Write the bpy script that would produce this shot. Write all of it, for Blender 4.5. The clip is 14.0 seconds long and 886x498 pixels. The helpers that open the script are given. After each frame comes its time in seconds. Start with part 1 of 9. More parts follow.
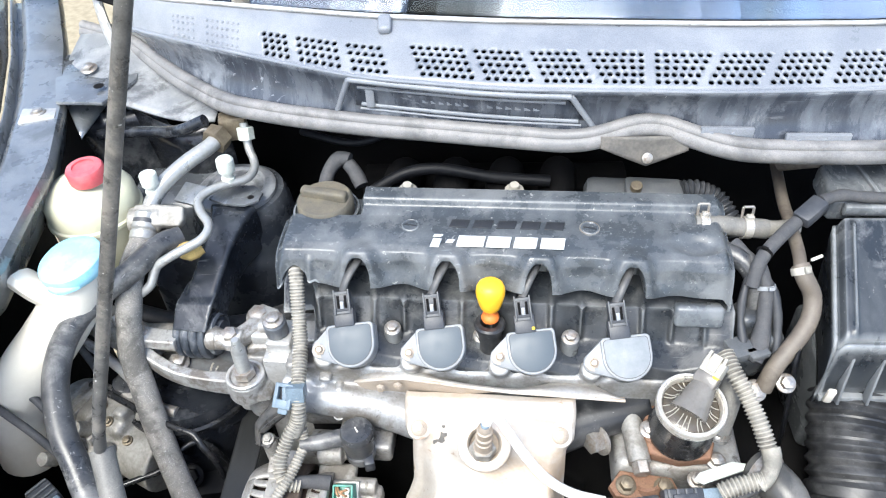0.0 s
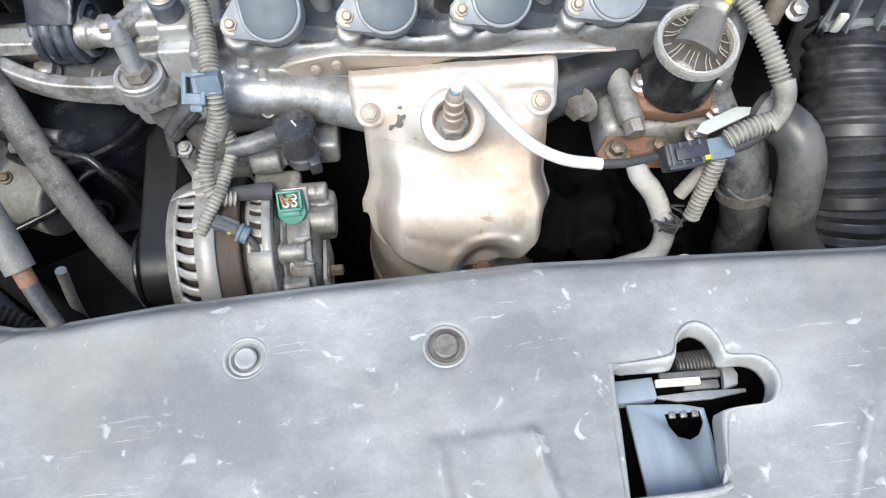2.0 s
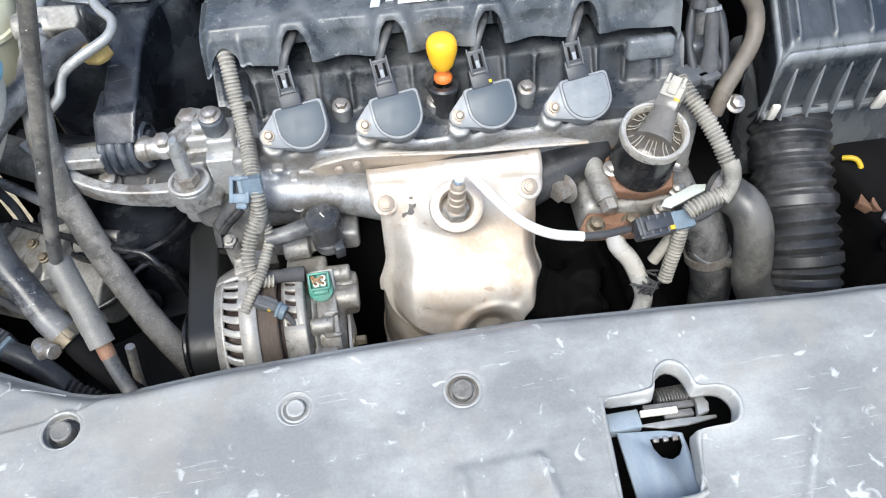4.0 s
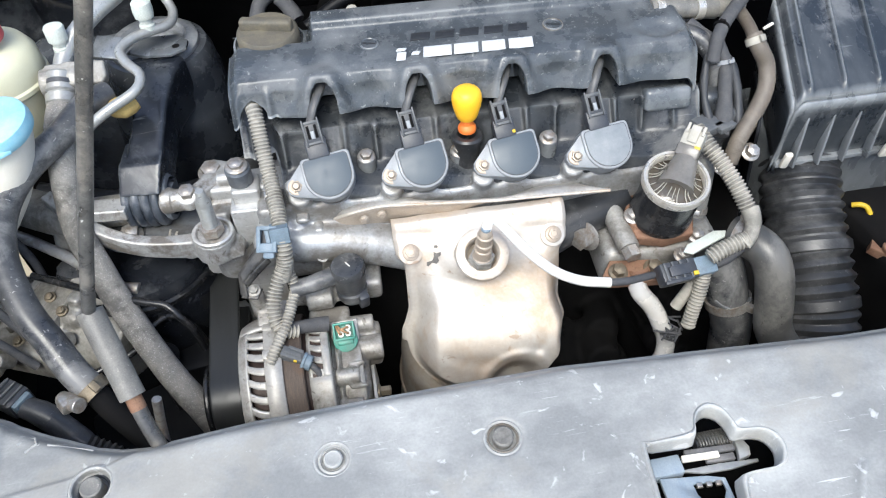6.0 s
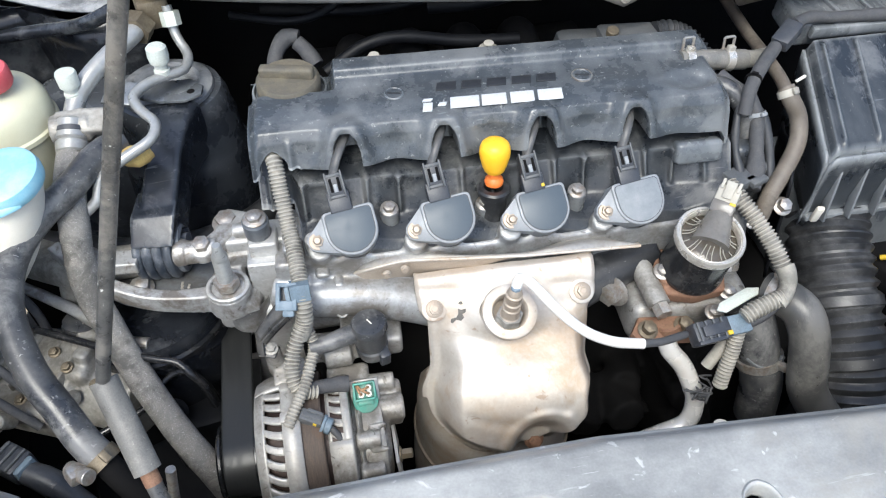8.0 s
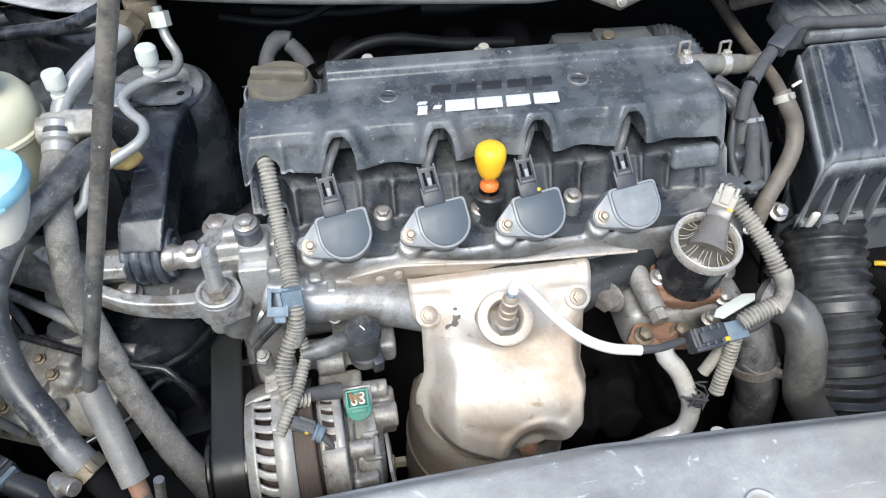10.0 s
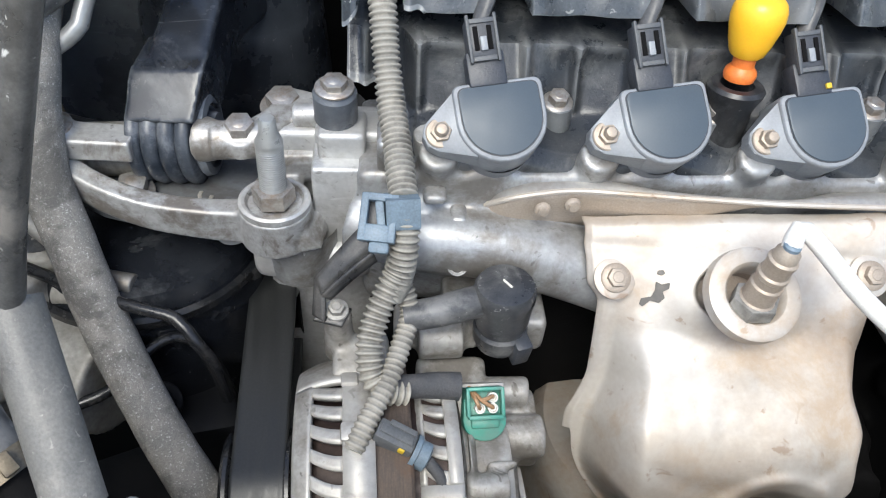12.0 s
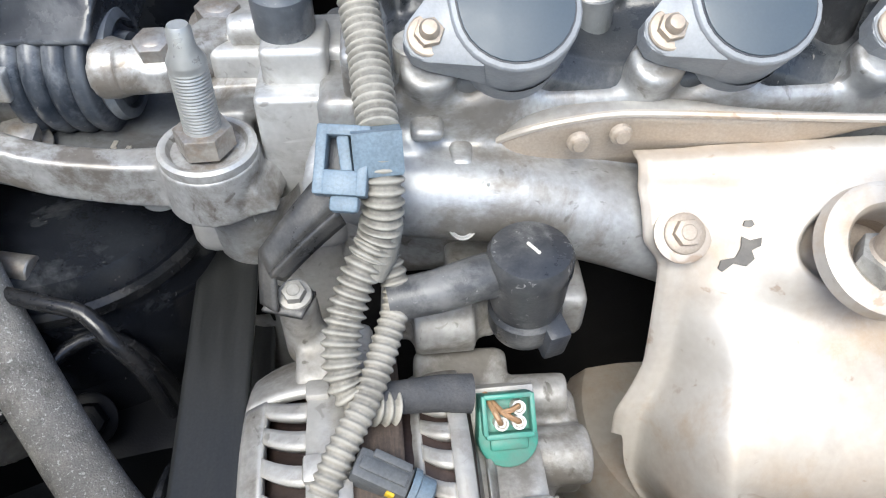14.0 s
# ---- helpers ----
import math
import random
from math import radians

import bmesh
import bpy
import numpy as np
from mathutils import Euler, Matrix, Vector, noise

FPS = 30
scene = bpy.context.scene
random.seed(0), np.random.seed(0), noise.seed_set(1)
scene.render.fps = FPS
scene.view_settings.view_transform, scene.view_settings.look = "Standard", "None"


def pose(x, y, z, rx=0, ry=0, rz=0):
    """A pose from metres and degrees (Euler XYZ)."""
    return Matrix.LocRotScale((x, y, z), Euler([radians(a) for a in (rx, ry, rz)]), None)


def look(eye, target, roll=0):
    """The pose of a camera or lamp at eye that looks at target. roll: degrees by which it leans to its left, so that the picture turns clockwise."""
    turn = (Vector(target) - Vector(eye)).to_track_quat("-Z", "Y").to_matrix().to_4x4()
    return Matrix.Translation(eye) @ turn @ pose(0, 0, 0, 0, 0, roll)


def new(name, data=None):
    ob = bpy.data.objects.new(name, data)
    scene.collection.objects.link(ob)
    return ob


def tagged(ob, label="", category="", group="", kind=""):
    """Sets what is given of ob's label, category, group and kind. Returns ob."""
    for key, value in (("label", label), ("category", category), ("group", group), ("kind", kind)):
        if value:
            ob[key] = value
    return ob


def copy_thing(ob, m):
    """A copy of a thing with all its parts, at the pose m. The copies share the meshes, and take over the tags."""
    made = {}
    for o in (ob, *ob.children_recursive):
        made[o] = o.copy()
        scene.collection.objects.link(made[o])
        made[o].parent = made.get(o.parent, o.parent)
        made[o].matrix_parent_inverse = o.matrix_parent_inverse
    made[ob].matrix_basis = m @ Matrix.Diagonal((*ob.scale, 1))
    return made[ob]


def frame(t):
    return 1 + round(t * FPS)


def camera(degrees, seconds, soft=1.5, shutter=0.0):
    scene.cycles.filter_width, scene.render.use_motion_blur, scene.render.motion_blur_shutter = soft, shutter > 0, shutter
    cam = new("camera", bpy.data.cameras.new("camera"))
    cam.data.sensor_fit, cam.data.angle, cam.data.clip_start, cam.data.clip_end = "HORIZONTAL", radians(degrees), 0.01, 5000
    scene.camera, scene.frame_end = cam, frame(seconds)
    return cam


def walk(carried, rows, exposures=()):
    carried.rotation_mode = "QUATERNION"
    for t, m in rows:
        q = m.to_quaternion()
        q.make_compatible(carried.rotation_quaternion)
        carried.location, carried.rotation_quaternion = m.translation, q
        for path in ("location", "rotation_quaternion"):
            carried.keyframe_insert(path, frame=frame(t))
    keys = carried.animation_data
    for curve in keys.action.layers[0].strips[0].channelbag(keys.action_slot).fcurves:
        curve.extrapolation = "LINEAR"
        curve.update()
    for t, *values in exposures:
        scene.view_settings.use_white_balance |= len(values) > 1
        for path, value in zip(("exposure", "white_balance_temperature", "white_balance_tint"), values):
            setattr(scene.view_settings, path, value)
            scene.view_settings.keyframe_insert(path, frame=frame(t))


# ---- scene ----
cam = camera(62.25, 14.0, soft=1.15)
PATH = [
    (0, (0.0310, -0.0427, 1.3386), (-0.0108, 0.4798, 0.8746), -3.25),
    (0.5, (0.0068, -0.0465, 1.3337), (-0.0240, 0.4474, 0.8386), -3.41),
    (1, (-0.0024, -0.0415, 1.2555), (-0.0084, 0.4084, 0.7193), -3.46),
    (1.5, (-0.0107, -0.0312, 1.2093), (-0.0117, 0.3486, 0.6213), -4.69),
    (2, (-0.0187, -0.0164, 1.1920), (0.0155, 0.3285, 0.5839), -1.64),
    (2.5, (-0.0305, 0.0057, 1.2023), (0.0241, 0.3587, 0.6003), -1.35),
    (2.7, (-0.0326, 0.0032, 1.2146), (0.0173, 0.3615, 0.6154), -2.51),
    (4.8, (-0.0575, -0.1184, 1.2683), (-0.0036, 0.3313, 0.7346), -3.29),
    (5, (-0.0815, -0.0962, 1.2650), (-0.0156, 0.3550, 0.7338), -2.32),
    (5.5, (-0.0946, -0.0807, 1.2576), (-0.0114, 0.3636, 0.7231), 0.90),
    (6, (-0.0808, -0.0841, 1.2597), (-0.0041, 0.3731, 0.7352), -1.85),
    (6.5, (-0.0872, -0.0760, 1.2608), (-0.0045, 0.3865, 0.7419), -2.22),
    (7, (-0.0971, -0.0625, 1.2592), (-0.0213, 0.4070, 0.7457), -2.39),
    (7.5, (-0.1103, -0.0429, 1.2579), (-0.0257, 0.4284, 0.7473), -2.04),
    (8, (-0.1062, -0.0380, 1.2625), (-0.0154, 0.4318, 0.7516), -0.40),
    (10.5, (-0.1155, -0.0241, 1.2484), (-0.0047, 0.4465, 0.7422), 1.60),
    (11, (-0.1330, 0.0074, 1.2091), (-0.0254, 0.4638, 0.6893), 4.32),
    (11.5, (-0.1449, 0.0642, 1.1064), (-0.0511, 0.5298, 0.5922), 5.77),
    (12, (-0.1698, 0.1122, 1.0172), (-0.0932, 0.6100, 0.5312), 4.60),
    (12.5, (-0.1798, 0.1422, 0.9794), (-0.1423, 0.6435, 0.4923), 0.39),
    (13, (-0.1811, 0.1688, 0.9479), (-0.1426, 0.6664, 0.4570), 0.00),
    (13.5, (-0.1763, 0.1796, 0.9335), (-0.1219, 0.6627, 0.4298), 1.41),
    (14, (-0.1505, 0.1869, 0.9382), (-0.0932, 0.6628, 0.4281), 0.85),
]
EXPOSURES = [(0.0, 1.57), (0.5, 1.58), (1.0, 1.32), (1.5, 1.10), (2.0, 1.0), (2.5, 1.05), (5.0, 1.13), (8.0, 1.02), (11.0, 1.0), (11.5, 0.97), (12.0, 0.90), (12.5, 1.20), (13.0, 1.30), (13.5, 1.28), (14.0, 1.22)]
walk(cam, [(t, look(eye, target, roll)) for t, eye, target, roll in PATH], EXPOSURES)
from mathutils import geometry

# ---- world and sun ----
world = bpy.data.worlds.new("sky")
scene.world = world
world.use_nodes = True
wn = world.node_tree.nodes
sky = wn.new("ShaderNodeTexSky")
sky.sky_type, sky.sun_disc = "NISHITA", False
sky.sun_elevation, sky.sun_rotation = radians(58), radians(205)
sky.air_density, sky.dust_density, sky.ozone_density = 1.0, 2.2, 1.0
wn["Background"].inputs["Strength"].default_value = 0.15
world.node_tree.links.new(sky.outputs[0], wn["Background"].inputs["Color"])
sun_data = bpy.data.lights.new("sun", "SUN")
sun_data.energy, sun_data.angle, sun_data.color = 1.6, radians(35), (0.96, 1.0, 0.95)
sun = new("sun", sun_data)
sun.matrix_world = look((-0.8, -1.6, 4.0), (0.0, 0.35, 0.8))


# ---- materials ----
def shader(name, base, rough=0.5, metal=0.0, dirt=None, amount=0.35, scale=60.0, fine=900.0, bump=0.25, specks=None,
           coat=0.0, streak=None, transmission=0.0, emission=None, specular=0.5, scratch=None, scratch_size=1.0, tone_amount=0.35, stain=None,
           edge=None, gloss_patch=0.13):
    """A worn surface: base colour, dirt in patches and grain, optional specks, with relief and uneven gloss.
    stain: (colour, scale, threshold, strength) of larger blotches; edge: (colour, strength) of rubbed ridges."""
    m = bpy.data.materials.new(name)
    m.use_nodes = True
    t = m.node_tree
    n, l = t.nodes, t.links
    b = n["Principled BSDF"]
    co = n.new("ShaderNodeTexCoord")
    src = co.outputs["Object"]
    if streak:
        mp = n.new("ShaderNodeMapping")
        mp.inputs["Scale"].default_value = streak
        l.new(src, mp.inputs["Vector"])
        src_patch = mp.outputs[0]
    else:
        src_patch = src
    patch = n.new("ShaderNodeTexNoise")
    patch.inputs["Scale"].default_value, patch.inputs["Detail"].default_value, patch.inputs["Roughness"].default_value = scale, 7.0, 0.65
    l.new(src_patch, patch.inputs["Vector"])
    grain = n.new("ShaderNodeTexNoise")
    grain.inputs["Scale"].default_value, grain.inputs["Detail"].default_value = fine, 3.0
    l.new(src, grain.inputs["Vector"])
    ramp = n.new("ShaderNodeValToRGB")
    ramp.color_ramp.elements[0].position, ramp.color_ramp.elements[1].position = 0.42, 0.72
    l.new(patch.outputs["Fac"], ramp.inputs["Fac"])
    fac = n.new("ShaderNodeMath")
    fac.operation = "MULTIPLY"
    fac.inputs[1].default_value = amount
    l.new(ramp.outputs["Color"], fac.inputs[0])
    d = dirt or tuple(c * 0.55 for c in base)
    mix = n.new("ShaderNodeMix")
    mix.data_type = "RGBA"
    mix.inputs["A"].default_value, mix.inputs["B"].default_value = (*base, 1), (*d, 1)
    l.new(fac.outputs[0], mix.inputs["Factor"])
    tone = n.new("ShaderNodeMix")
    tone.data_type, tone.blend_type = "RGBA", "OVERLAY"
    tone.inputs["Factor"].default_value = tone_amount
    l.new(mix.outputs["Result"], tone.inputs["A"])
    l.new(grain.outputs["Fac"], tone.inputs["B"])
    colour = tone.outputs["Result"]
    if specks:
        sp = n.new("ShaderNodeTexNoise")
        sp.inputs["Scale"].default_value, sp.inputs["Detail"].default_value, sp.inputs["Distortion"].default_value = specks[1], 4.0, 0.8
        l.new(src, sp.inputs["Vector"])
        sr = n.new("ShaderNodeValToRGB")
        sr.color_ramp.elements[0].position, sr.color_ramp.elements[1].position = specks[2], specks[2] + 0.06
        l.new(sp.outputs["Fac"], sr.inputs["Fac"])
        sm = n.new("ShaderNodeMath")
        sm.operation = "MULTIPLY"
        sm.inputs[1].default_value = specks[3]
        l.new(sr.outputs["Color"], sm.inputs[0])
        s2 = n.new("ShaderNodeMix")
        s2.data_type = "RGBA"
        s2.inputs["B"].default_value = (*specks[0], 1)
        l.new(colour, s2.inputs["A"])
        l.new(sm.outputs[0], s2.inputs["Factor"])
        colour = s2.outputs["Result"]
    if scratch:
        where = n.new("ShaderNodeTexNoise")
        where.inputs["Scale"].default_value, where.inputs["Detail"].default_value = 11.0 / scratch_size, 4.0
        l.new(src, where.inputs["Vector"])
        spots = n.new("ShaderNodeMapRange")
        spots.inputs["From Min"].default_value, spots.inputs["From Max"].default_value = 0.50, 0.66
        spots.inputs["To Max"].default_value = 0.5
        l.new(where.outputs["Fac"], spots.inputs["Value"])
        for turn, wide in ((0.3, 0.055), (1.35, 0.05), (-0.9, 0.05)):
            sm_ = n.new("ShaderNodeMapping")
            sm_.inputs["Rotation"].default_value = (0, 0, turn)
            sm_.inputs["Scale"].default_value = (22.0 / scratch_size, 420.0 / scratch_size, 160.0 / scratch_size)
            l.new(src, sm_.inputs["Vector"])
            sn = n.new("ShaderNodeTexNoise")
            sn.inputs["Scale"].default_value, sn.inputs["Detail"].default_value, sn.inputs["Distortion"].default_value = 1.0, 3.0, 0.6
            l.new(sm_.outputs[0], sn.inputs["Vector"])
            sr_ = n.new("ShaderNodeValToRGB")
            sr_.color_ramp.elements[0].position, sr_.color_ramp.elements[1].position = 0.685, 0.685 + wide
            l.new(sn.outputs["Fac"], sr_.inputs["Fac"])
            sf = n.new("ShaderNodeMath")
            sf.operation = "MULTIPLY"
            l.new(spots.outputs[0], sf.inputs[1])
            l.new(sr_.outputs["Color"], sf.inputs[0])
            sx = n.new("ShaderNodeMix")
            sx.data_type = "RGBA"
            sx.inputs["B"].default_value = (*scratch, 1)
            l.new(colour, sx.inputs["A"])
            l.new(sf.outputs[0], sx.inputs["Factor"])
            colour = sx.outputs["Result"]
    if stain:
        big = n.new("ShaderNodeTexNoise")
        big.inputs["Scale"].default_value, big.inputs["Detail"].default_value, big.inputs["Roughness"].default_value, big.inputs["Distortion"].default_value = stain[1], 9.0, 0.72, 0.35
        l.new(src, big.inputs["Vector"])
        br_ = n.new("ShaderNodeMapRange")
        br_.inputs["From Min"].default_value, br_.inputs["From Max"].default_value, br_.inputs["To Max"].default_value = stain[2] - 0.045, stain[2] + 0.055, stain[3]
        l.new(big.outputs["Fac"], br_.inputs["Value"])
        bx_ = n.new("ShaderNodeMix")
        bx_.data_type = "RGBA"
        bx_.inputs["B"].default_value = (*stain[0], 1)
        l.new(colour, bx_.inputs["A"])
        l.new(br_.outputs[0], bx_.inputs["Factor"])
        colour = bx_.outputs["Result"]
    if edge:
        geo = n.new("ShaderNodeNewGeometry")
        er = n.new("ShaderNodeMapRange")
        er.inputs["From Min"].default_value, er.inputs["From Max"].default_value, er.inputs["To Max"].default_value = 0.515, 0.60, edge[1]
        l.new(geo.outputs["Pointiness"], er.inputs["Value"])
        em_ = n.new("ShaderNodeMath")
        em_.operation = "MULTIPLY"
        l.new(er.outputs[0], em_.inputs[0])
        l.new(patch.outputs["Fac"], em_.inputs[1])
        ex = n.new("ShaderNodeMix")
        ex.data_type = "RGBA"
        ex.inputs["B"].default_value = (*edge[0], 1)
        l.new(colour, ex.inputs["A"])
        l.new(em_.outputs[0], ex.inputs["Factor"])
        colour = ex.outputs["Result"]
    l.new(colour, b.inputs["Base Color"])
    rr = n.new("ShaderNodeMapRange")
    rr.inputs["From Min"].default_value, rr.inputs["From Max"].default_value = 0.3, 0.7
    rr.inputs["To Min"].default_value, rr.inputs["To Max"].default_value = max(rough - gloss_patch, 0.03), min(rough + gloss_patch, 1.0)
    l.new(patch.outputs["Fac"], rr.inputs["Value"])
    l.new(rr.outputs[0], b.inputs["Roughness"])
    b.inputs["Metallic"].default_value = metal
    b.inputs["Specular IOR Level"].default_value = specular
    b.inputs["Coat Weight"].default_value = coat
    b.inputs["Coat Roughness"].default_value = 0.15
    b.inputs["Transmission Weight"].default_value = transmission
    if emission:
        b.inputs["Emission Color"].default_value, b.inputs["Emission Strength"].default_value = (*emission[0], 1), emission[1]
    if bump:
        add = n.new("ShaderNodeMath")
        add.operation = "ADD"
        l.new(patch.outputs["Fac"], add.inputs[0])
        l.new(grain.outputs["Fac"], add.inputs[1])
        bp = n.new("ShaderNodeBump")
        bp.inputs["Strength"].default_value, bp.inputs["Distance"].default_value = bump, 0.0006
        l.new(add.outputs[0], bp.inputs["Height"])
        l.new(bp.outputs[0], b.inputs["Normal"])
    return m


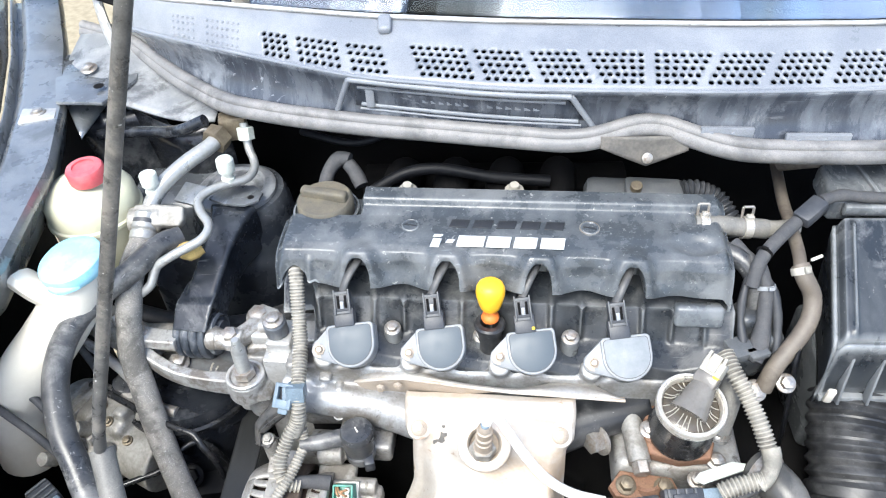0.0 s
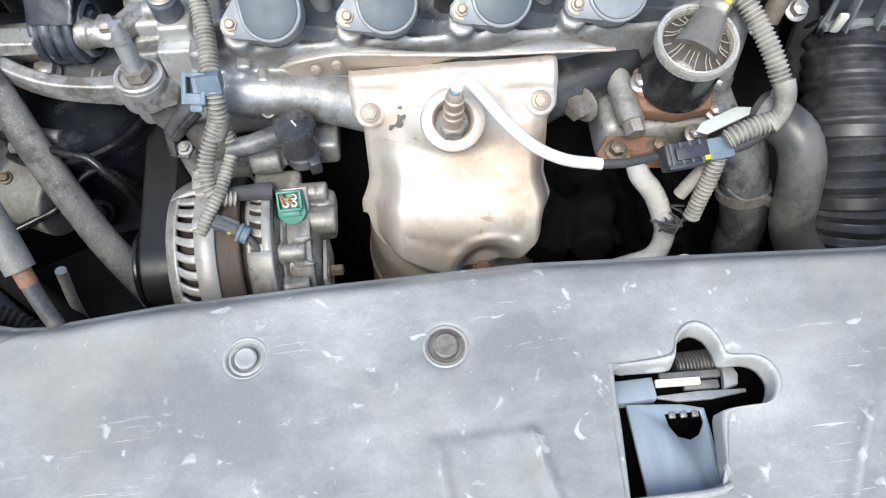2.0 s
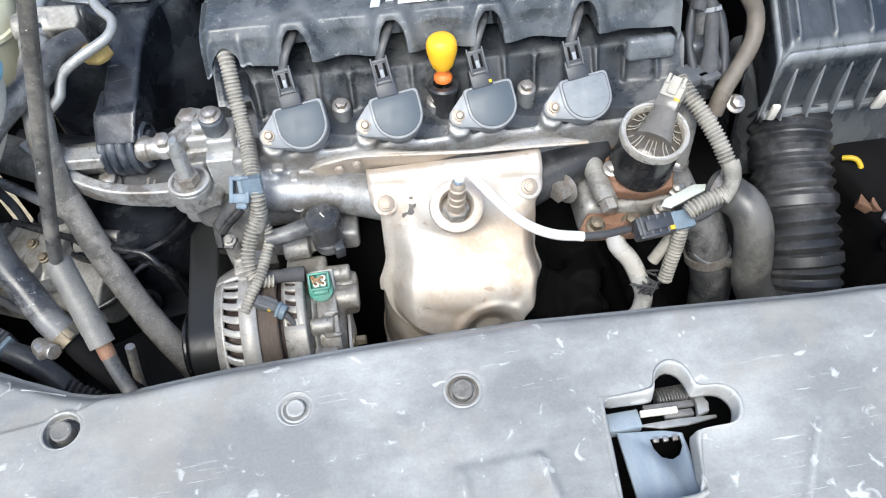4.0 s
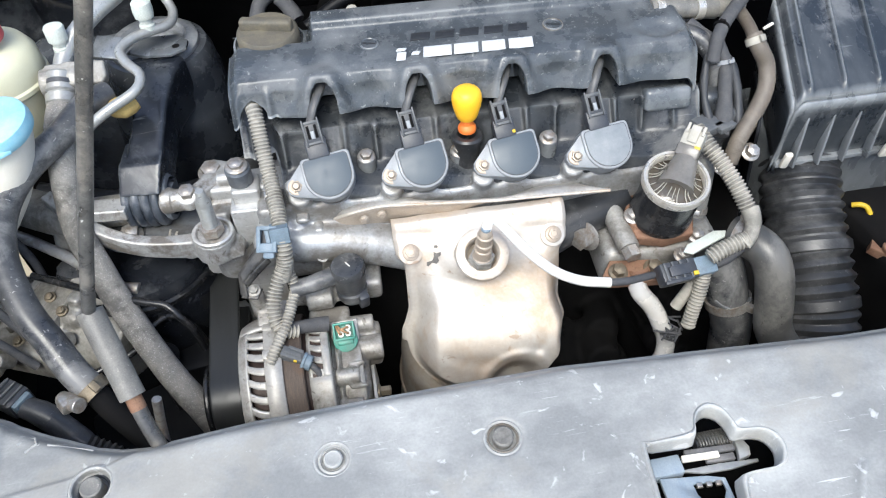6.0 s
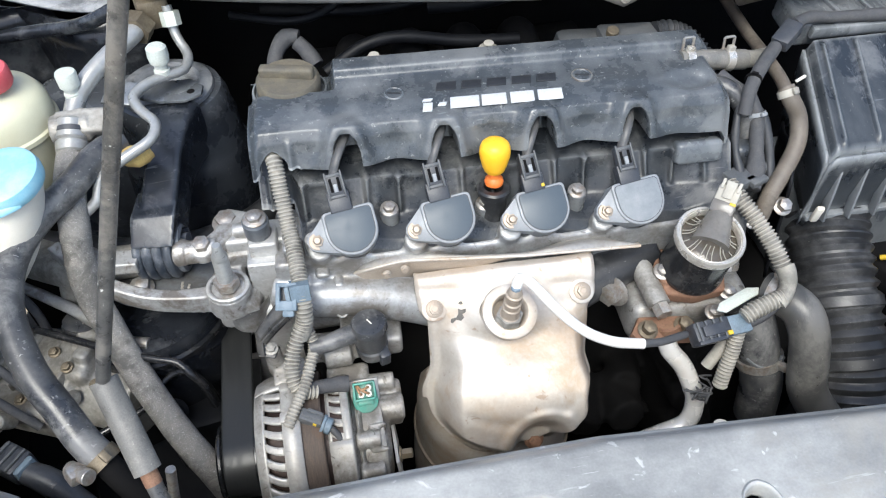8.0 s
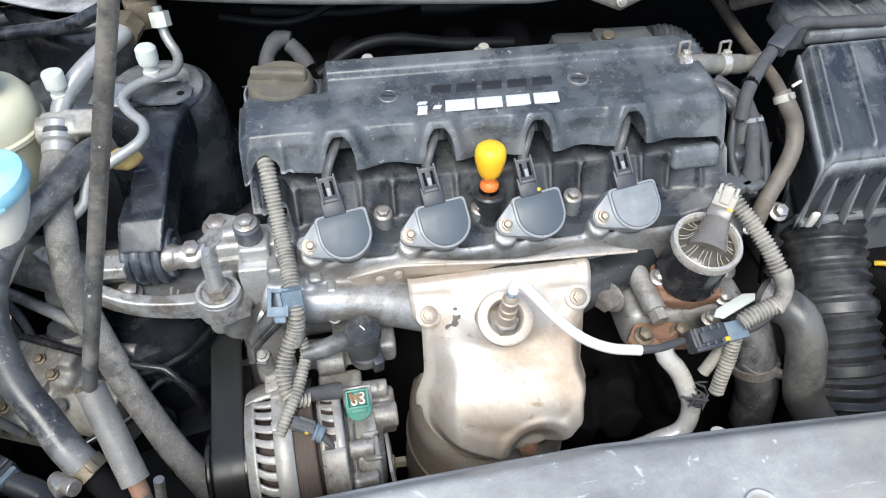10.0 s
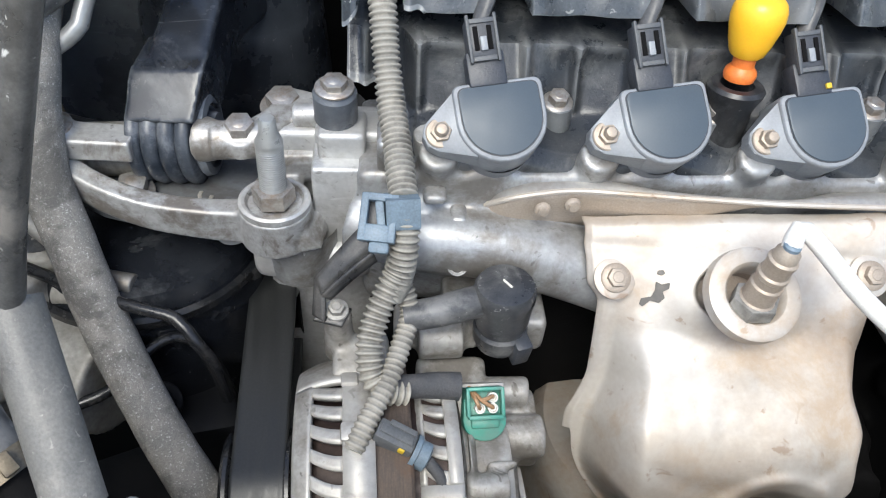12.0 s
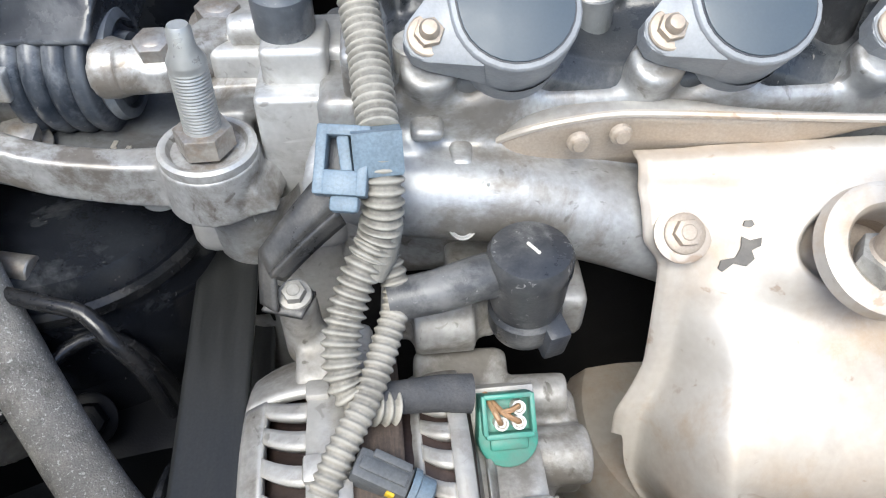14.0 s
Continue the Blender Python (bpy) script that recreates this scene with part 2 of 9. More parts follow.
DUST = (0.34, 0.31, 0.27)
M = {
    "cover": shader("dusty_black_plastic", (0.050, 0.058, 0.066), 0.30, dirt=(0.155, 0.165, 0.172), amount=0.8, scale=26, fine=700, specks=((0.50, 0.50, 0.47), 230, 0.655, 0.55), bump=0.22, scratch=(0.34, 0.36, 0.37), scratch_size=0.8, tone_amount=0.35, stain=((0.19, 0.195, 0.195), 13, 0.53, 0.5), edge=((0.34, 0.36, 0.37), 0.8), gloss_patch=0.16),
    "cam": shader("grey_black_moulded_plastic", (0.026, 0.030, 0.035), 0.32, dirt=(0.085, 0.085, 0.084), amount=0.6, scale=40, specks=(DUST, 400, 0.69, 0.45), scratch=(0.2, 0.2, 0.2), stain=((0.16, 0.16, 0.155), 14, 0.54, 0.55), edge=((0.30, 0.31, 0.31), 1.2)),
    "coil_panel": shader("slate_coil_lid", (0.062, 0.080, 0.097), 0.42, dirt=(0.078, 0.098, 0.115), amount=0.3, scale=60, bump=0.04, tone_amount=0.08),
    "coil_chalky": shader("chalky_coil_lid", (0.17, 0.19, 0.205), 0.55, dirt=(0.30, 0.31, 0.32), amount=0.6, scale=60, bump=0.06, tone_amount=0.1),
    "coil_body": shader("grey_coil_plastic", (0.265, 0.28, 0.295), 0.45, dirt=(0.15, 0.15, 0.15), amount=0.5, scale=60, bump=0.1, tone_amount=0.15),
    "aluminium": shader("cast_aluminium", (0.43, 0.425, 0.41), 0.50, 0.42, dirt=(0.19, 0.165, 0.135), amount=0.8, scale=32, fine=350, bump=0.2, specks=((0.07, 0.06, 0.05), 110, 0.645, 0.65), tone_amount=0.25, stain=((0.12, 0.095, 0.07), 15, 0.54, 0.6)),
    "runner_cast": shader("grey_stained_casting", (0.37, 0.375, 0.375), 0.44, 0.40, dirt=(0.19, 0.175, 0.155), amount=0.85, scale=26, fine=350, bump=0.2, specks=((0.08, 0.07, 0.06), 110, 0.65, 0.55), tone_amount=0.25, stain=((0.13, 0.105, 0.078), 15, 0.535, 0.6), scratch=(0.62, 0.62, 0.60), scratch_size=0.9),
    "alu_clean": shader("bracket_aluminium", (0.47, 0.47, 0.46), 0.44, 0.42, dirt=(0.23, 0.21, 0.185), amount=0.8, scale=36, fine=350, bump=0.18, specks=((0.10, 0.085, 0.07), 140, 0.65, 0.65), scratch=(0.66, 0.66, 0.65), scratch_size=0.8, tone_amount=0.25, stain=((0.125, 0.095, 0.065), 20, 0.53, 0.7), edge=((0.72, 0.72, 0.70), 1.2)),
    "steel": shader("dull_zinc_steel", (0.43, 0.41, 0.38), 0.40, 0.7, dirt=(0.24, 0.165, 0.105), amount=0.75, scale=120, fine=400, bump=0.25),
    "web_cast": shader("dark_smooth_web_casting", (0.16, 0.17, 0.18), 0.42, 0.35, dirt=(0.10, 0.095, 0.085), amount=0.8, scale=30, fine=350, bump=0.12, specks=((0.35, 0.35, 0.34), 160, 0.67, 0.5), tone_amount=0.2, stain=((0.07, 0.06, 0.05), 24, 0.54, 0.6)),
    "lip": shader("pale_aluminised_sheet", (0.40, 0.385, 0.36), 0.42, 0.4, dirt=(0.24, 0.205, 0.165), amount=0.75, scale=30, fine=350, bump=0.15, tone_amount=0.2),
    "apron": shader("glossy_black_apron_paint", (0.010, 0.0115, 0.015), 0.20, dirt=(0.040, 0.044, 0.050), amount=0.6, scale=14, bump=0.1, specks=(DUST, 300, 0.70, 0.35), stain=((0.12, 0.125, 0.13), 10, 0.58, 0.5), tone_amount=0.15),
    "tower": shader("dusty_grey_tower_paint", (0.20, 0.21, 0.22), 0.42, dirt=(0.42, 0.42, 0.41), amount=0.7, scale=30, specks=(DUST, 300, 0.66, 0.5), tone_amount=0.15, stain=((0.06, 0.062, 0.066), 24, 0.54, 0.7)),
    "pipe_alu": shader("dull_aluminium_pipe", (0.38, 0.385, 0.375), 0.34, 0.4, dirt=(0.27, 0.25, 0.22), amount=0.5, scale=40, fine=300, bump=0.12, tone_amount=0.2),
    "cap_pale": shader("pale_cap_plastic", (0.56, 0.60, 0.55), 0.5, dirt=(0.44, 0.42, 0.36), amount=0.5, scale=50, bump=0.1),
    "rod_paint": shader("worn_dark_rod_paint", (0.055, 0.054, 0.052), 0.34, dirt=(0.17, 0.165, 0.155), amount=0.6, scale=70, specks=((0.58, 0.58, 0.55), 160, 0.665, 0.85), bump=0.2, stain=((0.22, 0.20, 0.175), 22, 0.545, 0.6)),
    "hose_smooth": shader("smooth_dark_grey_rubber", (0.055, 0.054, 0.051), 0.38, dirt=(0.125, 0.12, 0.11), amount=0.6, scale=18, bump=0.06, tone_amount=0.12, stain=((0.20, 0.19, 0.17), 12, 0.55, 0.5), specks=((0.30, 0.28, 0.25), 260, 0.68, 0.4)),
    "duct_rubber": shader("black_duct_rubber", (0.018, 0.019, 0.021), 0.42, dirt=(0.065, 0.065, 0.066), amount=0.6, scale=24, bump=0.08, tone_amount=0.2, specks=((0.30, 0.30, 0.29), 300, 0.68, 0.4), stain=((0.12, 0.12, 0.12), 14, 0.55, 0.5)),
    "brown_hose": shader("brown_grey_hose", (0.125, 0.105, 0.085), 0.55, dirt=(0.235, 0.20, 0.16), amount=0.65, scale=36, bump=0.2, tone_amount=0.2, stain=((0.055, 0.045, 0.037), 20, 0.53, 0.7)),
    "cast_dull": shader("dull_warm_casting", (0.34, 0.328, 0.30), 0.5, 0.3, dirt=(0.17, 0.155, 0.13), amount=0.75, scale=40, fine=300, bump=0.2, stain=((0.10, 0.086, 0.068), 18, 0.545, 0.6), specks=((0.50, 0.48, 0.44), 240, 0.67, 0.4)),
    "latch_blue": shader("blue_grey_latch_paint", (0.25, 0.305, 0.36), 0.42, dirt=(0.36, 0.40, 0.43), amount=0.6, scale=40, bump=0.1, streak=(4.0, 0.6, 1.0), tone_amount=0.15),
    "airbox": shader("scuffed_black_air_box_plastic", (0.022, 0.027, 0.033), 0.30, dirt=(0.085, 0.092, 0.098), amount=0.7, scale=14, bump=0.12, streak=(2.0, 0.6, 1.0), scratch=(0.42, 0.44, 0.46), scratch_size=1.6, tone_amount=0.2, stain=((0.20, 0.205, 0.21), 11, 0.575, 0.5), edge=((0.42, 0.44, 0.45), 1.0), specks=((0.30, 0.29, 0.27), 200, 0.665, 0.45)),
    "rust_sheet": shader("heat_browned_sheet", (0.40, 0.33, 0.26), 0.5, 0.35, dirt=(0.52, 0.45, 0.38), amount=0.6, scale=40, bump=0.2, tone_amount=0.2),
    "rusty": shader("rusty_steel", (0.22, 0.115, 0.07), 0.75, 0.15, dirt=(0.30, 0.19, 0.12), amount=0.6, scale=120, bump=0.6, specks=((0.12, 0.06, 0.04), 300, 0.6, 0.6)),
    "shield": shader("aluminised_heat_shield", (0.58, 0.54, 0.485), 0.50, 0.35, dirt=(0.44, 0.335, 0.24), amount=0.8, scale=16, fine=300, bump=0.10, specks=((0.32, 0.21, 0.135), 75, 0.66, 0.6), tone_amount=0.12, stain=((0.46, 0.33, 0.21), 11, 0.555, 0.6)),
    "rubber": shader("dusty_rubber_hose", (0.032, 0.034, 0.038), 0.34, dirt=(0.15, 0.147, 0.14), amount=0.7, scale=30, specks=((0.42, 0.41, 0.39), 260, 0.655, 0.55), bump=0.12, tone_amount=0.2, stain=((0.25, 0.245, 0.235), 16, 0.545, 0.55)),
    "rubber_grey": shader("grey_rubber_hose", (0.145, 0.140, 0.128), 0.5, dirt=(0.28, 0.262, 0.23), amount=0.7, scale=44, specks=((0.40, 0.37, 0.33), 300, 0.655, 0.5), stain=((0.055, 0.052, 0.048), 18, 0.545, 0.6)),
    "felt": shader("woven_grey_hose_sleeve", (0.205, 0.196, 0.18), 0.85, dirt=(0.33, 0.305, 0.27), amount=0.9, scale=60, fine=1600, bump=1.0, specks=((0.58, 0.56, 0.53), 900, 0.60, 0.75), stain=((0.070, 0.066, 0.060), 22, 0.535, 0.7), tone_amount=0.6),
    "black": shader("black_painted_steel", (0.0055, 0.006, 0.0075), 0.50, dirt=(0.018, 0.0185, 0.020), amount=0.5, scale=30, specks=((0.10, 0.10, 0.10), 450, 0.72, 0.3), tone_amount=0.2, specular=0.18),
    "arm": shader("black_gloss_chassis_paint", (0.014, 0.017, 0.023), 0.26, dirt=(0.060, 0.068, 0.078), amount=0.65, scale=20, specks=(DUST, 320, 0.69, 0.45), bump=0.06, tone_amount=0.15, scratch=(0.30, 0.31, 0.32), scratch_size=1.2, stain=((0.15, 0.155, 0.16), 13, 0.60, 0.4), edge=((0.30, 0.32, 0.34), 1.0), gloss_patch=0.14),
    "mount_rubber": shader("dark_mount_rubber", (0.020, 0.026, 0.036), 0.38, dirt=(0.085, 0.095, 0.11), amount=0.65, scale=50, bump=0.12, specks=(DUST, 400, 0.68, 0.4), stain=((0.21, 0.22, 0.235), 26, 0.55, 0.5), edge=((0.26, 0.28, 0.30), 1.0)),
    "paint": shader("grey_metallic_body_paint", (0.20, 0.215, 0.23), 0.30, 0.45, dirt=(0.34, 0.35, 0.35), amount=0.6, scale=20, bump=0.08, coat=0.4, specks=((0.5, 0.5, 0.48), 220, 0.70, 0.35), scratch=(0.55, 0.56, 0.57), scratch_size=1.6, stain=((0.09, 0.095, 0.10), 9, 0.54, 0.6)),
    "cowl": shader("weathered_cowl_plastic", (0.185, 0.20, 0.225), 0.38, dirt=(0.30, 0.315, 0.335), amount=0.6, scale=18, bump=0.15, streak=(1.0, 1.0, 0.35)),
    "cowl_face": shader("dark_scuffed_cowl_plastic", (0.040, 0.047, 0.062), 0.26, dirt=(0.24, 0.265, 0.30), amount=0.5, scale=20, bump=0.08, streak=(2.2, 1.0, 0.5), scratch=(0.55, 0.58, 0.62), scratch_size=1.4, stain=((0.30, 0.32, 0.35), 9, 0.56, 0.5)),
    "seal": shader("grey_rubber_seal", (0.17, 0.168, 0.168), 0.50, dirt=(0.33, 0.315, 0.30), amount=0.6, scale=30, bump=0.2, stain=((0.075, 0.074, 0.074), 14, 0.55, 0.6)),
    "slam": shader("weathered_grey_plastic", (0.225, 0.227, 0.220), 0.44, dirt=(0.44, 0.44, 0.42), amount=0.95, scale=9, fine=500, bump=0.07, streak=(1.0, 1.4, 1.0), specks=((0.66, 0.66, 0.64), 75, 0.645, 0.6), scratch=(0.74, 0.74, 0.72), scratch_size=1.0, tone_amount=0.16, stain=((0.31, 0.29, 0.25), 8, 0.545, 0.5), edge=((0.6, 0.59, 0.56), 0.8)),
    "worn_rim": shader("brown_stained_clip_plastic", (0.20, 0.185, 0.16), 0.5, dirt=(0.12, 0.09, 0.065), amount=0.7, scale=120, bump=0.2),
    "corr": shader("dusty_pale_conduit", (0.20, 0.19, 0.165), 0.65, dirt=(0.40, 0.37, 0.315), amount=0.75, scale=50, bump=0.25, tone_amount=0.2, stain=((0.085, 0.078, 0.066), 26, 0.53, 0.7), edge=((0.50, 0.47, 0.40), 1.0)),
    "corr_black": shader("black_conduit", (0.03, 0.032, 0.036), 0.5, dirt=(0.09, 0.09, 0.09), amount=0.4, scale=60),
    "cream": shader("cream_tank_plastic", (0.66, 0.64, 0.47), 0.42, dirt=(0.50, 0.46, 0.30), amount=0.4, scale=22, bump=0.06, tone_amount=0.08),
    "ivory": shader("ivory_filler_plastic", (0.74, 0.70, 0.61), 0.45, dirt=(0.55, 0.50, 0.41), amount=0.5, scale=24, bump=0.06, tone_amount=0.08),
    "red": shader("faded_red_plastic", (0.62, 0.085, 0.10), 0.45, dirt=(0.72, 0.26, 0.26), amount=0.5, scale=60, bump=0.05, tone_amount=0.08),
    "blue": shader("faded_sky_blue_cap_plastic", (0.27, 0.60, 0.74), 0.42, dirt=(0.54, 0.75, 0.82), amount=0.75, scale=34, bump=0.05, tone_amount=0.08),
    "orange": shader("yellow_orange_handle_plastic", (0.97, 0.53, 0.03), 0.35, dirt=(0.95, 0.42, 0.01), amount=0.4, scale=60, bump=0.03, tone_amount=0.1),
    "orange_deep": shader("deep_orange_plastic", (0.80, 0.20, 0.04), 0.4, amount=0.2, scale=60, bump=0.05),
    "oilcap": shader("grimy_brown_oil_cap", (0.10, 0.09, 0.07), 0.65, dirt=(0.20, 0.17, 0.115), amount=0.8, scale=55, bump=0.4),
    "white_wire": shader("white_sleeve", (0.76, 0.74, 0.69), 0.55, dirt=(0.55, 0.50, 0.43), amount=0.4, scale=60),
    "white_paint": shader("white_print", (0.62, 0.63, 0.64), 0.5, amount=0.3, scale=120, bump=0.0),
    "dark_print": shader("dark_print", (0.022, 0.024, 0.028), 0.5, amount=0.15, scale=200, bump=0.0),
    "green": shader("teal_connector_plastic", (0.045, 0.26, 0.195), 0.42, dirt=(0.12, 0.27, 0.225), amount=0.6, scale=70, bump=0.08, tone_amount=0.1, stain=((0.14, 0.19, 0.165), 40, 0.54, 0.5)),
    "slate": shader("slate_blue_clip_plastic", (0.155, 0.21, 0.255), 0.5, dirt=(0.09, 0.11, 0.13), amount=0.5, scale=80),
    "plug": shader("dark_connector_plastic", (0.038, 0.042, 0.05), 0.42, dirt=(0.10, 0.10, 0.105), amount=0.4, scale=80),
    "plug_grey": shader("grey_connector_plastic", (0.085, 0.09, 0.095), 0.5, dirt=(0.17, 0.17, 0.16), amount=0.4, scale=80),
    "ivory_plug": shader("aged_connector_plastic", (0.40, 0.38, 0.33), 0.5, dirt=(0.30, 0.27, 0.21), amount=0.5, scale=80, tone_amount=0.1),
    "brass": shader("tarnished_brass", (0.20, 0.165, 0.115), 0.5, 0.5, dirt=(0.11, 0.085, 0.06), amount=0.7, scale=110),
    "copper": shader("dark_copper_windings", (0.045, 0.028, 0.023), 0.55, 0.2, amount=0.5, scale=200),
    "stator": shader("rusty_stator_laminations", (0.060, 0.044, 0.035), 0.7, 0.2, dirt=(0.16, 0.12, 0.09), amount=0.6, scale=90, streak=(12, 1, 1), stain=((0.10, 0.055, 0.03), 30, 0.55, 0.6)),
    "alt": shader("alternator_casting", (0.37, 0.358, 0.335), 0.50, 0.35, dirt=(0.16, 0.14, 0.115), amount=0.85, scale=45, fine=350, bump=0.2, specks=((0.08, 0.07, 0.055), 120, 0.63, 0.7), tone_amount=0.3, stain=((0.12, 0.10, 0.078), 22, 0.525, 0.65), edge=((0.62, 0.60, 0.56), 1.0)),
    "belt": shader("drive_belt_back", (0.020, 0.021, 0.021), 0.42, dirt=(0.04, 0.04, 0.04), amount=0.4, scale=50, streak=(6, 0.5, 0.5), bump=0.1),
    "enamel": shader("black_enamel", (0.012, 0.013, 0.015), 0.22, dirt=(0.06, 0.055, 0.05), amount=0.4, scale=60, bump=0.1),
    "chrome": shader("worn_bright_rim", (0.66, 0.63, 0.57), 0.32, 0.55, dirt=(0.46, 0.40, 0.32), amount=0.5, scale=70, bump=0.08, stain=((0.30, 0.25, 0.19), 30, 0.56, 0.5)),
    "bright_pipe": shader("bright_bent_steel_pipe", (0.74, 0.72, 0.68), 0.26, 0.2, dirt=(0.50, 0.45, 0.38), amount=0.4, scale=50, bump=0.06, tone_amount=0.1),
    # Near black: deep bay shade put into the colour; also small black parts.
    "dark": shader("black_parts_and_bay_shade", (0.005, 0.005, 0.0055), 0.85, dirt=(0.013, 0.012, 0.0115), amount=0.6, scale=30, specular=0.12),
    "gravel": shader("yellowish_gravel", (0.36, 0.30, 0.20), 0.9, dirt=(0.20, 0.17, 0.11), amount=0.8, scale=30, fine=120, bump=1.0),
    "body_outer": shader("dark_bronze_body_paint", (0.085, 0.07, 0.05), 0.22, 0.4, amount=0.3, scale=20, bump=0.03, coat=0.8),
    "tape": shader("grey_fabric_tape", (0.055, 0.056, 0.06), 0.75, dirt=(0.13, 0.125, 0.12), amount=0.5, scale=120, bump=0.5),
    "brown_wire": shader("tan_wire_sleeve", (0.36, 0.21, 0.11), 0.5, amount=0.3, scale=120, bump=0.0),
    "bracket_paint": shader("worn_black_bracket_paint", (0.050, 0.049, 0.048), 0.34, 0.2, dirt=(0.16, 0.15, 0.135), amount=0.6, scale=60, scratch=(0.3, 0.29, 0.28), scratch_size=0.6, bump=0.15),
    "grimy_cast": shader("grimy_iron_casting", (0.11, 0.104, 0.096), 0.6, 0.3, dirt=(0.24, 0.215, 0.185), amount=0.6, scale=45, fine=300, bump=0.3),
    "lead_sleeve": shader("dark_lead_sleeve", (0.060, 0.061, 0.062), 0.38, dirt=(0.16, 0.155, 0.148), amount=0.5, scale=60, bump=0.2),
    "yellow": shader("yellow_tag_plastic", (0.62, 0.42, 0.03), 0.5, amount=0.3, tone_amount=0.1),
    "foam": shader("aged_yellow_foam", (0.50, 0.36, 0.13), 0.9, dirt=(0.3, 0.2, 0.08), amount=0.6, scale=90, bump=0.8),
}


def glass_material():
    m = bpy.data.materials.new("windscreen_glass")
    m.use_nodes = True
    b = m.node_tree.nodes["Principled BSDF"]
    b.inputs["Base Color"].default_value = (0.80, 0.86, 0.90, 1)
    b.inputs["Roughness"].default_value = 0.03
    b.inputs["Transmission Weight"].default_value = 1.0
    b.inputs["IOR"].default_value = 1.5
    return m


M["glass"] = glass_material()
M["brown_cone"] = shader("brownish_clear_plastic", (0.13, 0.11, 0.088), 0.12, dirt=(0.05, 0.044, 0.036), amount=0.8, scale=90, bump=0.08, transmission=0.3, tone_amount=0.2, specks=((0.5, 0.48, 0.44), 200, 0.66, 0.5))
M["smoky_socket"] = shader("smoky_socket_plastic", (0.27, 0.25, 0.225), 0.14, dirt=(0.13, 0.12, 0.105), amount=0.6, scale=70, bump=0.06, transmission=0.35, tone_amount=0.1)


# ---- mesh helpers ----
def merge(bm, other):
    """Appends the faces of another bmesh, and frees it."""
    table = {v: bm.verts.new(v.co) for v in other.verts}
    for f in other.faces:
        bm.faces.new([table[v] for v in f.verts])
    other.free()
    return bm


def frame_of(p, axis, up=(0, 0, 1)):
    """A matrix at p whose z runs along axis and whose x lies as level as it can."""
    z = Vector(axis).normalized()
    u = Vector(up)
    if abs(z.dot(u)) > 0.98:
        u = Vector((0, 1, 0))
    x = u.cross(z).normalized()
    y = z.cross(x)
    return Matrix.Translation(p) @ Matrix((x, y, z)).transposed().to_4x4()


def box(bm, centre, size, rot=(0, 0, 0), bevel=0.0, segs=2, m=None):
    b = bmesh.new()
    bmesh.ops.create_cube(b, size=1.0, matrix=Matrix.Diagonal((*size, 1)))
    if bevel:
        bmesh.ops.bevel(b, geom=b.edges[:], offset=bevel, segments=segs, profile=0.5, affect="EDGES")
    bmesh.ops.transform(b, matrix=(m or Matrix()) @ pose(*centre, *rot), verts=b.verts)
    return merge(bm, b)


def lathe(bm, p, axis, profile, n=28):
    """Turns a profile of (radius, height) round the axis that starts at p."""
    m = frame_of(p, axis)
    rings = []
    for r, h in profile:
        if r < 1e-6:
            rings.append([bm.verts.new(m @ Vector((0, 0, h)))])
        else:
            rings.append([bm.verts.new(m @ Vector((r * math.cos(2 * math.pi * k / n), r * math.sin(2 * math.pi * k / n), h))) for k in range(n)])
    for a, b in zip(rings, rings[1:]):
        for k in range(n):
            q = (k + 1) % n
            if len(a) == 1 and len(b) > 1:
                bm.faces.new((a[0], b[k], b[q]))
            elif len(b) == 1 and len(a) > 1:
                bm.faces.new((a[k], b[0], a[q]))
            elif len(a) > 1:
                bm.faces.new((a[k], b[k], b[q], a[q]))
    return bm


def rod(bm, a, b, r, r2=None, n=24, edge=0.0006):
    """A capped round bar from a to b with softened rims."""
    r2 = r if r2 is None else r2
    d = Vector(b) - Vector(a)
    h = d.length
    e = min(edge, r * 0.4, r2 * 0.4, h * 0.4)
    return lathe(bm, a, d, [(0, 0), (r - e, 0), (r, e), (r2, h - e), (r2 - e, h), (0, h)], n)


def spline(points, step):
    """A smooth line through the points, sampled about every step metres."""
    p = [Vector(q) for q in points]
    if len(p) == 2:
        k = max(2, int((p[1] - p[0]).length / step))
        return [p[0].lerp(p[1], i / k) for i in range(k + 1)]
    ext = [2 * p[0] - p[1], *p, 2 * p[-1] - p[-2]]
    out = []
    for i in range(1, len(ext) - 2):
        a, b, c, d = ext[i - 1], ext[i], ext[i + 1], ext[i + 2]
        k = max(2, int((c - b).length / step))
        for j in range(k):
            t = j / k
            out.append(0.5 * ((2 * b) + (c - a) * t + (2 * a - 5 * b + 4 * c - d) * t * t + (3 * b - a - 3 * c + d) * t ** 3))
    out.append(p[-1])
    return out


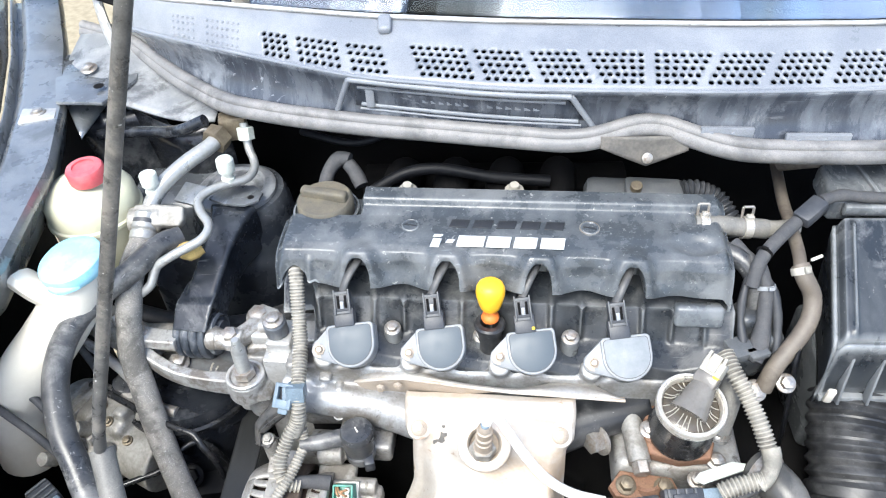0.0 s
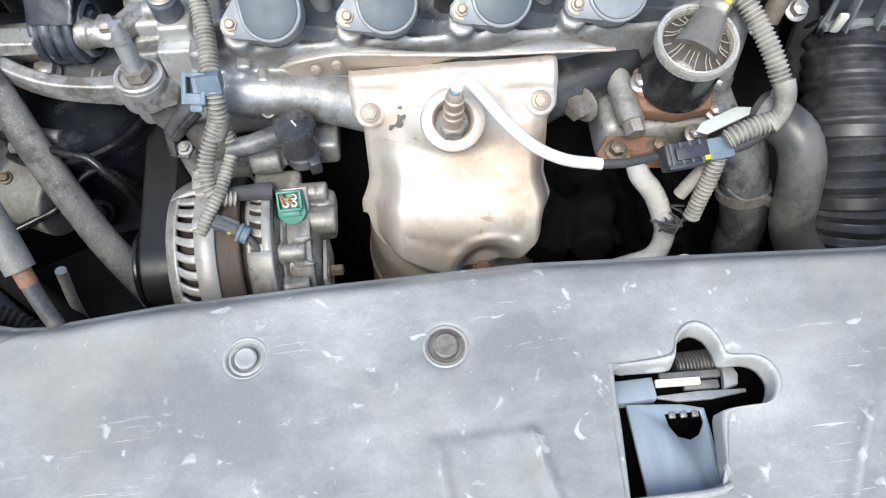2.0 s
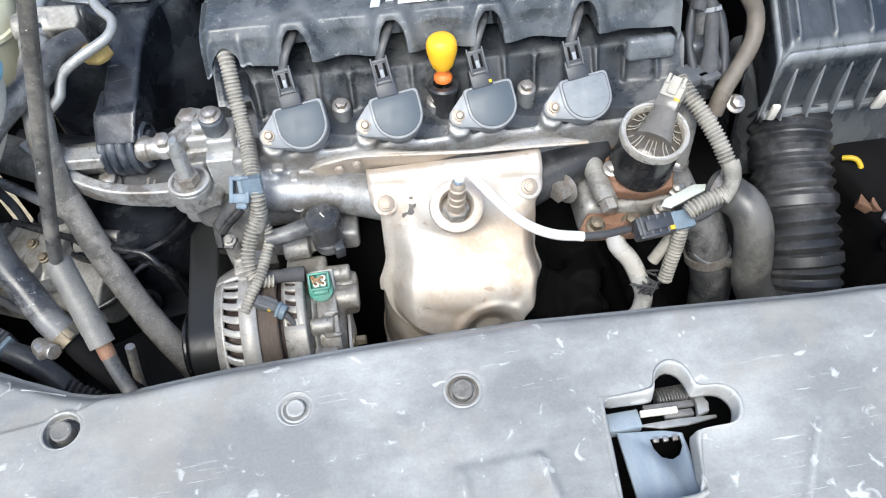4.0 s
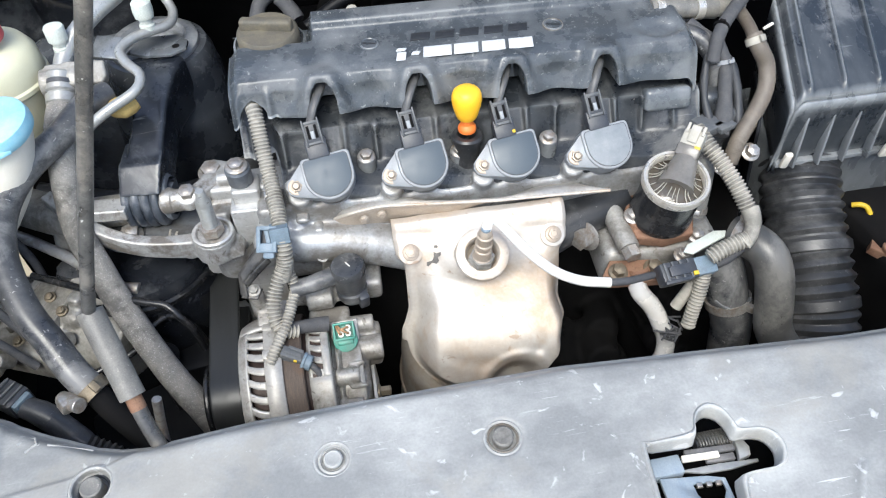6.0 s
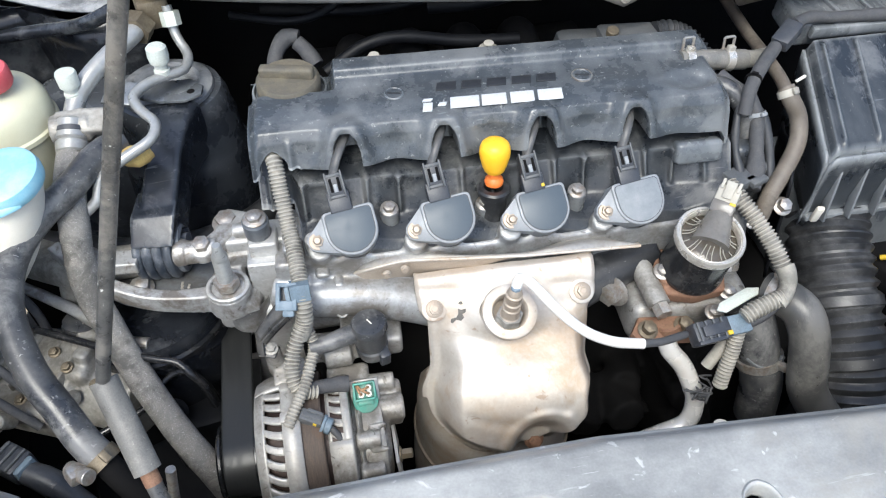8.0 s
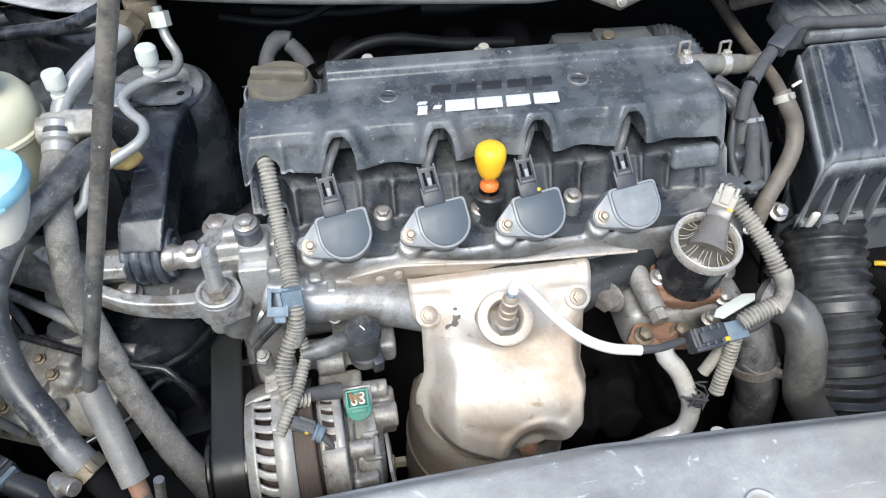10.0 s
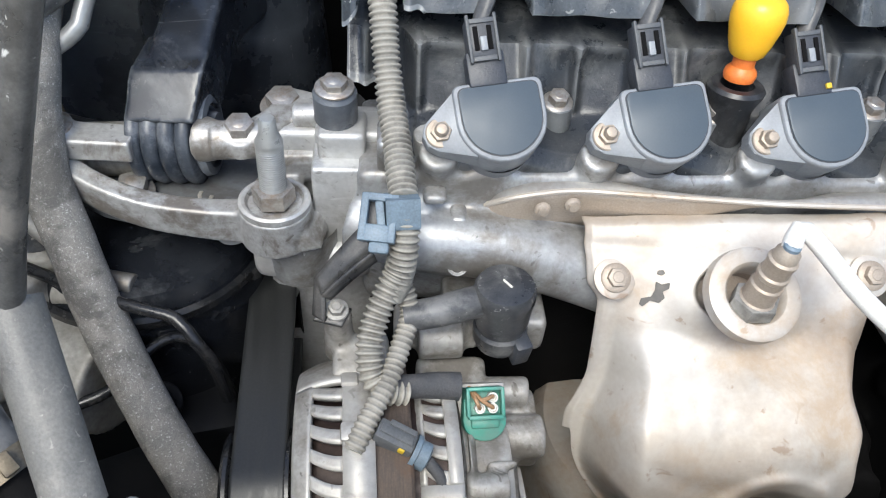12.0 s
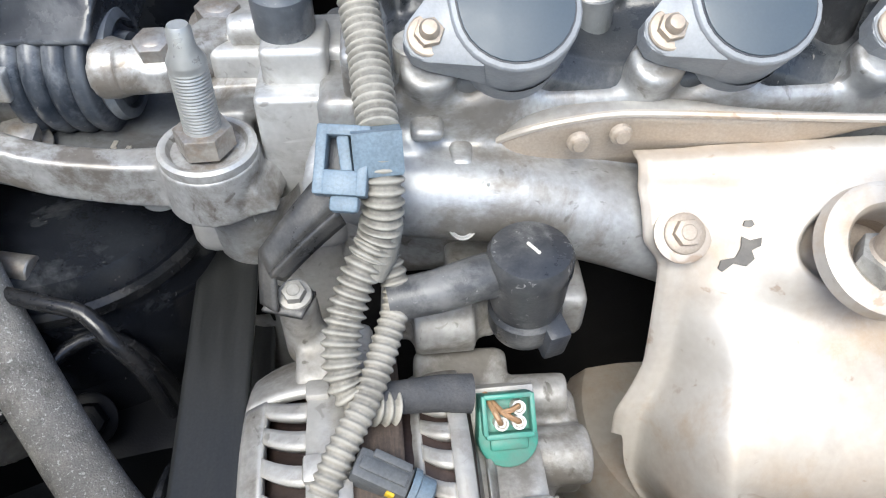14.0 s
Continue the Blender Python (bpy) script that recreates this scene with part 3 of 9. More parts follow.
def tube(bm, points, r, n=16, step=0.006, ribs=None, r2=None, flat=1.0, wobble=0.0):
    """A hose along the points. ribs: (pitch, depth) for a corrugated one; r2: the radius at the far end; flat: squashes it."""
    if ribs:
        step = ribs[0] / 6
    path = spline(points, step)
    length = [0.0]
    for a, b in zip(path, path[1:]):
        length.append(length[-1] + (b - a).length)
    total = length[-1]
    t0 = (path[1] - path[0]).normalized()
    x = t0.orthogonal().normalized()
    rings = []
    for i, p in enumerate(path):
        t = (path[min(i + 1, len(path) - 1)] - path[max(i - 1, 0)]).normalized()
        x = (x - t * x.dot(t)).normalized()
        y = t.cross(x)
        rr = r if r2 is None else r + (r2 - r) * length[i] / total
        if ribs:
            rr += ribs[1] * (0.5 * math.cos(2 * math.pi * length[i] / ribs[0]))
        if wobble:
            rr *= 1 + wobble * noise.noise(p * 60)
        rings.append([bm.verts.new(p + x * (rr * math.cos(2 * math.pi * k / n)) + y * (rr * flat * math.sin(2 * math.pi * k / n))) for k in range(n)])
    for a, b in zip(rings, rings[1:]):
        for k in range(n):
            bm.faces.new((a[k], a[(k + 1) % n], b[(k + 1) % n], b[k]))
    bm.faces.new(list(reversed(rings[0])))
    bm.faces.new(rings[-1])
    return bm


def prism(bm, outline, m, depth, bevel=0.0, segs=2):
    """An outline (x, y) raised by depth along z of the matrix m, with its rims rounded."""
    b = bmesh.new()
    low = [b.verts.new((x, y, 0)) for x, y in outline]
    f = b.faces.new(low)
    if f.normal.z > 0 or sum(x0 * y1 - x1 * y0 for (x0, y0), (x1, y1) in zip(outline, outline[1:] + outline[:1])) > 0:
        f.normal_flip()
    up = bmesh.ops.extrude_face_region(b, geom=[f])
    bmesh.ops.translate(b, vec=(0, 0, depth), verts=[v for v in up["geom"] if isinstance(v, bmesh.types.BMVert)])
    bmesh.ops.recalc_face_normals(b, faces=b.faces)
    if bevel:
        top = [e for e in b.edges if all(abs(v.co.z - depth) < 1e-7 for v in e.verts)]
        bmesh.ops.bevel(b, geom=top, offset=bevel, segments=segs, profile=0.5, affect="EDGES")
    bmesh.ops.transform(b, matrix=m, verts=b.verts)
    return merge(bm, b)


def sweep(bm, rows, e=0.25, step=0.004):
    """A bar with rounded corners along rows of (x, y, z, width, height), its width kept level."""
    path = spline(rows, step)
    rings = []
    for i, q in enumerate(path):
        a, b = path[max(i - 1, 0)], path[min(i + 1, len(path) - 1)]
        t = (Vector(b[:3]) - Vector(a[:3])).normalized()
        side = t.cross(Vector((0, 0, 1))).normalized()
        up = side.cross(t)
        w, h = q[3] / 2, q[4] / 2
        r = min(w, h) * e
        ring = []
        for sx, sz, a0 in ((1, 1, 0), (-1, 1, 90), (-1, -1, 180), (1, -1, 270)):
            for da in (0, 30, 60, 90):
                c = radians(a0 + da)
                ring.append(bm.verts.new(Vector(q[:3]) + side * (sx * (w - r) + r * math.cos(c)) + up * (sz * (h - r) + r * math.sin(c))))
        rings.append(ring)
    n = len(rings[0])
    for a, b in zip(rings, rings[1:]):
        for k in range(n):
            bm.faces.new((a[k], a[(k + 1) % n], b[(k + 1) % n], b[k]))
    bm.faces.new(list(reversed(rings[0])))
    bm.faces.new(rings[-1])
    return bm


def hull(bm, points):
    """The solid that wraps a set of points."""
    b = bmesh.new()
    for p in points:
        b.verts.new(p)
    out = bmesh.ops.convex_hull(b, input=b.verts[:])
    bmesh.ops.delete(b, geom=[v for v in b.verts if not v.link_faces], context="VERTS")
    return merge(bm, b)


def hexbolt(bm, p, axis, r=0.006, h=0.005, flange=1.45, dome=True):
    """A flanged hexagon bolt head standing on p."""
    m = frame_of(p, axis)
    lathe(bm, p, axis, [(r * flange, 0), (r * flange, 0.0010), (r * flange * 0.93, 0.0016), (r * 0.9, 0.0020)], 24)
    prism(bm, [(r * math.cos(math.pi / 3 * k), r * math.sin(math.pi / 3 * k)) for k in range(6)], m @ Matrix.Translation((0, 0, 0.0015)), h, 0.0006)
    if dome:
        lathe(bm, m @ Vector((0, 0, h + 0.0013)), axis, [(r * 0.62, 0), (r * 0.5, 0.0006), (0, 0.0007)], 16)
    return bm


def sheet(bm, f, nu, nv):
    """A surface f(u, v) with u and v from 0 to 1."""
    g = [[bm.verts.new(f(i / nu, j / nv)) for i in range(nu + 1)] for j in range(nv + 1)]
    for j in range(nv):
        for i in range(nu):
            bm.faces.new((g[j][i], g[j][i + 1], g[j + 1][i + 1], g[j + 1][i]))
    return bm


def lerp_table(table, x):
    """Straight-line values from rows of (x, values...)."""
    if x <= table[0][0]:
        return table[0][1:]
    for a, b in zip(table, table[1:]):
        if x <= b[0]:
            t = (x - a[0]) / (b[0] - a[0])
            return tuple(p + (q - p) * t for p, q in zip(a[1:], b[1:]))
    return table[-1][1:]


def smoothstep(a, b, x):
    t = min(max((x - a) / (b - a), 0.0), 1.0)
    return t * t * (3 - 2 * t)


def finish(bm, name, angle=38):
    bmesh.ops.recalc_face_normals(bm, faces=bm.faces)
    for f in bm.faces:
        f.smooth = True
    limit = radians(angle)
    for e in bm.edges:
        if len(e.link_faces) == 2 and e.calc_face_angle(0) > limit:
            e.smooth = False
    me = bpy.data.meshes.new(name)
    bm.to_mesh(me)
    bm.free()
    return me


def thing(name, label, category, at=(0, 0, 0), group="", kind="", m=None):
    """A top-level thing: an Empty at its base."""
    ob = new(name)
    ob.empty_display_size = 0.02
    ob.matrix_basis = m or Matrix.Translation(at)
    bpy.context.view_layer.update()
    return tagged(ob, label, category, group, kind)


def part(name, bm, material, parent, label="", local=False, angle=38, thick=0.0, cast=0.0):
    """One mesh under a thing or a part. Its vertices are in the world's metres unless local. thick: gives a sheet its thickness;
    cast: melts its pieces into one casting of that coarseness."""
    ob = new(name, finish(bm, name, angle))
    ob.data.materials.append(M[material])
    ob.parent = parent
    if not local:
        ob.matrix_parent_inverse = (root_matrix(parent)).inverted()
    if cast:
        mod = ob.modifiers.new("cast", "REMESH")
        mod.mode, mod.voxel_size, mod.use_smooth_shade = "VOXEL", cast, True
        sm = ob.modifiers.new("soft", "SMOOTH")
        sm.factor, sm.iterations = 0.5, 3
    if thick:
        mod = ob.modifiers.new("thickness", "SOLIDIFY")
        mod.thickness, mod.offset = thick, -1.0
    if label:
        ob["label"] = label
    return ob


def root_matrix(ob):
    m = ob.matrix_basis.copy()
    while ob.parent:
        m = ob.parent.matrix_basis @ ob.matrix_parent_inverse @ m
        ob = ob.parent
    return m


def solid(name, bm, material, label, category, group="", kind="", angle=38, thick=0.0, cast=0.0):
    """A top-level thing that is a single mesh."""
    ob = new(name, finish(bm, name, angle))
    ob.data.materials.append(M[material])
    if cast:
        mod = ob.modifiers.new("cast", "REMESH")
        mod.mode, mod.voxel_size, mod.use_smooth_shade = "VOXEL", cast, True
        sm = ob.modifiers.new("soft", "SMOOTH")
        sm.factor, sm.iterations = 0.5, 3
    if thick:
        mod = ob.modifiers.new("thickness", "SOLIDIFY")
        mod.thickness, mod.offset = thick, -1.0
    return tagged(ob, label, category, group, kind)


def cut(ob, bm):
    """Cuts the solid bm out of ob for good."""
    cutter = new("cutter", finish(bm, "cutter"))
    mod = ob.modifiers.new("cut", "BOOLEAN")
    mod.operation, mod.solver, mod.use_self, mod.object = "DIFFERENCE", "EXACT", True, cutter
    bpy.context.view_layer.update()
    done = bpy.data.meshes.new_from_object(ob.evaluated_get(bpy.context.evaluated_depsgraph_get()))
    ob.modifiers.clear()
    ob.data = done
    bpy.data.objects.remove(cutter)


def clamp_ring(bm, p, axis, r, width=0.008):
    lathe(bm, p, axis, [(r * 0.96, 0), (r * 1.09, 0), (r * 1.09, width), (r * 0.96, width)], 28)
    m = frame_of(p, axis)
    box(bm, (0, r * 1.25, width / 2), (0.006, r * 0.4, width * 0.9), bevel=0.0008, m=m)
    return bm


# The engine and the car's front stand turned by three degrees about the upright
ENGINE = pose(0.04, 0.45, 0) @ pose(0, 0, 0, 0, 0, -3) @ pose(-0.04, -0.45, 0)


def E(x, y, z):
    """A point of the engine's own plan, in the world."""
    return ENGINE @ Vector((x, y, z))

# ---- setting: ground, bay walls ----
bm = bmesh.new()
sheet(bm, lambda u, v: Vector(((u - 0.5) * 400, (v - 0.5) * 400, 0)), 8, 8)
solid("ground", bm, "gravel", "dry yellowish gravel ground under the car", "ground", kind="structure")

# Bay walls and tray: the deep shade is put into their near-black colour.
bm = bmesh.new()
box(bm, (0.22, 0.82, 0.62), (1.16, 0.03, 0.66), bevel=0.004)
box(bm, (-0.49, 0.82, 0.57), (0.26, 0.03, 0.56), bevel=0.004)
solid("wall_firewall", bm, "dark", "firewall behind the engine, near black in place of shade", "wall", kind="structure")
bm = bmesh.new()
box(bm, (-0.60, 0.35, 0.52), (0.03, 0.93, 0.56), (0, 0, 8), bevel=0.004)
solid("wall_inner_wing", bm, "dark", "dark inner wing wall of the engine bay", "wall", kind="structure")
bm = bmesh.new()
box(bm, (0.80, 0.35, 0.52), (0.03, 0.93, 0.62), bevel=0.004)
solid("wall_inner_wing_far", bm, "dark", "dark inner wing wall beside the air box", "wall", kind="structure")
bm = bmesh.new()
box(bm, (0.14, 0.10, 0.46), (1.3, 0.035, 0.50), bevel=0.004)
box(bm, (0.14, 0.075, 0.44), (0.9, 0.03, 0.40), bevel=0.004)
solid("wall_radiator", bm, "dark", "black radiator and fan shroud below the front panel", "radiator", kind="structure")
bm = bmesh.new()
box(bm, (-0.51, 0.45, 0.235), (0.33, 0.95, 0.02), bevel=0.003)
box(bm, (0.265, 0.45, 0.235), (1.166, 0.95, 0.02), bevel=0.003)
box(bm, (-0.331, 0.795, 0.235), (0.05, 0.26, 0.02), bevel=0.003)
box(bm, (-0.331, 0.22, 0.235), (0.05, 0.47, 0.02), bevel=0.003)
solid("floor_undertray", bm, "dark", "undertray below the engine, near black in place of shade", "undertray", kind="structure")

# ---- front panel cover ----
REAR = [(-0.62, 0.30), (-0.40, 0.268), (-0.377, 0.257), (-0.358, 0.247), (-0.338, 0.236), (-0.319, 0.227), (-0.299, 0.217), (-0.279, 0.211), (-0.258, 0.2085), (-0.24, 0.2085), (-0.18, 0.212), (-0.08, 0.2125), (0.06, 0.2105),
        (0.17, 0.2015), (0.29, 0.1915), (0.33, 0.19), (0.62, 0.165)]


def slam_point(u, v):
    x = -0.62 + 1.24 * u
    rear = lerp_table(REAR, x)[0]
    y = -0.14 + (rear + 0.14) * v ** 0.8
    d = rear - y
    z = 0.774 + 0.012 * (x + 0.1) - 0.000
    z -= 0.016 * (1 - smoothstep(0.0, 0.022, d)) ** 2
    z -= 0.05 * smoothstep(-0.02, -0.14, y)
    # the creased flap towards the wing, which falls away to the rear
    crease = 0.178 + 0.10 * max(0.0, x + 0.36) + 0.03 * smoothstep(-0.30, -0.20, x)
    if x < -0.20:
        k = smoothstep(-0.20, -0.26, x)
        z -= k * (0.05 * max(0.0, y - crease) + 0.003 * smoothstep(crease, crease + 0.004, y))
    z += 0.004 * smoothstep(-0.362, -0.366, x) * smoothstep(0.19, 0.21, y)
    # pressed ridges beside the latch
    for xa, ya, xb, yb in ((-0.016, 0.10, -0.008, 0.0), (0.04, 0.10, 0.056, 0.0), (0.238, 0.088, 0.17, -0.02)):
        if y < ya:
            xc = xa + (xb - xa) * (ya - y) / (ya - yb)
            z += 0.004 * math.exp(-((x - xc) / 0.004) ** 2) * smoothstep(ya, ya - 0.012, y)
    if y < 0.10:
        inside = smoothstep(-0.016, -0.010, x) * smoothstep(0.046, 0.040, x) * smoothstep(0.10, 0.092, y)
        z += 0.002 * inside
    # dished seats of the four clips
    for cx, cy, r, dp in SEATS:
        q = math.hypot(x - cx, y - cy)
        z -= dp * smoothstep(r + 0.001, r - 0.006, q)
    z += 0.0009 * noise.noise(Vector((x * 9, y * 9, 0.3)))
    return Vector((x, y, z))


SEATS = ((-0.002, 0.1525, 0.0150, 0.005), (-0.1235, 0.161, 0.0135, 0.004), (-0.292, 0.1755, 0.0145, 0.012))
slam = thing("front_panel_cover", "weathered grey plastic radiator cover, scratched, with a latch opening", "panel cover", (0.14, 0.1, 0.77))
bm = sheet(bmesh.new(), slam_point, 460, 170)
slam_panel = part("panel", bm, "slam", slam, thick=0.0035)
LATCH_HOLE = [(0.086, 0.050), (0.090, 0.086), (0.094, 0.1235), (0.099, 0.1255), (0.126, 0.1255), (0.133, 0.128), (0.1365, 0.137), (0.142, 0.143), (0.150, 0.1455), (0.1575, 0.141), (0.161, 0.132), (0.162, 0.1245),
              (0.166, 0.1225), (0.178, 0.121), (0.185, 0.1165), (0.188, 0.107), (0.184, 0.097), (0.176, 0.0925), (0.156, 0.092), (0.150, 0.087), (0.143, 0.060), (0.138, 0.050)]
cut(slam_panel, prism(bmesh.new(), LATCH_HOLE, pose(0, 0, 0.72), 0.09))
# rolled rim round the opening
ring = spline([Vector((x, y, 0.7728 + 0.012 * (x + 0.1))) for x, y in LATCH_HOLE + LATCH_HOLE[:1]], 0.003)
mid = Vector((0.135, 0.100, 0))


def rim_point(u, v):
    p = ring[min(int(u * (len(ring) - 1) + 0.5), len(ring) - 1)]
    q = Vector((p.x, p.y, 0)) - mid
    dx, dz = lerp_table([(0.0, 0.0035, 0.0012), (0.2, 0.0015, 0.0030), (0.35, 0.0, 0.0030), (0.5, -0.001, 0.0015), (1.0, -0.003, -0.011)], v)
    return p + q.normalized() * dx + Vector((0, 0, dz))


part("opening_rim", sheet(bmesh.new(), rim_point, len(ring) - 1, 10), "slam", slam, thick=0.0012)
for cx, cy, cz, r in ((-0.002, 0.1525, 0.7752, 0.0128), (-0.1235, 0.161, 0.7738, 0.0128), (-0.292, 0.1755, 0.7715, 0.0142)):
    part("clip_seat", lathe(bmesh.new(), (cx, cy, cz), (0, -0.01, 1), [(r + 0.003, -0.0022), (r + 0.0012, -0.0004), (r, 0.0), (r - 0.0010, -0.0008), (r - 0.0016, -0.005)], 48), "slam", slam)
# the moulded arrow on the flap
bm = bmesh.new()
for a, b in (((-0.352, 0.222), (-0.342, 0.228)), ((-0.342, 0.228), (-0.338, 0.220)), ((-0.330, 0.218), (-0.300, 0.212)), ((-0.345, 0.214), (-0.338, 0.220))):
    pa, pb = [slam_point((q[0] + 0.62) / 1.24, min(max((q[1] + 0.14) / (lerp_table(REAR, q[0])[0] + 0.14), 0), 1) ** 1.25) for q in (a, b)]
    tube(bm, [pa + Vector((0, 0, 0.0004)), pb + Vector((0, 0, 0.0004))], 0.0009, n=8)
part("moulded_arrow", bm, "slam", slam)


def panel_clip(x, y, z, r, style):
    c = thing("panel_clip", {"worn": "worn grey push clip with a brownish rim in the front panel", "plain": "grey plastic push clip in the front panel",
                             "deep": "dark push clip sunk in its round seat"}[style], "clip", (x, y, z), "clips of the front panel")
    lathe_p = [(r, 0.0), (r, 0.0012), (r * 0.86, 0.0022), (r * 0.80, 0.0012), (r * 0.78, 0.0012)]
    part("collar", lathe(bmesh.new(), (x, y, z - 0.002), (0, 0, 1), lathe_p, 40), {"worn": "worn_rim", "plain": "slam", "deep": "plug"}[style], c)
    h = {"worn": 0.0045, "plain": 0.0030, "deep": 0.008}[style]
    part("head", lathe(bmesh.new(), (x, y, z), (0, -0.1, 1), [(r * 0.62, -0.004), (r * 0.62, h - 0.001), (r * 0.52, h), (r * 0.3, h - 0.0006), (0, h - 0.0006)], 36), "rubber_grey" if style != "plain" else "slam", c)
    return c


panel_clip(-0.002, 0.1525, 0.7742, 0.0126, "worn")
panel_clip(-0.1235, 0.161, 0.7722, 0.0108, "plain")
panel_clip(-0.292, 0.1755, 0.7650, 0.0122, "deep")

# ---- bonnet latch in the opening ----
latch = thing("bonnet_latch", "blue-grey steel bonnet latch with a spring and bright lever", "latch", (0.14, 0.09, 0.70))
plate = part("bracket_plate", prism(bmesh.new(), [(0.1025, 0.035), (0.1035, 0.109), (0.137, 0.105), (0.150, 0.101), (0.150, 0.085), (0.146, 0.035)], pose(0, 0, 0.7505), 0.003, 0.0006), "latch_blue", latch, "blue-grey painted plate")
cut(plate, prism(bmesh.new(), [(0.125, 0.1005), (0.147, 0.0995), (0.1472, 0.0925), (0.1425, 0.0855), (0.136, 0.0830), (0.1295, 0.0855), (0.1255, 0.0925)], pose(0, 0, 0.745), 0.015))
for k in range(3):
    part("tooth", box(bmesh.new(), (0.129 + k * 0.007, 0.0985 - 0.0004 * k, 0.7540), (0.004, 0.0035, 0.003), (0, 0, -3), 0.0005), "steel", latch)
part("side_bracket", box(bmesh.new(), (0.110, 0.1165, 0.7500), (0.026, 0.014, 0.012), (0, 0, 0), 0.001), "latch_blue", latch)
part("lever", box(bmesh.new(), (0.1370, 0.1175, 0.7575), (0.0275, 0.0050, 0.004), (8, -3, -4), 0.0010), "ivory", latch, "bright worn steel lever")
part("catch_bar", box(bmesh.new(), (0.1460, 0.1215, 0.7555), (0.038, 0.0050, 0.004), (0, 0, -3), 0.001), "seal", latch)
part("catch_foot", box(bmesh.new(), (0.1520, 0.1150, 0.7540), (0.022, 0.0055, 0.004), (0, 0, -3), 0.001), "seal", latch)
bm = bmesh.new()
prism(bm, [(0.118, 0.1115), (0.150, 0.1115), (0.1785, 0.1095), (0.1785, 0.1075), (0.156, 0.1055), (0.136, 0.1065)], pose(0, 0, 0.7525), 0.0022, 0.0005)
part("blade", bm, "pipe_alu", latch, "pale steel blade")
part("right_stop", prism(bmesh.new(), [(0.164, 0.110), (0.1735, 0.112), (0.1755, 0.118), (0.1735, 0.1235), (0.1665, 0.1255), (0.166, 0.118)], pose(0, 0, 0.7530), 0.005, 0.001), "pipe_alu", latch)
helix = [(0.142 + 0.027 * k / 96, 0.1310 + 0.0075 * math.cos(k * math.pi / 4), 0.7480 + 0.0075 * math.sin(k * math.pi / 4)) for k in range(97)]
part("spring", tube(bmesh.new(), helix, 0.0011, n=8, step=0.002), "hose_smooth", latch)
part("spring_core", rod(bmesh.new(), (0.141, 0.131, 0.748), (0.170, 0.131, 0.748), 0.0055), "plug", latch)
part("back_plate", box(bmesh.new(), (0.135, 0.075, 0.705), (0.16, 0.19, 0.01), bevel=0.002), "dark", latch)

# ---- scuttle: seal, face, grille, windscreen ----
SEAL = [(-0.60, 0.90, 0.930), (-0.42, 0.81, 0.928), (-0.33, 0.715, 0.927), (-0.257, 0.656, 0.925), (-0.18, 0.629, 0.926), (-0.10, 0.608, 0.927), (0.053, 0.584, 0.925), (0.12, 0.574, 0.924), (0.150, 0.576, 0.930),
        (0.190, 0.587, 0.940), (0.230, 0.572, 0.932), (0.268, 0.556, 0.925), (0.33, 0.552, 0.924), (0.402, 0.550, 0.924), (0.62, 0.572, 0.924)]
GR_LOW = [(-0.60, 0.86, 0.99), (-0.348, 0.724, 0.985), (-0.20, 0.657, 0.985), (-0.093, 0.613, 0.985), (0.052, 0.585, 0.985), (0.26, 0.573, 0.985), (0.392, 0.574, 0.985), (0.62, 0.60, 0.985)]
GR_UP = [(-0.60, 0.90, 1.02), (-0.345, 0.742, 1.020), (-0.205, 0.712, 1.020), (-0.098, 0.689, 1.020), (0.053, 0.668, 1.020), (0.272, 0.650, 1.020), (0.408, 0.645, 1.020), (0.62, 0.66, 1.02)]


def smooth_table(table, x, w=0.03):
    rows = [lerp_table(table, x + d * w) for d in (-1, -0.5, 0, 0.5, 1)]
    return tuple(sum(c) / 5 for c in zip(*rows))


scuttle = thing("scuttle_panel", "weathered grey plastic scuttle panel below the windscreen with drilled air grilles", "scuttle panel", (0.1, 0.65, 0.95), kind="structure")
bm = bmesh.new()


def face_point(u, v):
    x = -0.375 + 0.97 * u
    y0, z0 = smooth_table(SEAL, x)
    y1, z1 = smooth_table(GR_LOW, x)
    y0, z0 = y0 + 0.014, z0 + 0.004
    bow = 0.010 * math.sin(math.pi * v)
    return Vector((x, y0 + (y1 - y0) * v + bow, z0 + (z1 - z0) * v))


def grille_point(u, v):
    x = -0.375 + 0.97 * u
    y0, z0 = smooth_table(GR_LOW, x)
    y1, z1 = smooth_table(GR_UP, x)
    v *= 0.885
    return Vector((x, y0 + (y1 - y0) * v, z0 + (z1 - z0) * v + 0.005 * math.sin(math.pi * v)))


sheet(bm, face_point, 120, 10)
part("front_face", bm, "cowl_face", scuttle, thick=0.003, label="dark scuffed plastic face")
grille = part("grille_deck", sheet(bmesh.new(), grille_point, 160, 14), "cowl", scuttle, thick=0.003)
lip_line = [grille_point(k / 60, 1.0) + Vector((0, 0.001, 0.002)) for k in range(61)]
part("glass_edge_trim", tube(bmesh.new(), lip_line, 0.0026, n=8), "alu_clean", scuttle)
fold = [grille_point(k / 60, 0.0) + Vector((0, -0.0005, 0.0)) for k in range(61)]
part("front_fold", tube(bmesh.new(), fold, 0.0022, n=8), "cowl", scuttle)
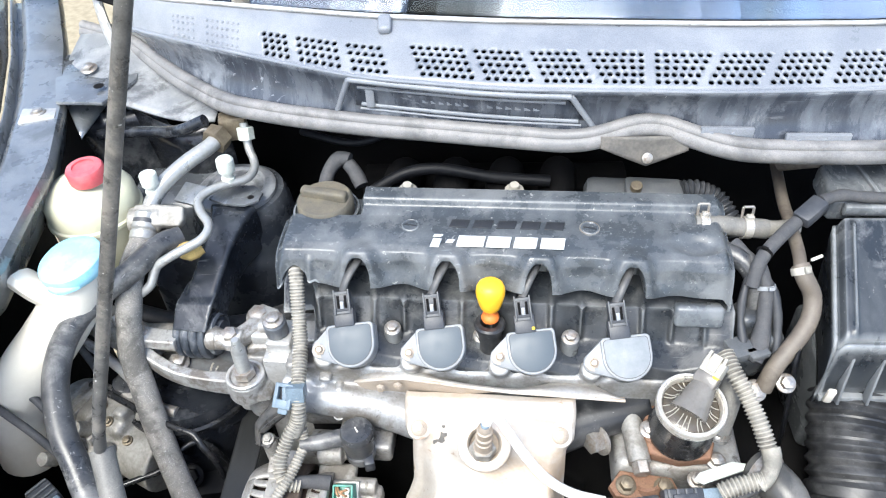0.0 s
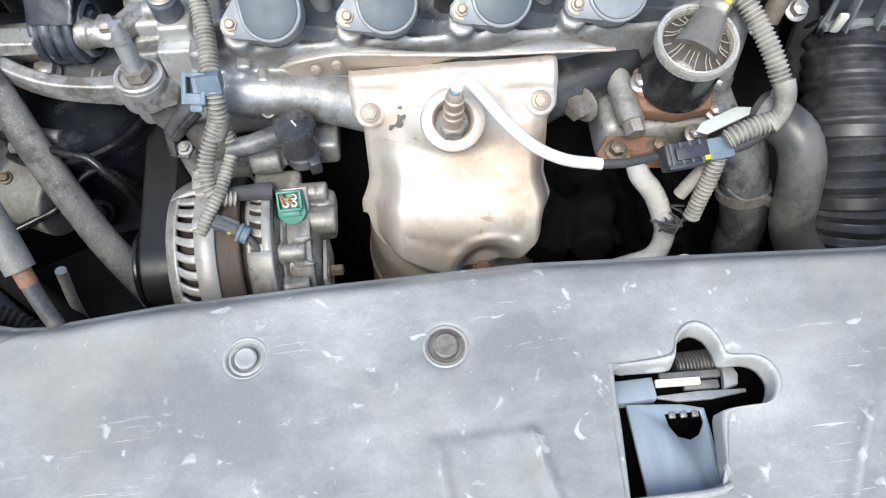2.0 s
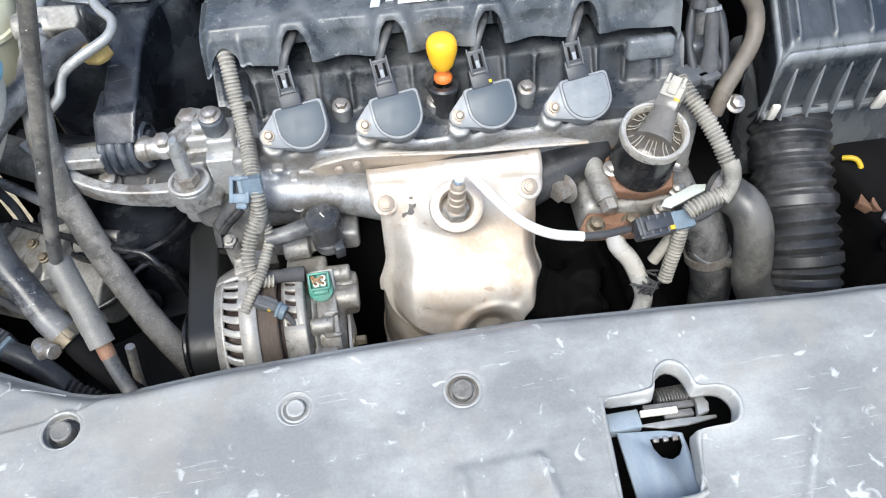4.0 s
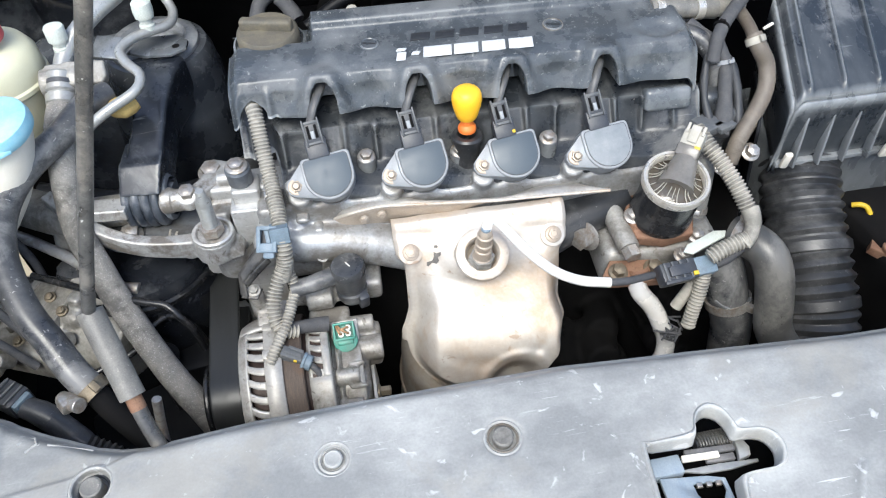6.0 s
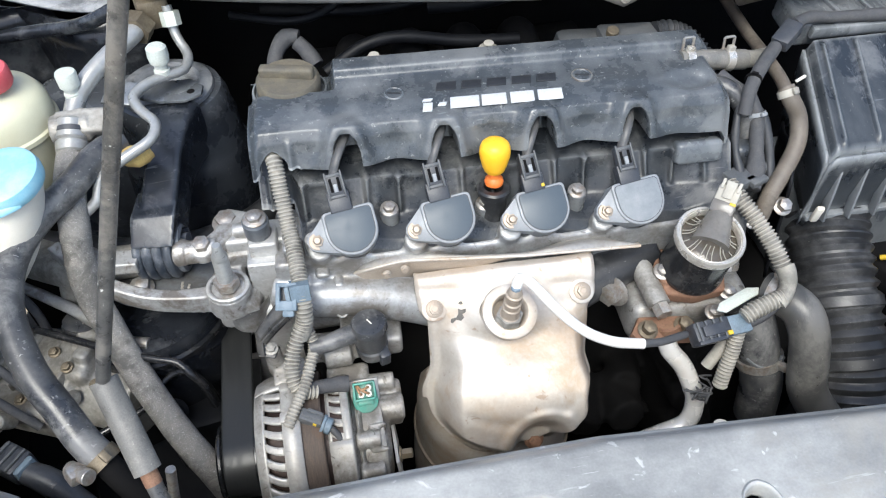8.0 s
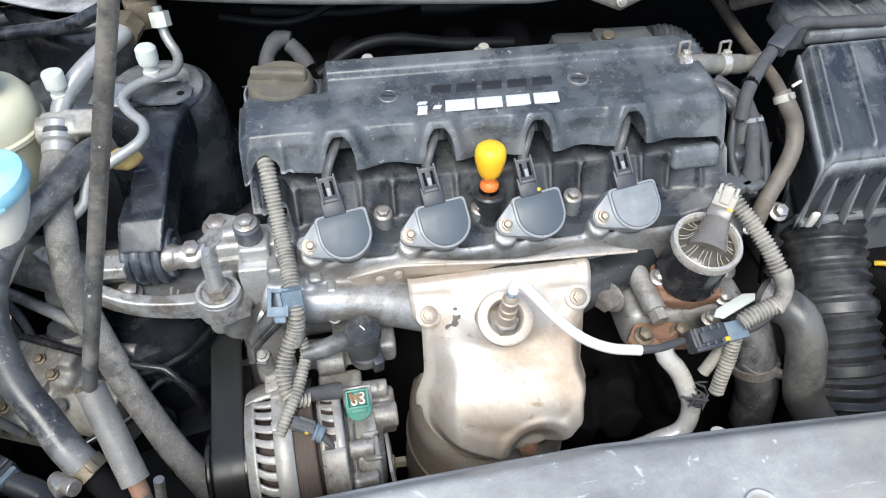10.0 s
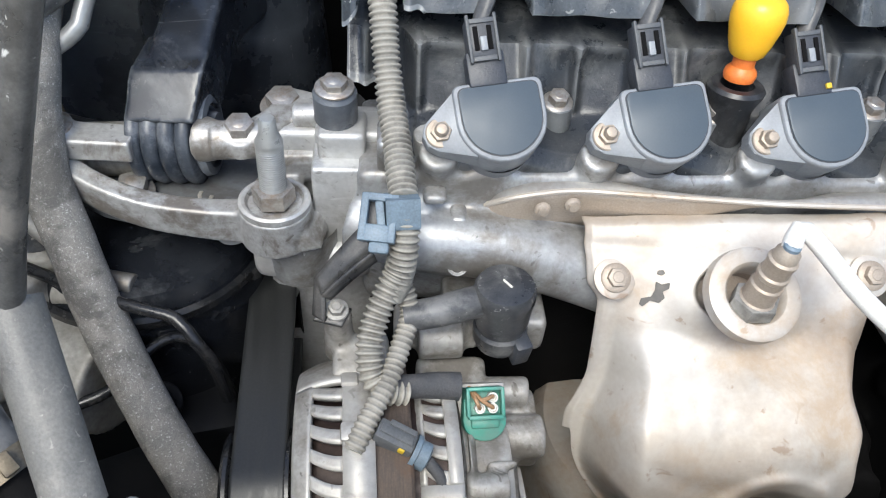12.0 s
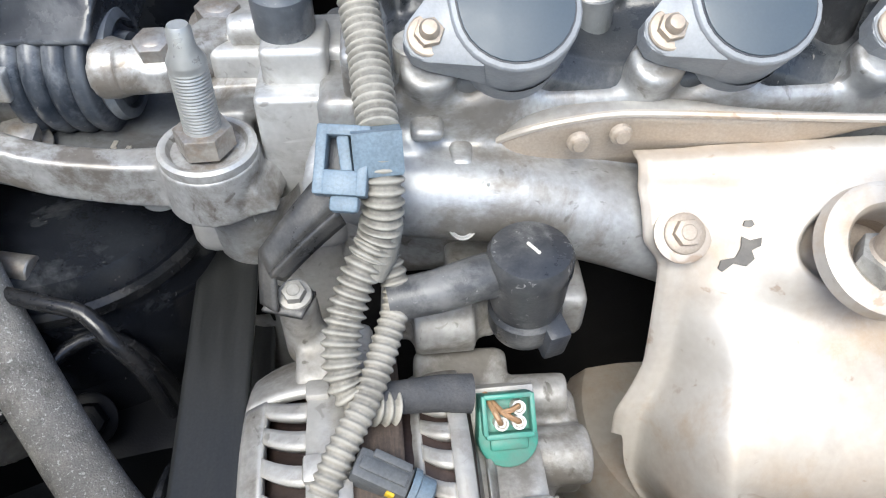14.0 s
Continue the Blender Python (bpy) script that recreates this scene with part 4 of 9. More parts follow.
# drilled groups
# each: rear edge from xa to xb, front edge from xc to xd, holes along the rear and front edge, rows
GROUPS = [(-0.203, -0.180, -0.199, -0.175, 4, 4, 4), (-0.164, -0.124, -0.159, -0.118, 6, 6, 4), (-0.109, -0.077, -0.101, -0.069, 5, 5, 4), (-0.0425, 0.006, -0.031, 0.017, 7, 7, 5),
          (0.021, 0.0605, 0.033, 0.0735, 6, 6, 5), (0.076, 0.116, 0.089, 0.129, 6, 6, 5), (0.131, 0.179, 0.1445, 0.1775, 7, 5, 5), (0.194, 0.242, 0.193, 0.226, 7, 5, 5),
          (0.2575, 0.297, 0.241, 0.281, 6, 6, 5), (0.313, 0.3525, 0.2975, 0.3375, 6, 6, 5), (0.369, 0.4085, 0.354, 0.3945, 6, 6, 5), (0.425, 0.464, 0.410, 0.450, 6, 6, 5)]
holes = bmesh.new()
for xa, xb, xc, xd, n_rear, n_front, rows_ in GROUPS:
    for r in range(rows_):
        f = r / (rows_ - 1)
        cols = round(n_rear + (n_front - n_rear) * f)
        for c in range(cols):
            g = c / (cols - 1)
            x = (xa + (xb - xa) * g) * (1 - f) + (xc + (xd - xc) * g) * f
            v = (0.435 if rows_ == 5 else 0.392) + ((0.108 if rows_ == 5 else 0.095) - (0.435 if rows_ == 5 else 0.392)) * f
            p = grille_point((x + 0.375) / 0.97, v / 0.885)
            lathe(holes, p + Vector((0, 0.004, -0.012)), (0, -0.32, 0.95), [(0, 0), (0.0027, 0), (0.0027, 0.03), (0, 0.03)], 10)
cut(grille, holes)
dimples = bmesh.new()
for xa, cols in ((-0.315, 5), (-0.272, 7)):
    for r in range(4):
        for c in range(cols):
            p = grille_point((xa + c * 0.0062 + 0.375) / 0.97, 0.113 + 0.147 * r)
            lathe(dimples, p, (0, -0.32, 0.95), [(0.0022, 0.0), (0.0015, 0.0008), (0, 0.0011)], 10)
part("blind_dimples", dimples, "cowl", scuttle)
# access lid in the face
bm = bmesh.new()
FL = lambda x, v, out: face_point((x + 0.375) / 0.97, v) + Vector((0, -out, 0))
for line, r in (([(-0.128, 0.06, 0.004), (-0.108, 0.93, 0.006)], 0.0032), ([(-0.108, 0.93, 0.006), (0.02, 0.90, 0.006), (0.112, 0.88, 0.006)], 0.003), ([(0.112, 0.88, 0.006), (0.138, 0.10, 0.004)], 0.003),
                ([(-0.100, 0.74, 0.005), (0.02, 0.72, 0.005), (0.108, 0.70, 0.005)], 0.0022), ([(-0.098, 0.34, 0.005), (0.02, 0.31, 0.005), (0.122, 0.28, 0.005)], 0.0024), ([(-0.10, 0.24, 0.004), (0.02, 0.21, 0.004), (0.125, 0.19, 0.004)], 0.0014)):
    tube(bm, [FL(*q) for q in line], r, n=10)
part("access_lid_frame", bm, "cowl", scuttle)
bm = bmesh.new()
sheet(bm, lambda u, v: FL(-0.104 + (0.112 + 0.02 * (1 - v) + 0.10) * u, 0.30 + 0.50 * v, 0.003), 12, 3)
part("access_lid", bm, "cowl_face", scuttle, thick=0.002)
bm = bmesh.new()
for x, w in ((-0.035, 0.050), (0.030, 0.055)):
    for k in range(6):
        p = FL(x + w * (k + 0.5) / 6, 0.545, 0.0045)
        box(bm, p, (w / 9, 0.001, 0.0075), (0, 0, 0), 0.0002)
part("moulded_marks", bm, "cowl", scuttle, "unreadable moulded marks")
bm = bmesh.new()
box(bm, FL(-0.088, 0.55, 0.005), (0.009, 0.008, 0.026), (0, 0, 0), 0.0015)
part("lid_catch", bm, "cowl", scuttle)
bm = bmesh.new()
nz = grille_point((-0.072 + 0.375) / 0.97, 0.80)
box(bm, nz + Vector((0, 0, 0.004)), (0.014, 0.022, 0.010), (22, 0, 4), 0.004, 3)
part("washer_nozzle", bm, "cowl", scuttle)
seal = thing("scuttle_seal", "long grey rubber seal along the front of the scuttle panel", "rubber seal", (0.0, 0.58, 0.92))
line = [Vector((x, *smooth_table(SEAL, x, 0.02))) for x in [-0.50 + 0.012 * k for k in range(92)]]
part("lower_bead", tube(bmesh.new(), [p + Vector((0, 0.004, 0.001)) for p in line], 0.0088, n=14), "seal", seal)
part("upper_lip", tube(bmesh.new(), [p + Vector((0, 0.0065, 0.0092)) for p in line], 0.0066, n=12), "seal", seal)
bm = bmesh.new()
sheet(bm, lambda u, v: Vector((0.143 + 0.086 * u, 0.570 + 0.006 * v, 0.9245 + 0.012 * v - 0.019 * (1 - abs(2 * u - 1.08)) * (1 - v))), 24, 6)
solid("seal_bracket", bm, "grimy_cast", "grey steel tongue with a bolt under the scuttle seal", "bracket", thick=0.002)
bm = hexbolt(bmesh.new(), (0.190, 0.5690, 0.9150), (0, -0.9, 0.4), 0.0038, 0.002)
solid("bracket_bolt", bm, "steel", "small zinc bolt in the steel tongue", "bolt")
# white clips where the face meets the seal
for x, w in ((0.262, 0.05), (0.345, 0.06)):
    bm = bmesh.new()
    p = face_point((x + 0.375) / 0.97, 0.06)
    box(bm, p + Vector((0, -0.006, 0.006)), (w, 0.005, 0.016), (0, 0, -2), 0.001)
    for s in (-0.3, 0.1):
        rod(bm, p + Vector((w * s, -0.0095, 0.008)), p + Vector((w * s, -0.0075, 0.008)), 0.0022)
    solid("scuttle_tab", bm, "cowl", "pale grey plastic tab beside the seal", "tab", "scuttle tabs")
# windscreen and what lies behind it
glass = bmesh.new()
sheet(glass, lambda u, v: Vector((-0.62 + 1.5 * u, smooth_table(GR_UP, -0.62 + 1.5 * u)[0] + 0.002 + 0.62 * v, 1.022 + 0.36 * v)), 40, 2)
wind = solid("windscreen", glass, "glass", "windscreen glass reflecting a pale sky", "windscreen", kind="structure", thick=0.004)
wind.visible_shadow = False
bm = bmesh.new()
sheet(bm, lambda u, v: Vector((-0.62 + 1.5 * u, smooth_table(GR_UP, -0.62 + 1.5 * u)[0] + 0.012 + 0.60 * v, 0.99 + 0.06 * v)), 30, 2)
box(bm, (0.14, 1.45, 1.1), (1.5, 0.02, 0.6))
solid("dashboard", bm, "dark", "black dashboard seen through the windscreen", "dashboard", kind="structure", thick=0.004)
wip = thing("wiper_arm", "black wiper arm lying along the windscreen foot", "wiper", (-0.2, 0.74, 1.04))
bm = bmesh.new()
tube(bm, [(-0.235, 0.725, 1.035), (-0.21, 0.735, 1.045), (-0.05, 0.76, 1.066), (0.10, 0.775, 1.075)], 0.006, n=8, flat=0.6)
part("arm", bm, "plug", wip)
part("pivot", rod(bmesh.new(), (-0.235, 0.725, 1.012), (-0.235, 0.722, 1.042), 0.011, 0.009), "steel", wip)

# ---- wing and inner wing panels ----
wing = thing("inner_wing", "grey painted inner wing rail and folded panels", "inner wing", (-0.45, 0.55, 0.85))
RAIL = [(0.10, -0.56, 0.865), (0.30, -0.495, 0.885), (0.43, -0.445, 0.896), (0.582, -0.461, 0.904), (0.698, -0.494, 0.913), (0.82, -0.540, 0.925), (1.0, -0.625, 0.94)]


def rail_point(u, v):
    y = 0.10 + 0.9 * u
    x, z = lerp_table(RAIL, y)
    prof = [(0.0, 0.004, -0.06), (0.14, 0.027, -0.008), (0.22, 0.024, 0.0), (0.70, -0.022, 0.0), (0.80, -0.030, -0.006), (0.88, -0.036, -0.03), (0.94, -0.050, -0.032), (1.0, -0.052, -0.012)]
    dx, dz = lerp_table(prof, v)
    return Vector((x + dx, y, z + dz))


part("rail", sheet(bmesh.new(), rail_point, 40, 36), "paint", wing, thick=0.002)
bm = bmesh.new()
box(bm, (-0.4865, 0.676, 0.9125), (0.040, 0.036, 0.003), (0, 0, 16), 0.001)
part("bolt_plate", bm, "alu_clean", wing)
part("rail_bolt", hexbolt(bmesh.new(), (-0.4865, 0.676, 0.914), (0, 0, 1), 0.006, 0.003), "steel", wing)
bm = bmesh.new()
sheet(bm, lambda u, v: Vector((-0.515 + 0.074 * v + 0.05 * u * (1 - v), 0.775 - 0.110 * v * (1 - u) + 0.03 * u, 0.922 - 0.037 * v)), 8, 10)
part("gusset", bm, "paint", wing, thick=0.002)
bm = bmesh.new()
sheet(bm, lambda u, v: Vector((-0.475 + 0.075 * v + 0.10 * u, 0.715 - 0.05 * v * (1 - u) + 0.02 * u, 0.885 - 0.20 * v)), 8, 10)
part("lower_apron", bm, "apron", wing, thick=0.002, label="glossy black painted apron")
bm = bmesh.new()
sheet(bm, lambda u, v: Vector((-0.50 + 0.22 * u, 0.86 - 0.13 * v - 0.06 * u, 0.935 - 0.03 * v + 0.008 * math.sin(6 * u))), 14, 10)
part("corner_panel", bm, "tower", wing, thick=0.002)
bm = bmesh.new()
prism(bm, [(-0.520, 0.800), (-0.470, 0.690), (-0.413, 0.686), (-0.392, 0.740), (-0.400, 0.800), (-0.45, 0.85)], pose(0, 0, 0.916), 0.004, 0.0015)
part("corner_plate", bm, "paint", wing)
part("plate_hole", lathe(bmesh.new(), (-0.425, 0.713, 0.9262), (0, 0, 1), [(0.006, 0), (0.006, 0.0006), (0, 0.0006)], 16), "dark", wing)
part("corner_bolt", hexbolt(bmesh.new(), (-0.455, 0.757, 0.926), (0, -0.2, 1), 0.007, 0.004), "steel", wing)
bm = bmesh.new()
sheet(bm, lambda u, v: Vector((-0.46 + 0.185 * u, 0.735 - 0.05 * u + 0.012 * math.sin(7 * u) * (1 + v), 0.885 - 0.25 * v)), 14, 6)
part("rear_apron", bm, "apron", wing, thick=0.002, label="glossy black painted apron")
bm = bmesh.new()
tube(bm, [(-0.44, 0.70, 0.868), (-0.385, 0.692, 0.876), (-0.345, 0.678, 0.884), (-0.315, 0.660, 0.898), (-0.285, 0.657, 0.912)], 0.007, n=12)
part("apron_bead", bm, "apron", wing)
bm = bmesh.new()
sheet(bm, lambda u, v: Vector((lerp_table(RAIL, 0.10 + 0.9 * u)[0] - 0.055 - 0.055 * v, 0.10 + 0.9 * u, lerp_table(RAIL, 0.10 + 0.9 * u)[1] - 0.012 + 0.030 * math.sin(2.4 * v) - 0.25 * max(0, v - 0.7))), 30, 14)
part("outer_wing", bm, "body_outer", wing, thick=0.002, label="dark bronze painted outer wing edge")
part("hinge_link", tube(bmesh.new(), [(-0.43, 0.79, 0.935), (-0.455, 0.83, 0.965), (-0.47, 0.87, 1.02)], 0.008, n=10, flat=0.6), "alu_clean", wing)

# ---- engine cover ----
ARCHES = (-0.094, -0.008, 0.079, 0.165)
PROFILE = [(0.0, 0.566, 0.800), (0.10, 0.564, 0.868), (0.14, 0.560, 0.884), (0.17, 0.554, 0.889), (0.215, 0.540, 0.8880), (0.225, 0.5375, 0.8868), (0.245, 0.5345, 0.8808), (0.26, 0.531, 0.8796), (0.31, 0.521, 0.8780), (0.42, 0.498, 0.8775),
           (0.52, 0.481, 0.8755), (0.57, 0.473, 0.872), (0.62, 0.467, 0.864), (0.68, 0.463, 0.854), (0.78, 0.459, 0.846), (0.90, 0.456, 0.839), (1.0, 0.453, 0.830)]


def cover_point(u, v):
    x = -0.178 + 0.437 * u
    v = min(v, 1.0 - 0.20 * smoothstep(-0.126, -0.140, x))
    y, z = lerp_table(PROFILE, v)
    edge = min(x + 0.178, 0.259 - x)
    # rounded flanks
    round_off = (1 - smoothstep(0.0, 0.014, edge)) ** 2
    z -= 0.010 * round_off
    # the arches over the coil leads: round-headed openings with a rolled rim
    k = smoothstep(0.46, 0.58, v)
    for xc in ARCHES:
        d = abs(x - xc)
        s = (v - 0.60) / 0.13
        w = 0.0 if s < 0 else 0.0112 * math.sqrt(min(s, 1.0) * (2 - min(s, 1.0))) + 0.0015 * max(0.0, v - 0.73) / 0.27
        near = math.hypot(d, 0.0112 * max(0.0, 1 - s)) - 0.0112 if s < 1 else d - w
        if w and d < w + 0.0012:
            y += 0.030 * smoothstep(w + 0.0010, w - 0.0010, d)
        out = 0.0085 * math.exp(-(max(0.0, near - 0.0040) / (0.0060 + 0.006 * smoothstep(0.62, 0.85, v))) ** 2) * k * smoothstep(-0.004, 0.002, near)
        if near < 0.0 and s < 0:
            out = 0.0085 * k
        y -= out
        z += out * 0.7
        # hollow between the arches
        y += 0.0028 * smoothstep(0.55, 0.68, v) * math.exp(-((d - 0.043) / 0.016) ** 2)
    d = abs(x + 0.158)
    if v > 0.66:
        w = 0.0115 * math.sqrt(min(1.0, (v - 0.66) / 0.10))
        y += 0.022 * smoothstep(w + 0.0006, w - 0.0006, d)
    y -= 0.004 * math.exp(-((d - 0.015) / 0.004) ** 2) * smoothstep(0.58, 0.66, v)
    # the corner under the filler cap lies lower
    low = smoothstep(-0.098, -0.106, x) * smoothstep(0.310, 0.290, v)
    z = z + (min(z, 0.864) - z) * low
    # small pocket at the far end
    q = ((x - 0.226) / 0.020) ** 2 + ((y - 0.492) / 0.012) ** 2
    z -= 0.006 * math.exp(-q * q)
    return E(x, y, z)


cover = thing("engine_cover", "dusty black plastic engine cover with four arches and a printed badge", "engine cover", E(0.04, 0.51, 0.80))
bm = sheet(bmesh.new(), lambda u, v: cover_point(u, 0.872 * v), 640, 128)
part("shell", bm, "cover", cover, thick=0.0025, angle=60)
# flanks
for side in (0.0, 1.0):
    part("flank", sheet(bmesh.new(), lambda u, v: cover_point(side, 0.872 * u).lerp(Vector((cover_point(side, 0.872 * u).x, cover_point(side, 0.872 * u).y, min(cover_point(side, 0.872 * u).z, 0.846 if side == 0.0 else 0.80))), v), 40, 4), "cover", cover, thick=0.0025)
part("front_step", box(bmesh.new(), (0.230, 0.454, 0.822), (0.046, 0.018, 0.022), (-24, 0, 0), 0.005, 3, ENGINE), "cover", cover)


def cover_stud(x, y, z, brass):
    bm = bmesh.new()
    lathe(bm, E(x, y, z), (0, -0.05, 1), [(0.0088, 0), (0.0088, 0.0012), (0.0078, 0.0020), (0.0070, 0.0012), (0.0068, 0.0012), (0, 0.0014)], 36)
    s = part("stud", bm, "cover", cover, "slotted round fixing stud" if not brass else "slotted fixing stud with a bare metal rim")
    slot = bmesh.new()
    box(slot, E(x, y, z + 0.0016), (0.012, 0.0016, 0.0008), (0, 0, -14), 0.0002)
    part("slot", slot, "dark_print", s)
    if brass:
        part("worn_rim", lathe(bmesh.new(), E(x, y, z), (0, -0.05, 1), [(0.0098, 0), (0.0098, 0.0016), (0.0088, 0.0018), (0.0088, 0.0)], 36), "steel", s)


cover_stud(-0.047, 0.5065, 0.8775, False)
cover_stud(0.127, 0.5095, 0.8775, True)


def slanted(cx, y, w, h, lean, z):
    return [(cx - w / 2 - lean, y - h / 2), (cx + w / 2 - lean, y - h / 2), (cx + w / 2 + lean, y + h / 2), (cx - w / 2 + lean, y + h / 2)]


# the printed badge: two rows of plain blocks
for k in range(5):
    x = 0.001 + k * 0.0232
    part("dark_badge_block", prism(bmesh.new(), slanted(x, 0.5115, 0.0180, 0.0115, 0.0012, 0), ENGINE @ pose(0, 0, 0.8776), 0.0011, 0.0003), "dark_print", cover, "plain dark raised badge block")
Z = ENGINE @ pose(0, 0, 0.8770)
for x, y, w, h in ((-0.0195, 0.4825, 0.0085, 0.0115), (-0.0185, 0.4930, 0.0080, 0.0032), (-0.0060, 0.4855, 0.0070, 0.0040), (0.0140, 0.4860, 0.0260, 0.0150), (0.0405, 0.4860, 0.0225, 0.0150), (0.0660, 0.4860, 0.0215, 0.0150), (0.0915, 0.4860, 0.0225, 0.0150)):
    part("white_badge_block", prism(bmesh.new(), slanted(x, y, w, h, 0.0010, 0), Z, 0.0015, 0.0003), "white_paint", cover, "plain white badge block")

# ---- oil filler cap ----
cap = thing("oil_filler_cap", "grimy brown-black oil filler cap with a raised grip bar", "oil cap", E(-0.141, 0.545, 0.862))
part("neck_ring", lathe(bmesh.new(), E(-0.141, 0.543, 0.858), (0, 0, 1), [(0.0345, 0), (0.0345, 0.010), (0.0325, 0.011), (0.0315, 0.004), (0.030, 0.004)], 48), "cover", cap)
bm = lathe(bmesh.new(), E(-0.141, 0.543, 0.862), (0, -0.05, 1), [(0.0290, 0), (0.0295, 0.010), (0.0290, 0.018), (0.0270, 0.0205), (0.010, 0.0215), (0, 0.0215)], 48)
part("cap_body", bm, "oilcap", cap)
bm = bmesh.new()
box(bm, E(-0.141, 0.543, 0.886), (0.050, 0.011, 0.012), (0, 0, -14), 0.003, 3)
part("grip_bar", bm, "oilcap", cap)

# ---- cam cover under the coils ----
cam_cover = thing("cam_cover", "black moulded cam cover with bolt posts under the coils", "cam cover", E(0.04, 0.44, 0.77))


def cam_point(u, v):
    x = -0.176 + 0.439 * u
    end = smoothstep(-0.138, -0.148, x)
    v = min(v, 1.0 - 0.52 * end)
    y, z = lerp_table([(0.0, 0.515, 0.836), (0.15, 0.492, 0.834), (0.3, 0.459, 0.826), (0.42, 0.449, 0.808), (0.55, 0.440, 0.795), (0.8, 0.418, 0.786), (0.92, 0.412, 0.778), (1.0, 0.410, 0.760)], v)
    k = (x + 0.051 + 0.0432) / 0.0863
    wave = math.cos(2 * math.pi * k)
    y -= 0.006 * wave * smoothstep(0.2, 0.5, v) * smoothstep(0.85, 0.6, v)
    z += 0.004 * wave * smoothstep(0.3, 0.6, v)
    # moulded ledge and ribs
    y -= 0.004 * math.exp(-((v - 0.30) / 0.04) ** 2) * (0.5 + 0.5 * math.cos(2 * math.pi * k + 2.6))
    y -= 0.005 * math.exp(-(((k * 3) % 1.0 - 0.5) / 0.09) ** 2) * smoothstep(0.1, 0.2, v) * smoothstep(0.62, 0.45, v)
    y += 0.015 * end
    return E(x, y, z)


part("cover_shell", sheet(bmesh.new(), cam_point, 280, 50), "cam", cam_cover, thick=0.003)
for x, y, z in ((-0.062, 0.4395, 0.804), (0.026, 0.438, 0.800), (0.1115, 0.4345, 0.807), (0.262, 0.448, 0.795)):
    bm = bmesh.new()
    rod(bm, E(x, y + 0.002, z - 0.038), E(x, y, z - 0.003), 0.0098, 0.0088)
    post = part("bolt_post", bm, "cam", cam_cover)
    part("bolt", hexbolt(bmesh.new(), E(x, y, z - 0.003), (0, -0.25, 1), 0.0058, 0.005), "steel", post)


# ---- ignition coils ----
def coil_outline(s, w=0.046, top=0.0215, low=0.002, n=14):
    """The lid's outline: a square head with rounded corners over a half round."""
    r = w / 2 * s
    c = 0.0042 * s
    pts = [(-r + c * (1 - math.cos(a)), top * s - c * (1 - math.sin(a))) for a in [math.pi / 2 * k / 4 for k in range(5)]]
    pts += [(-x, y) for x, y in reversed(pts)]
    pts += [(r * math.cos(a), low - (r * 0.98) * math.sin(a)) for a in [math.pi * k / n for k in range(n + 1)]]
    return pts


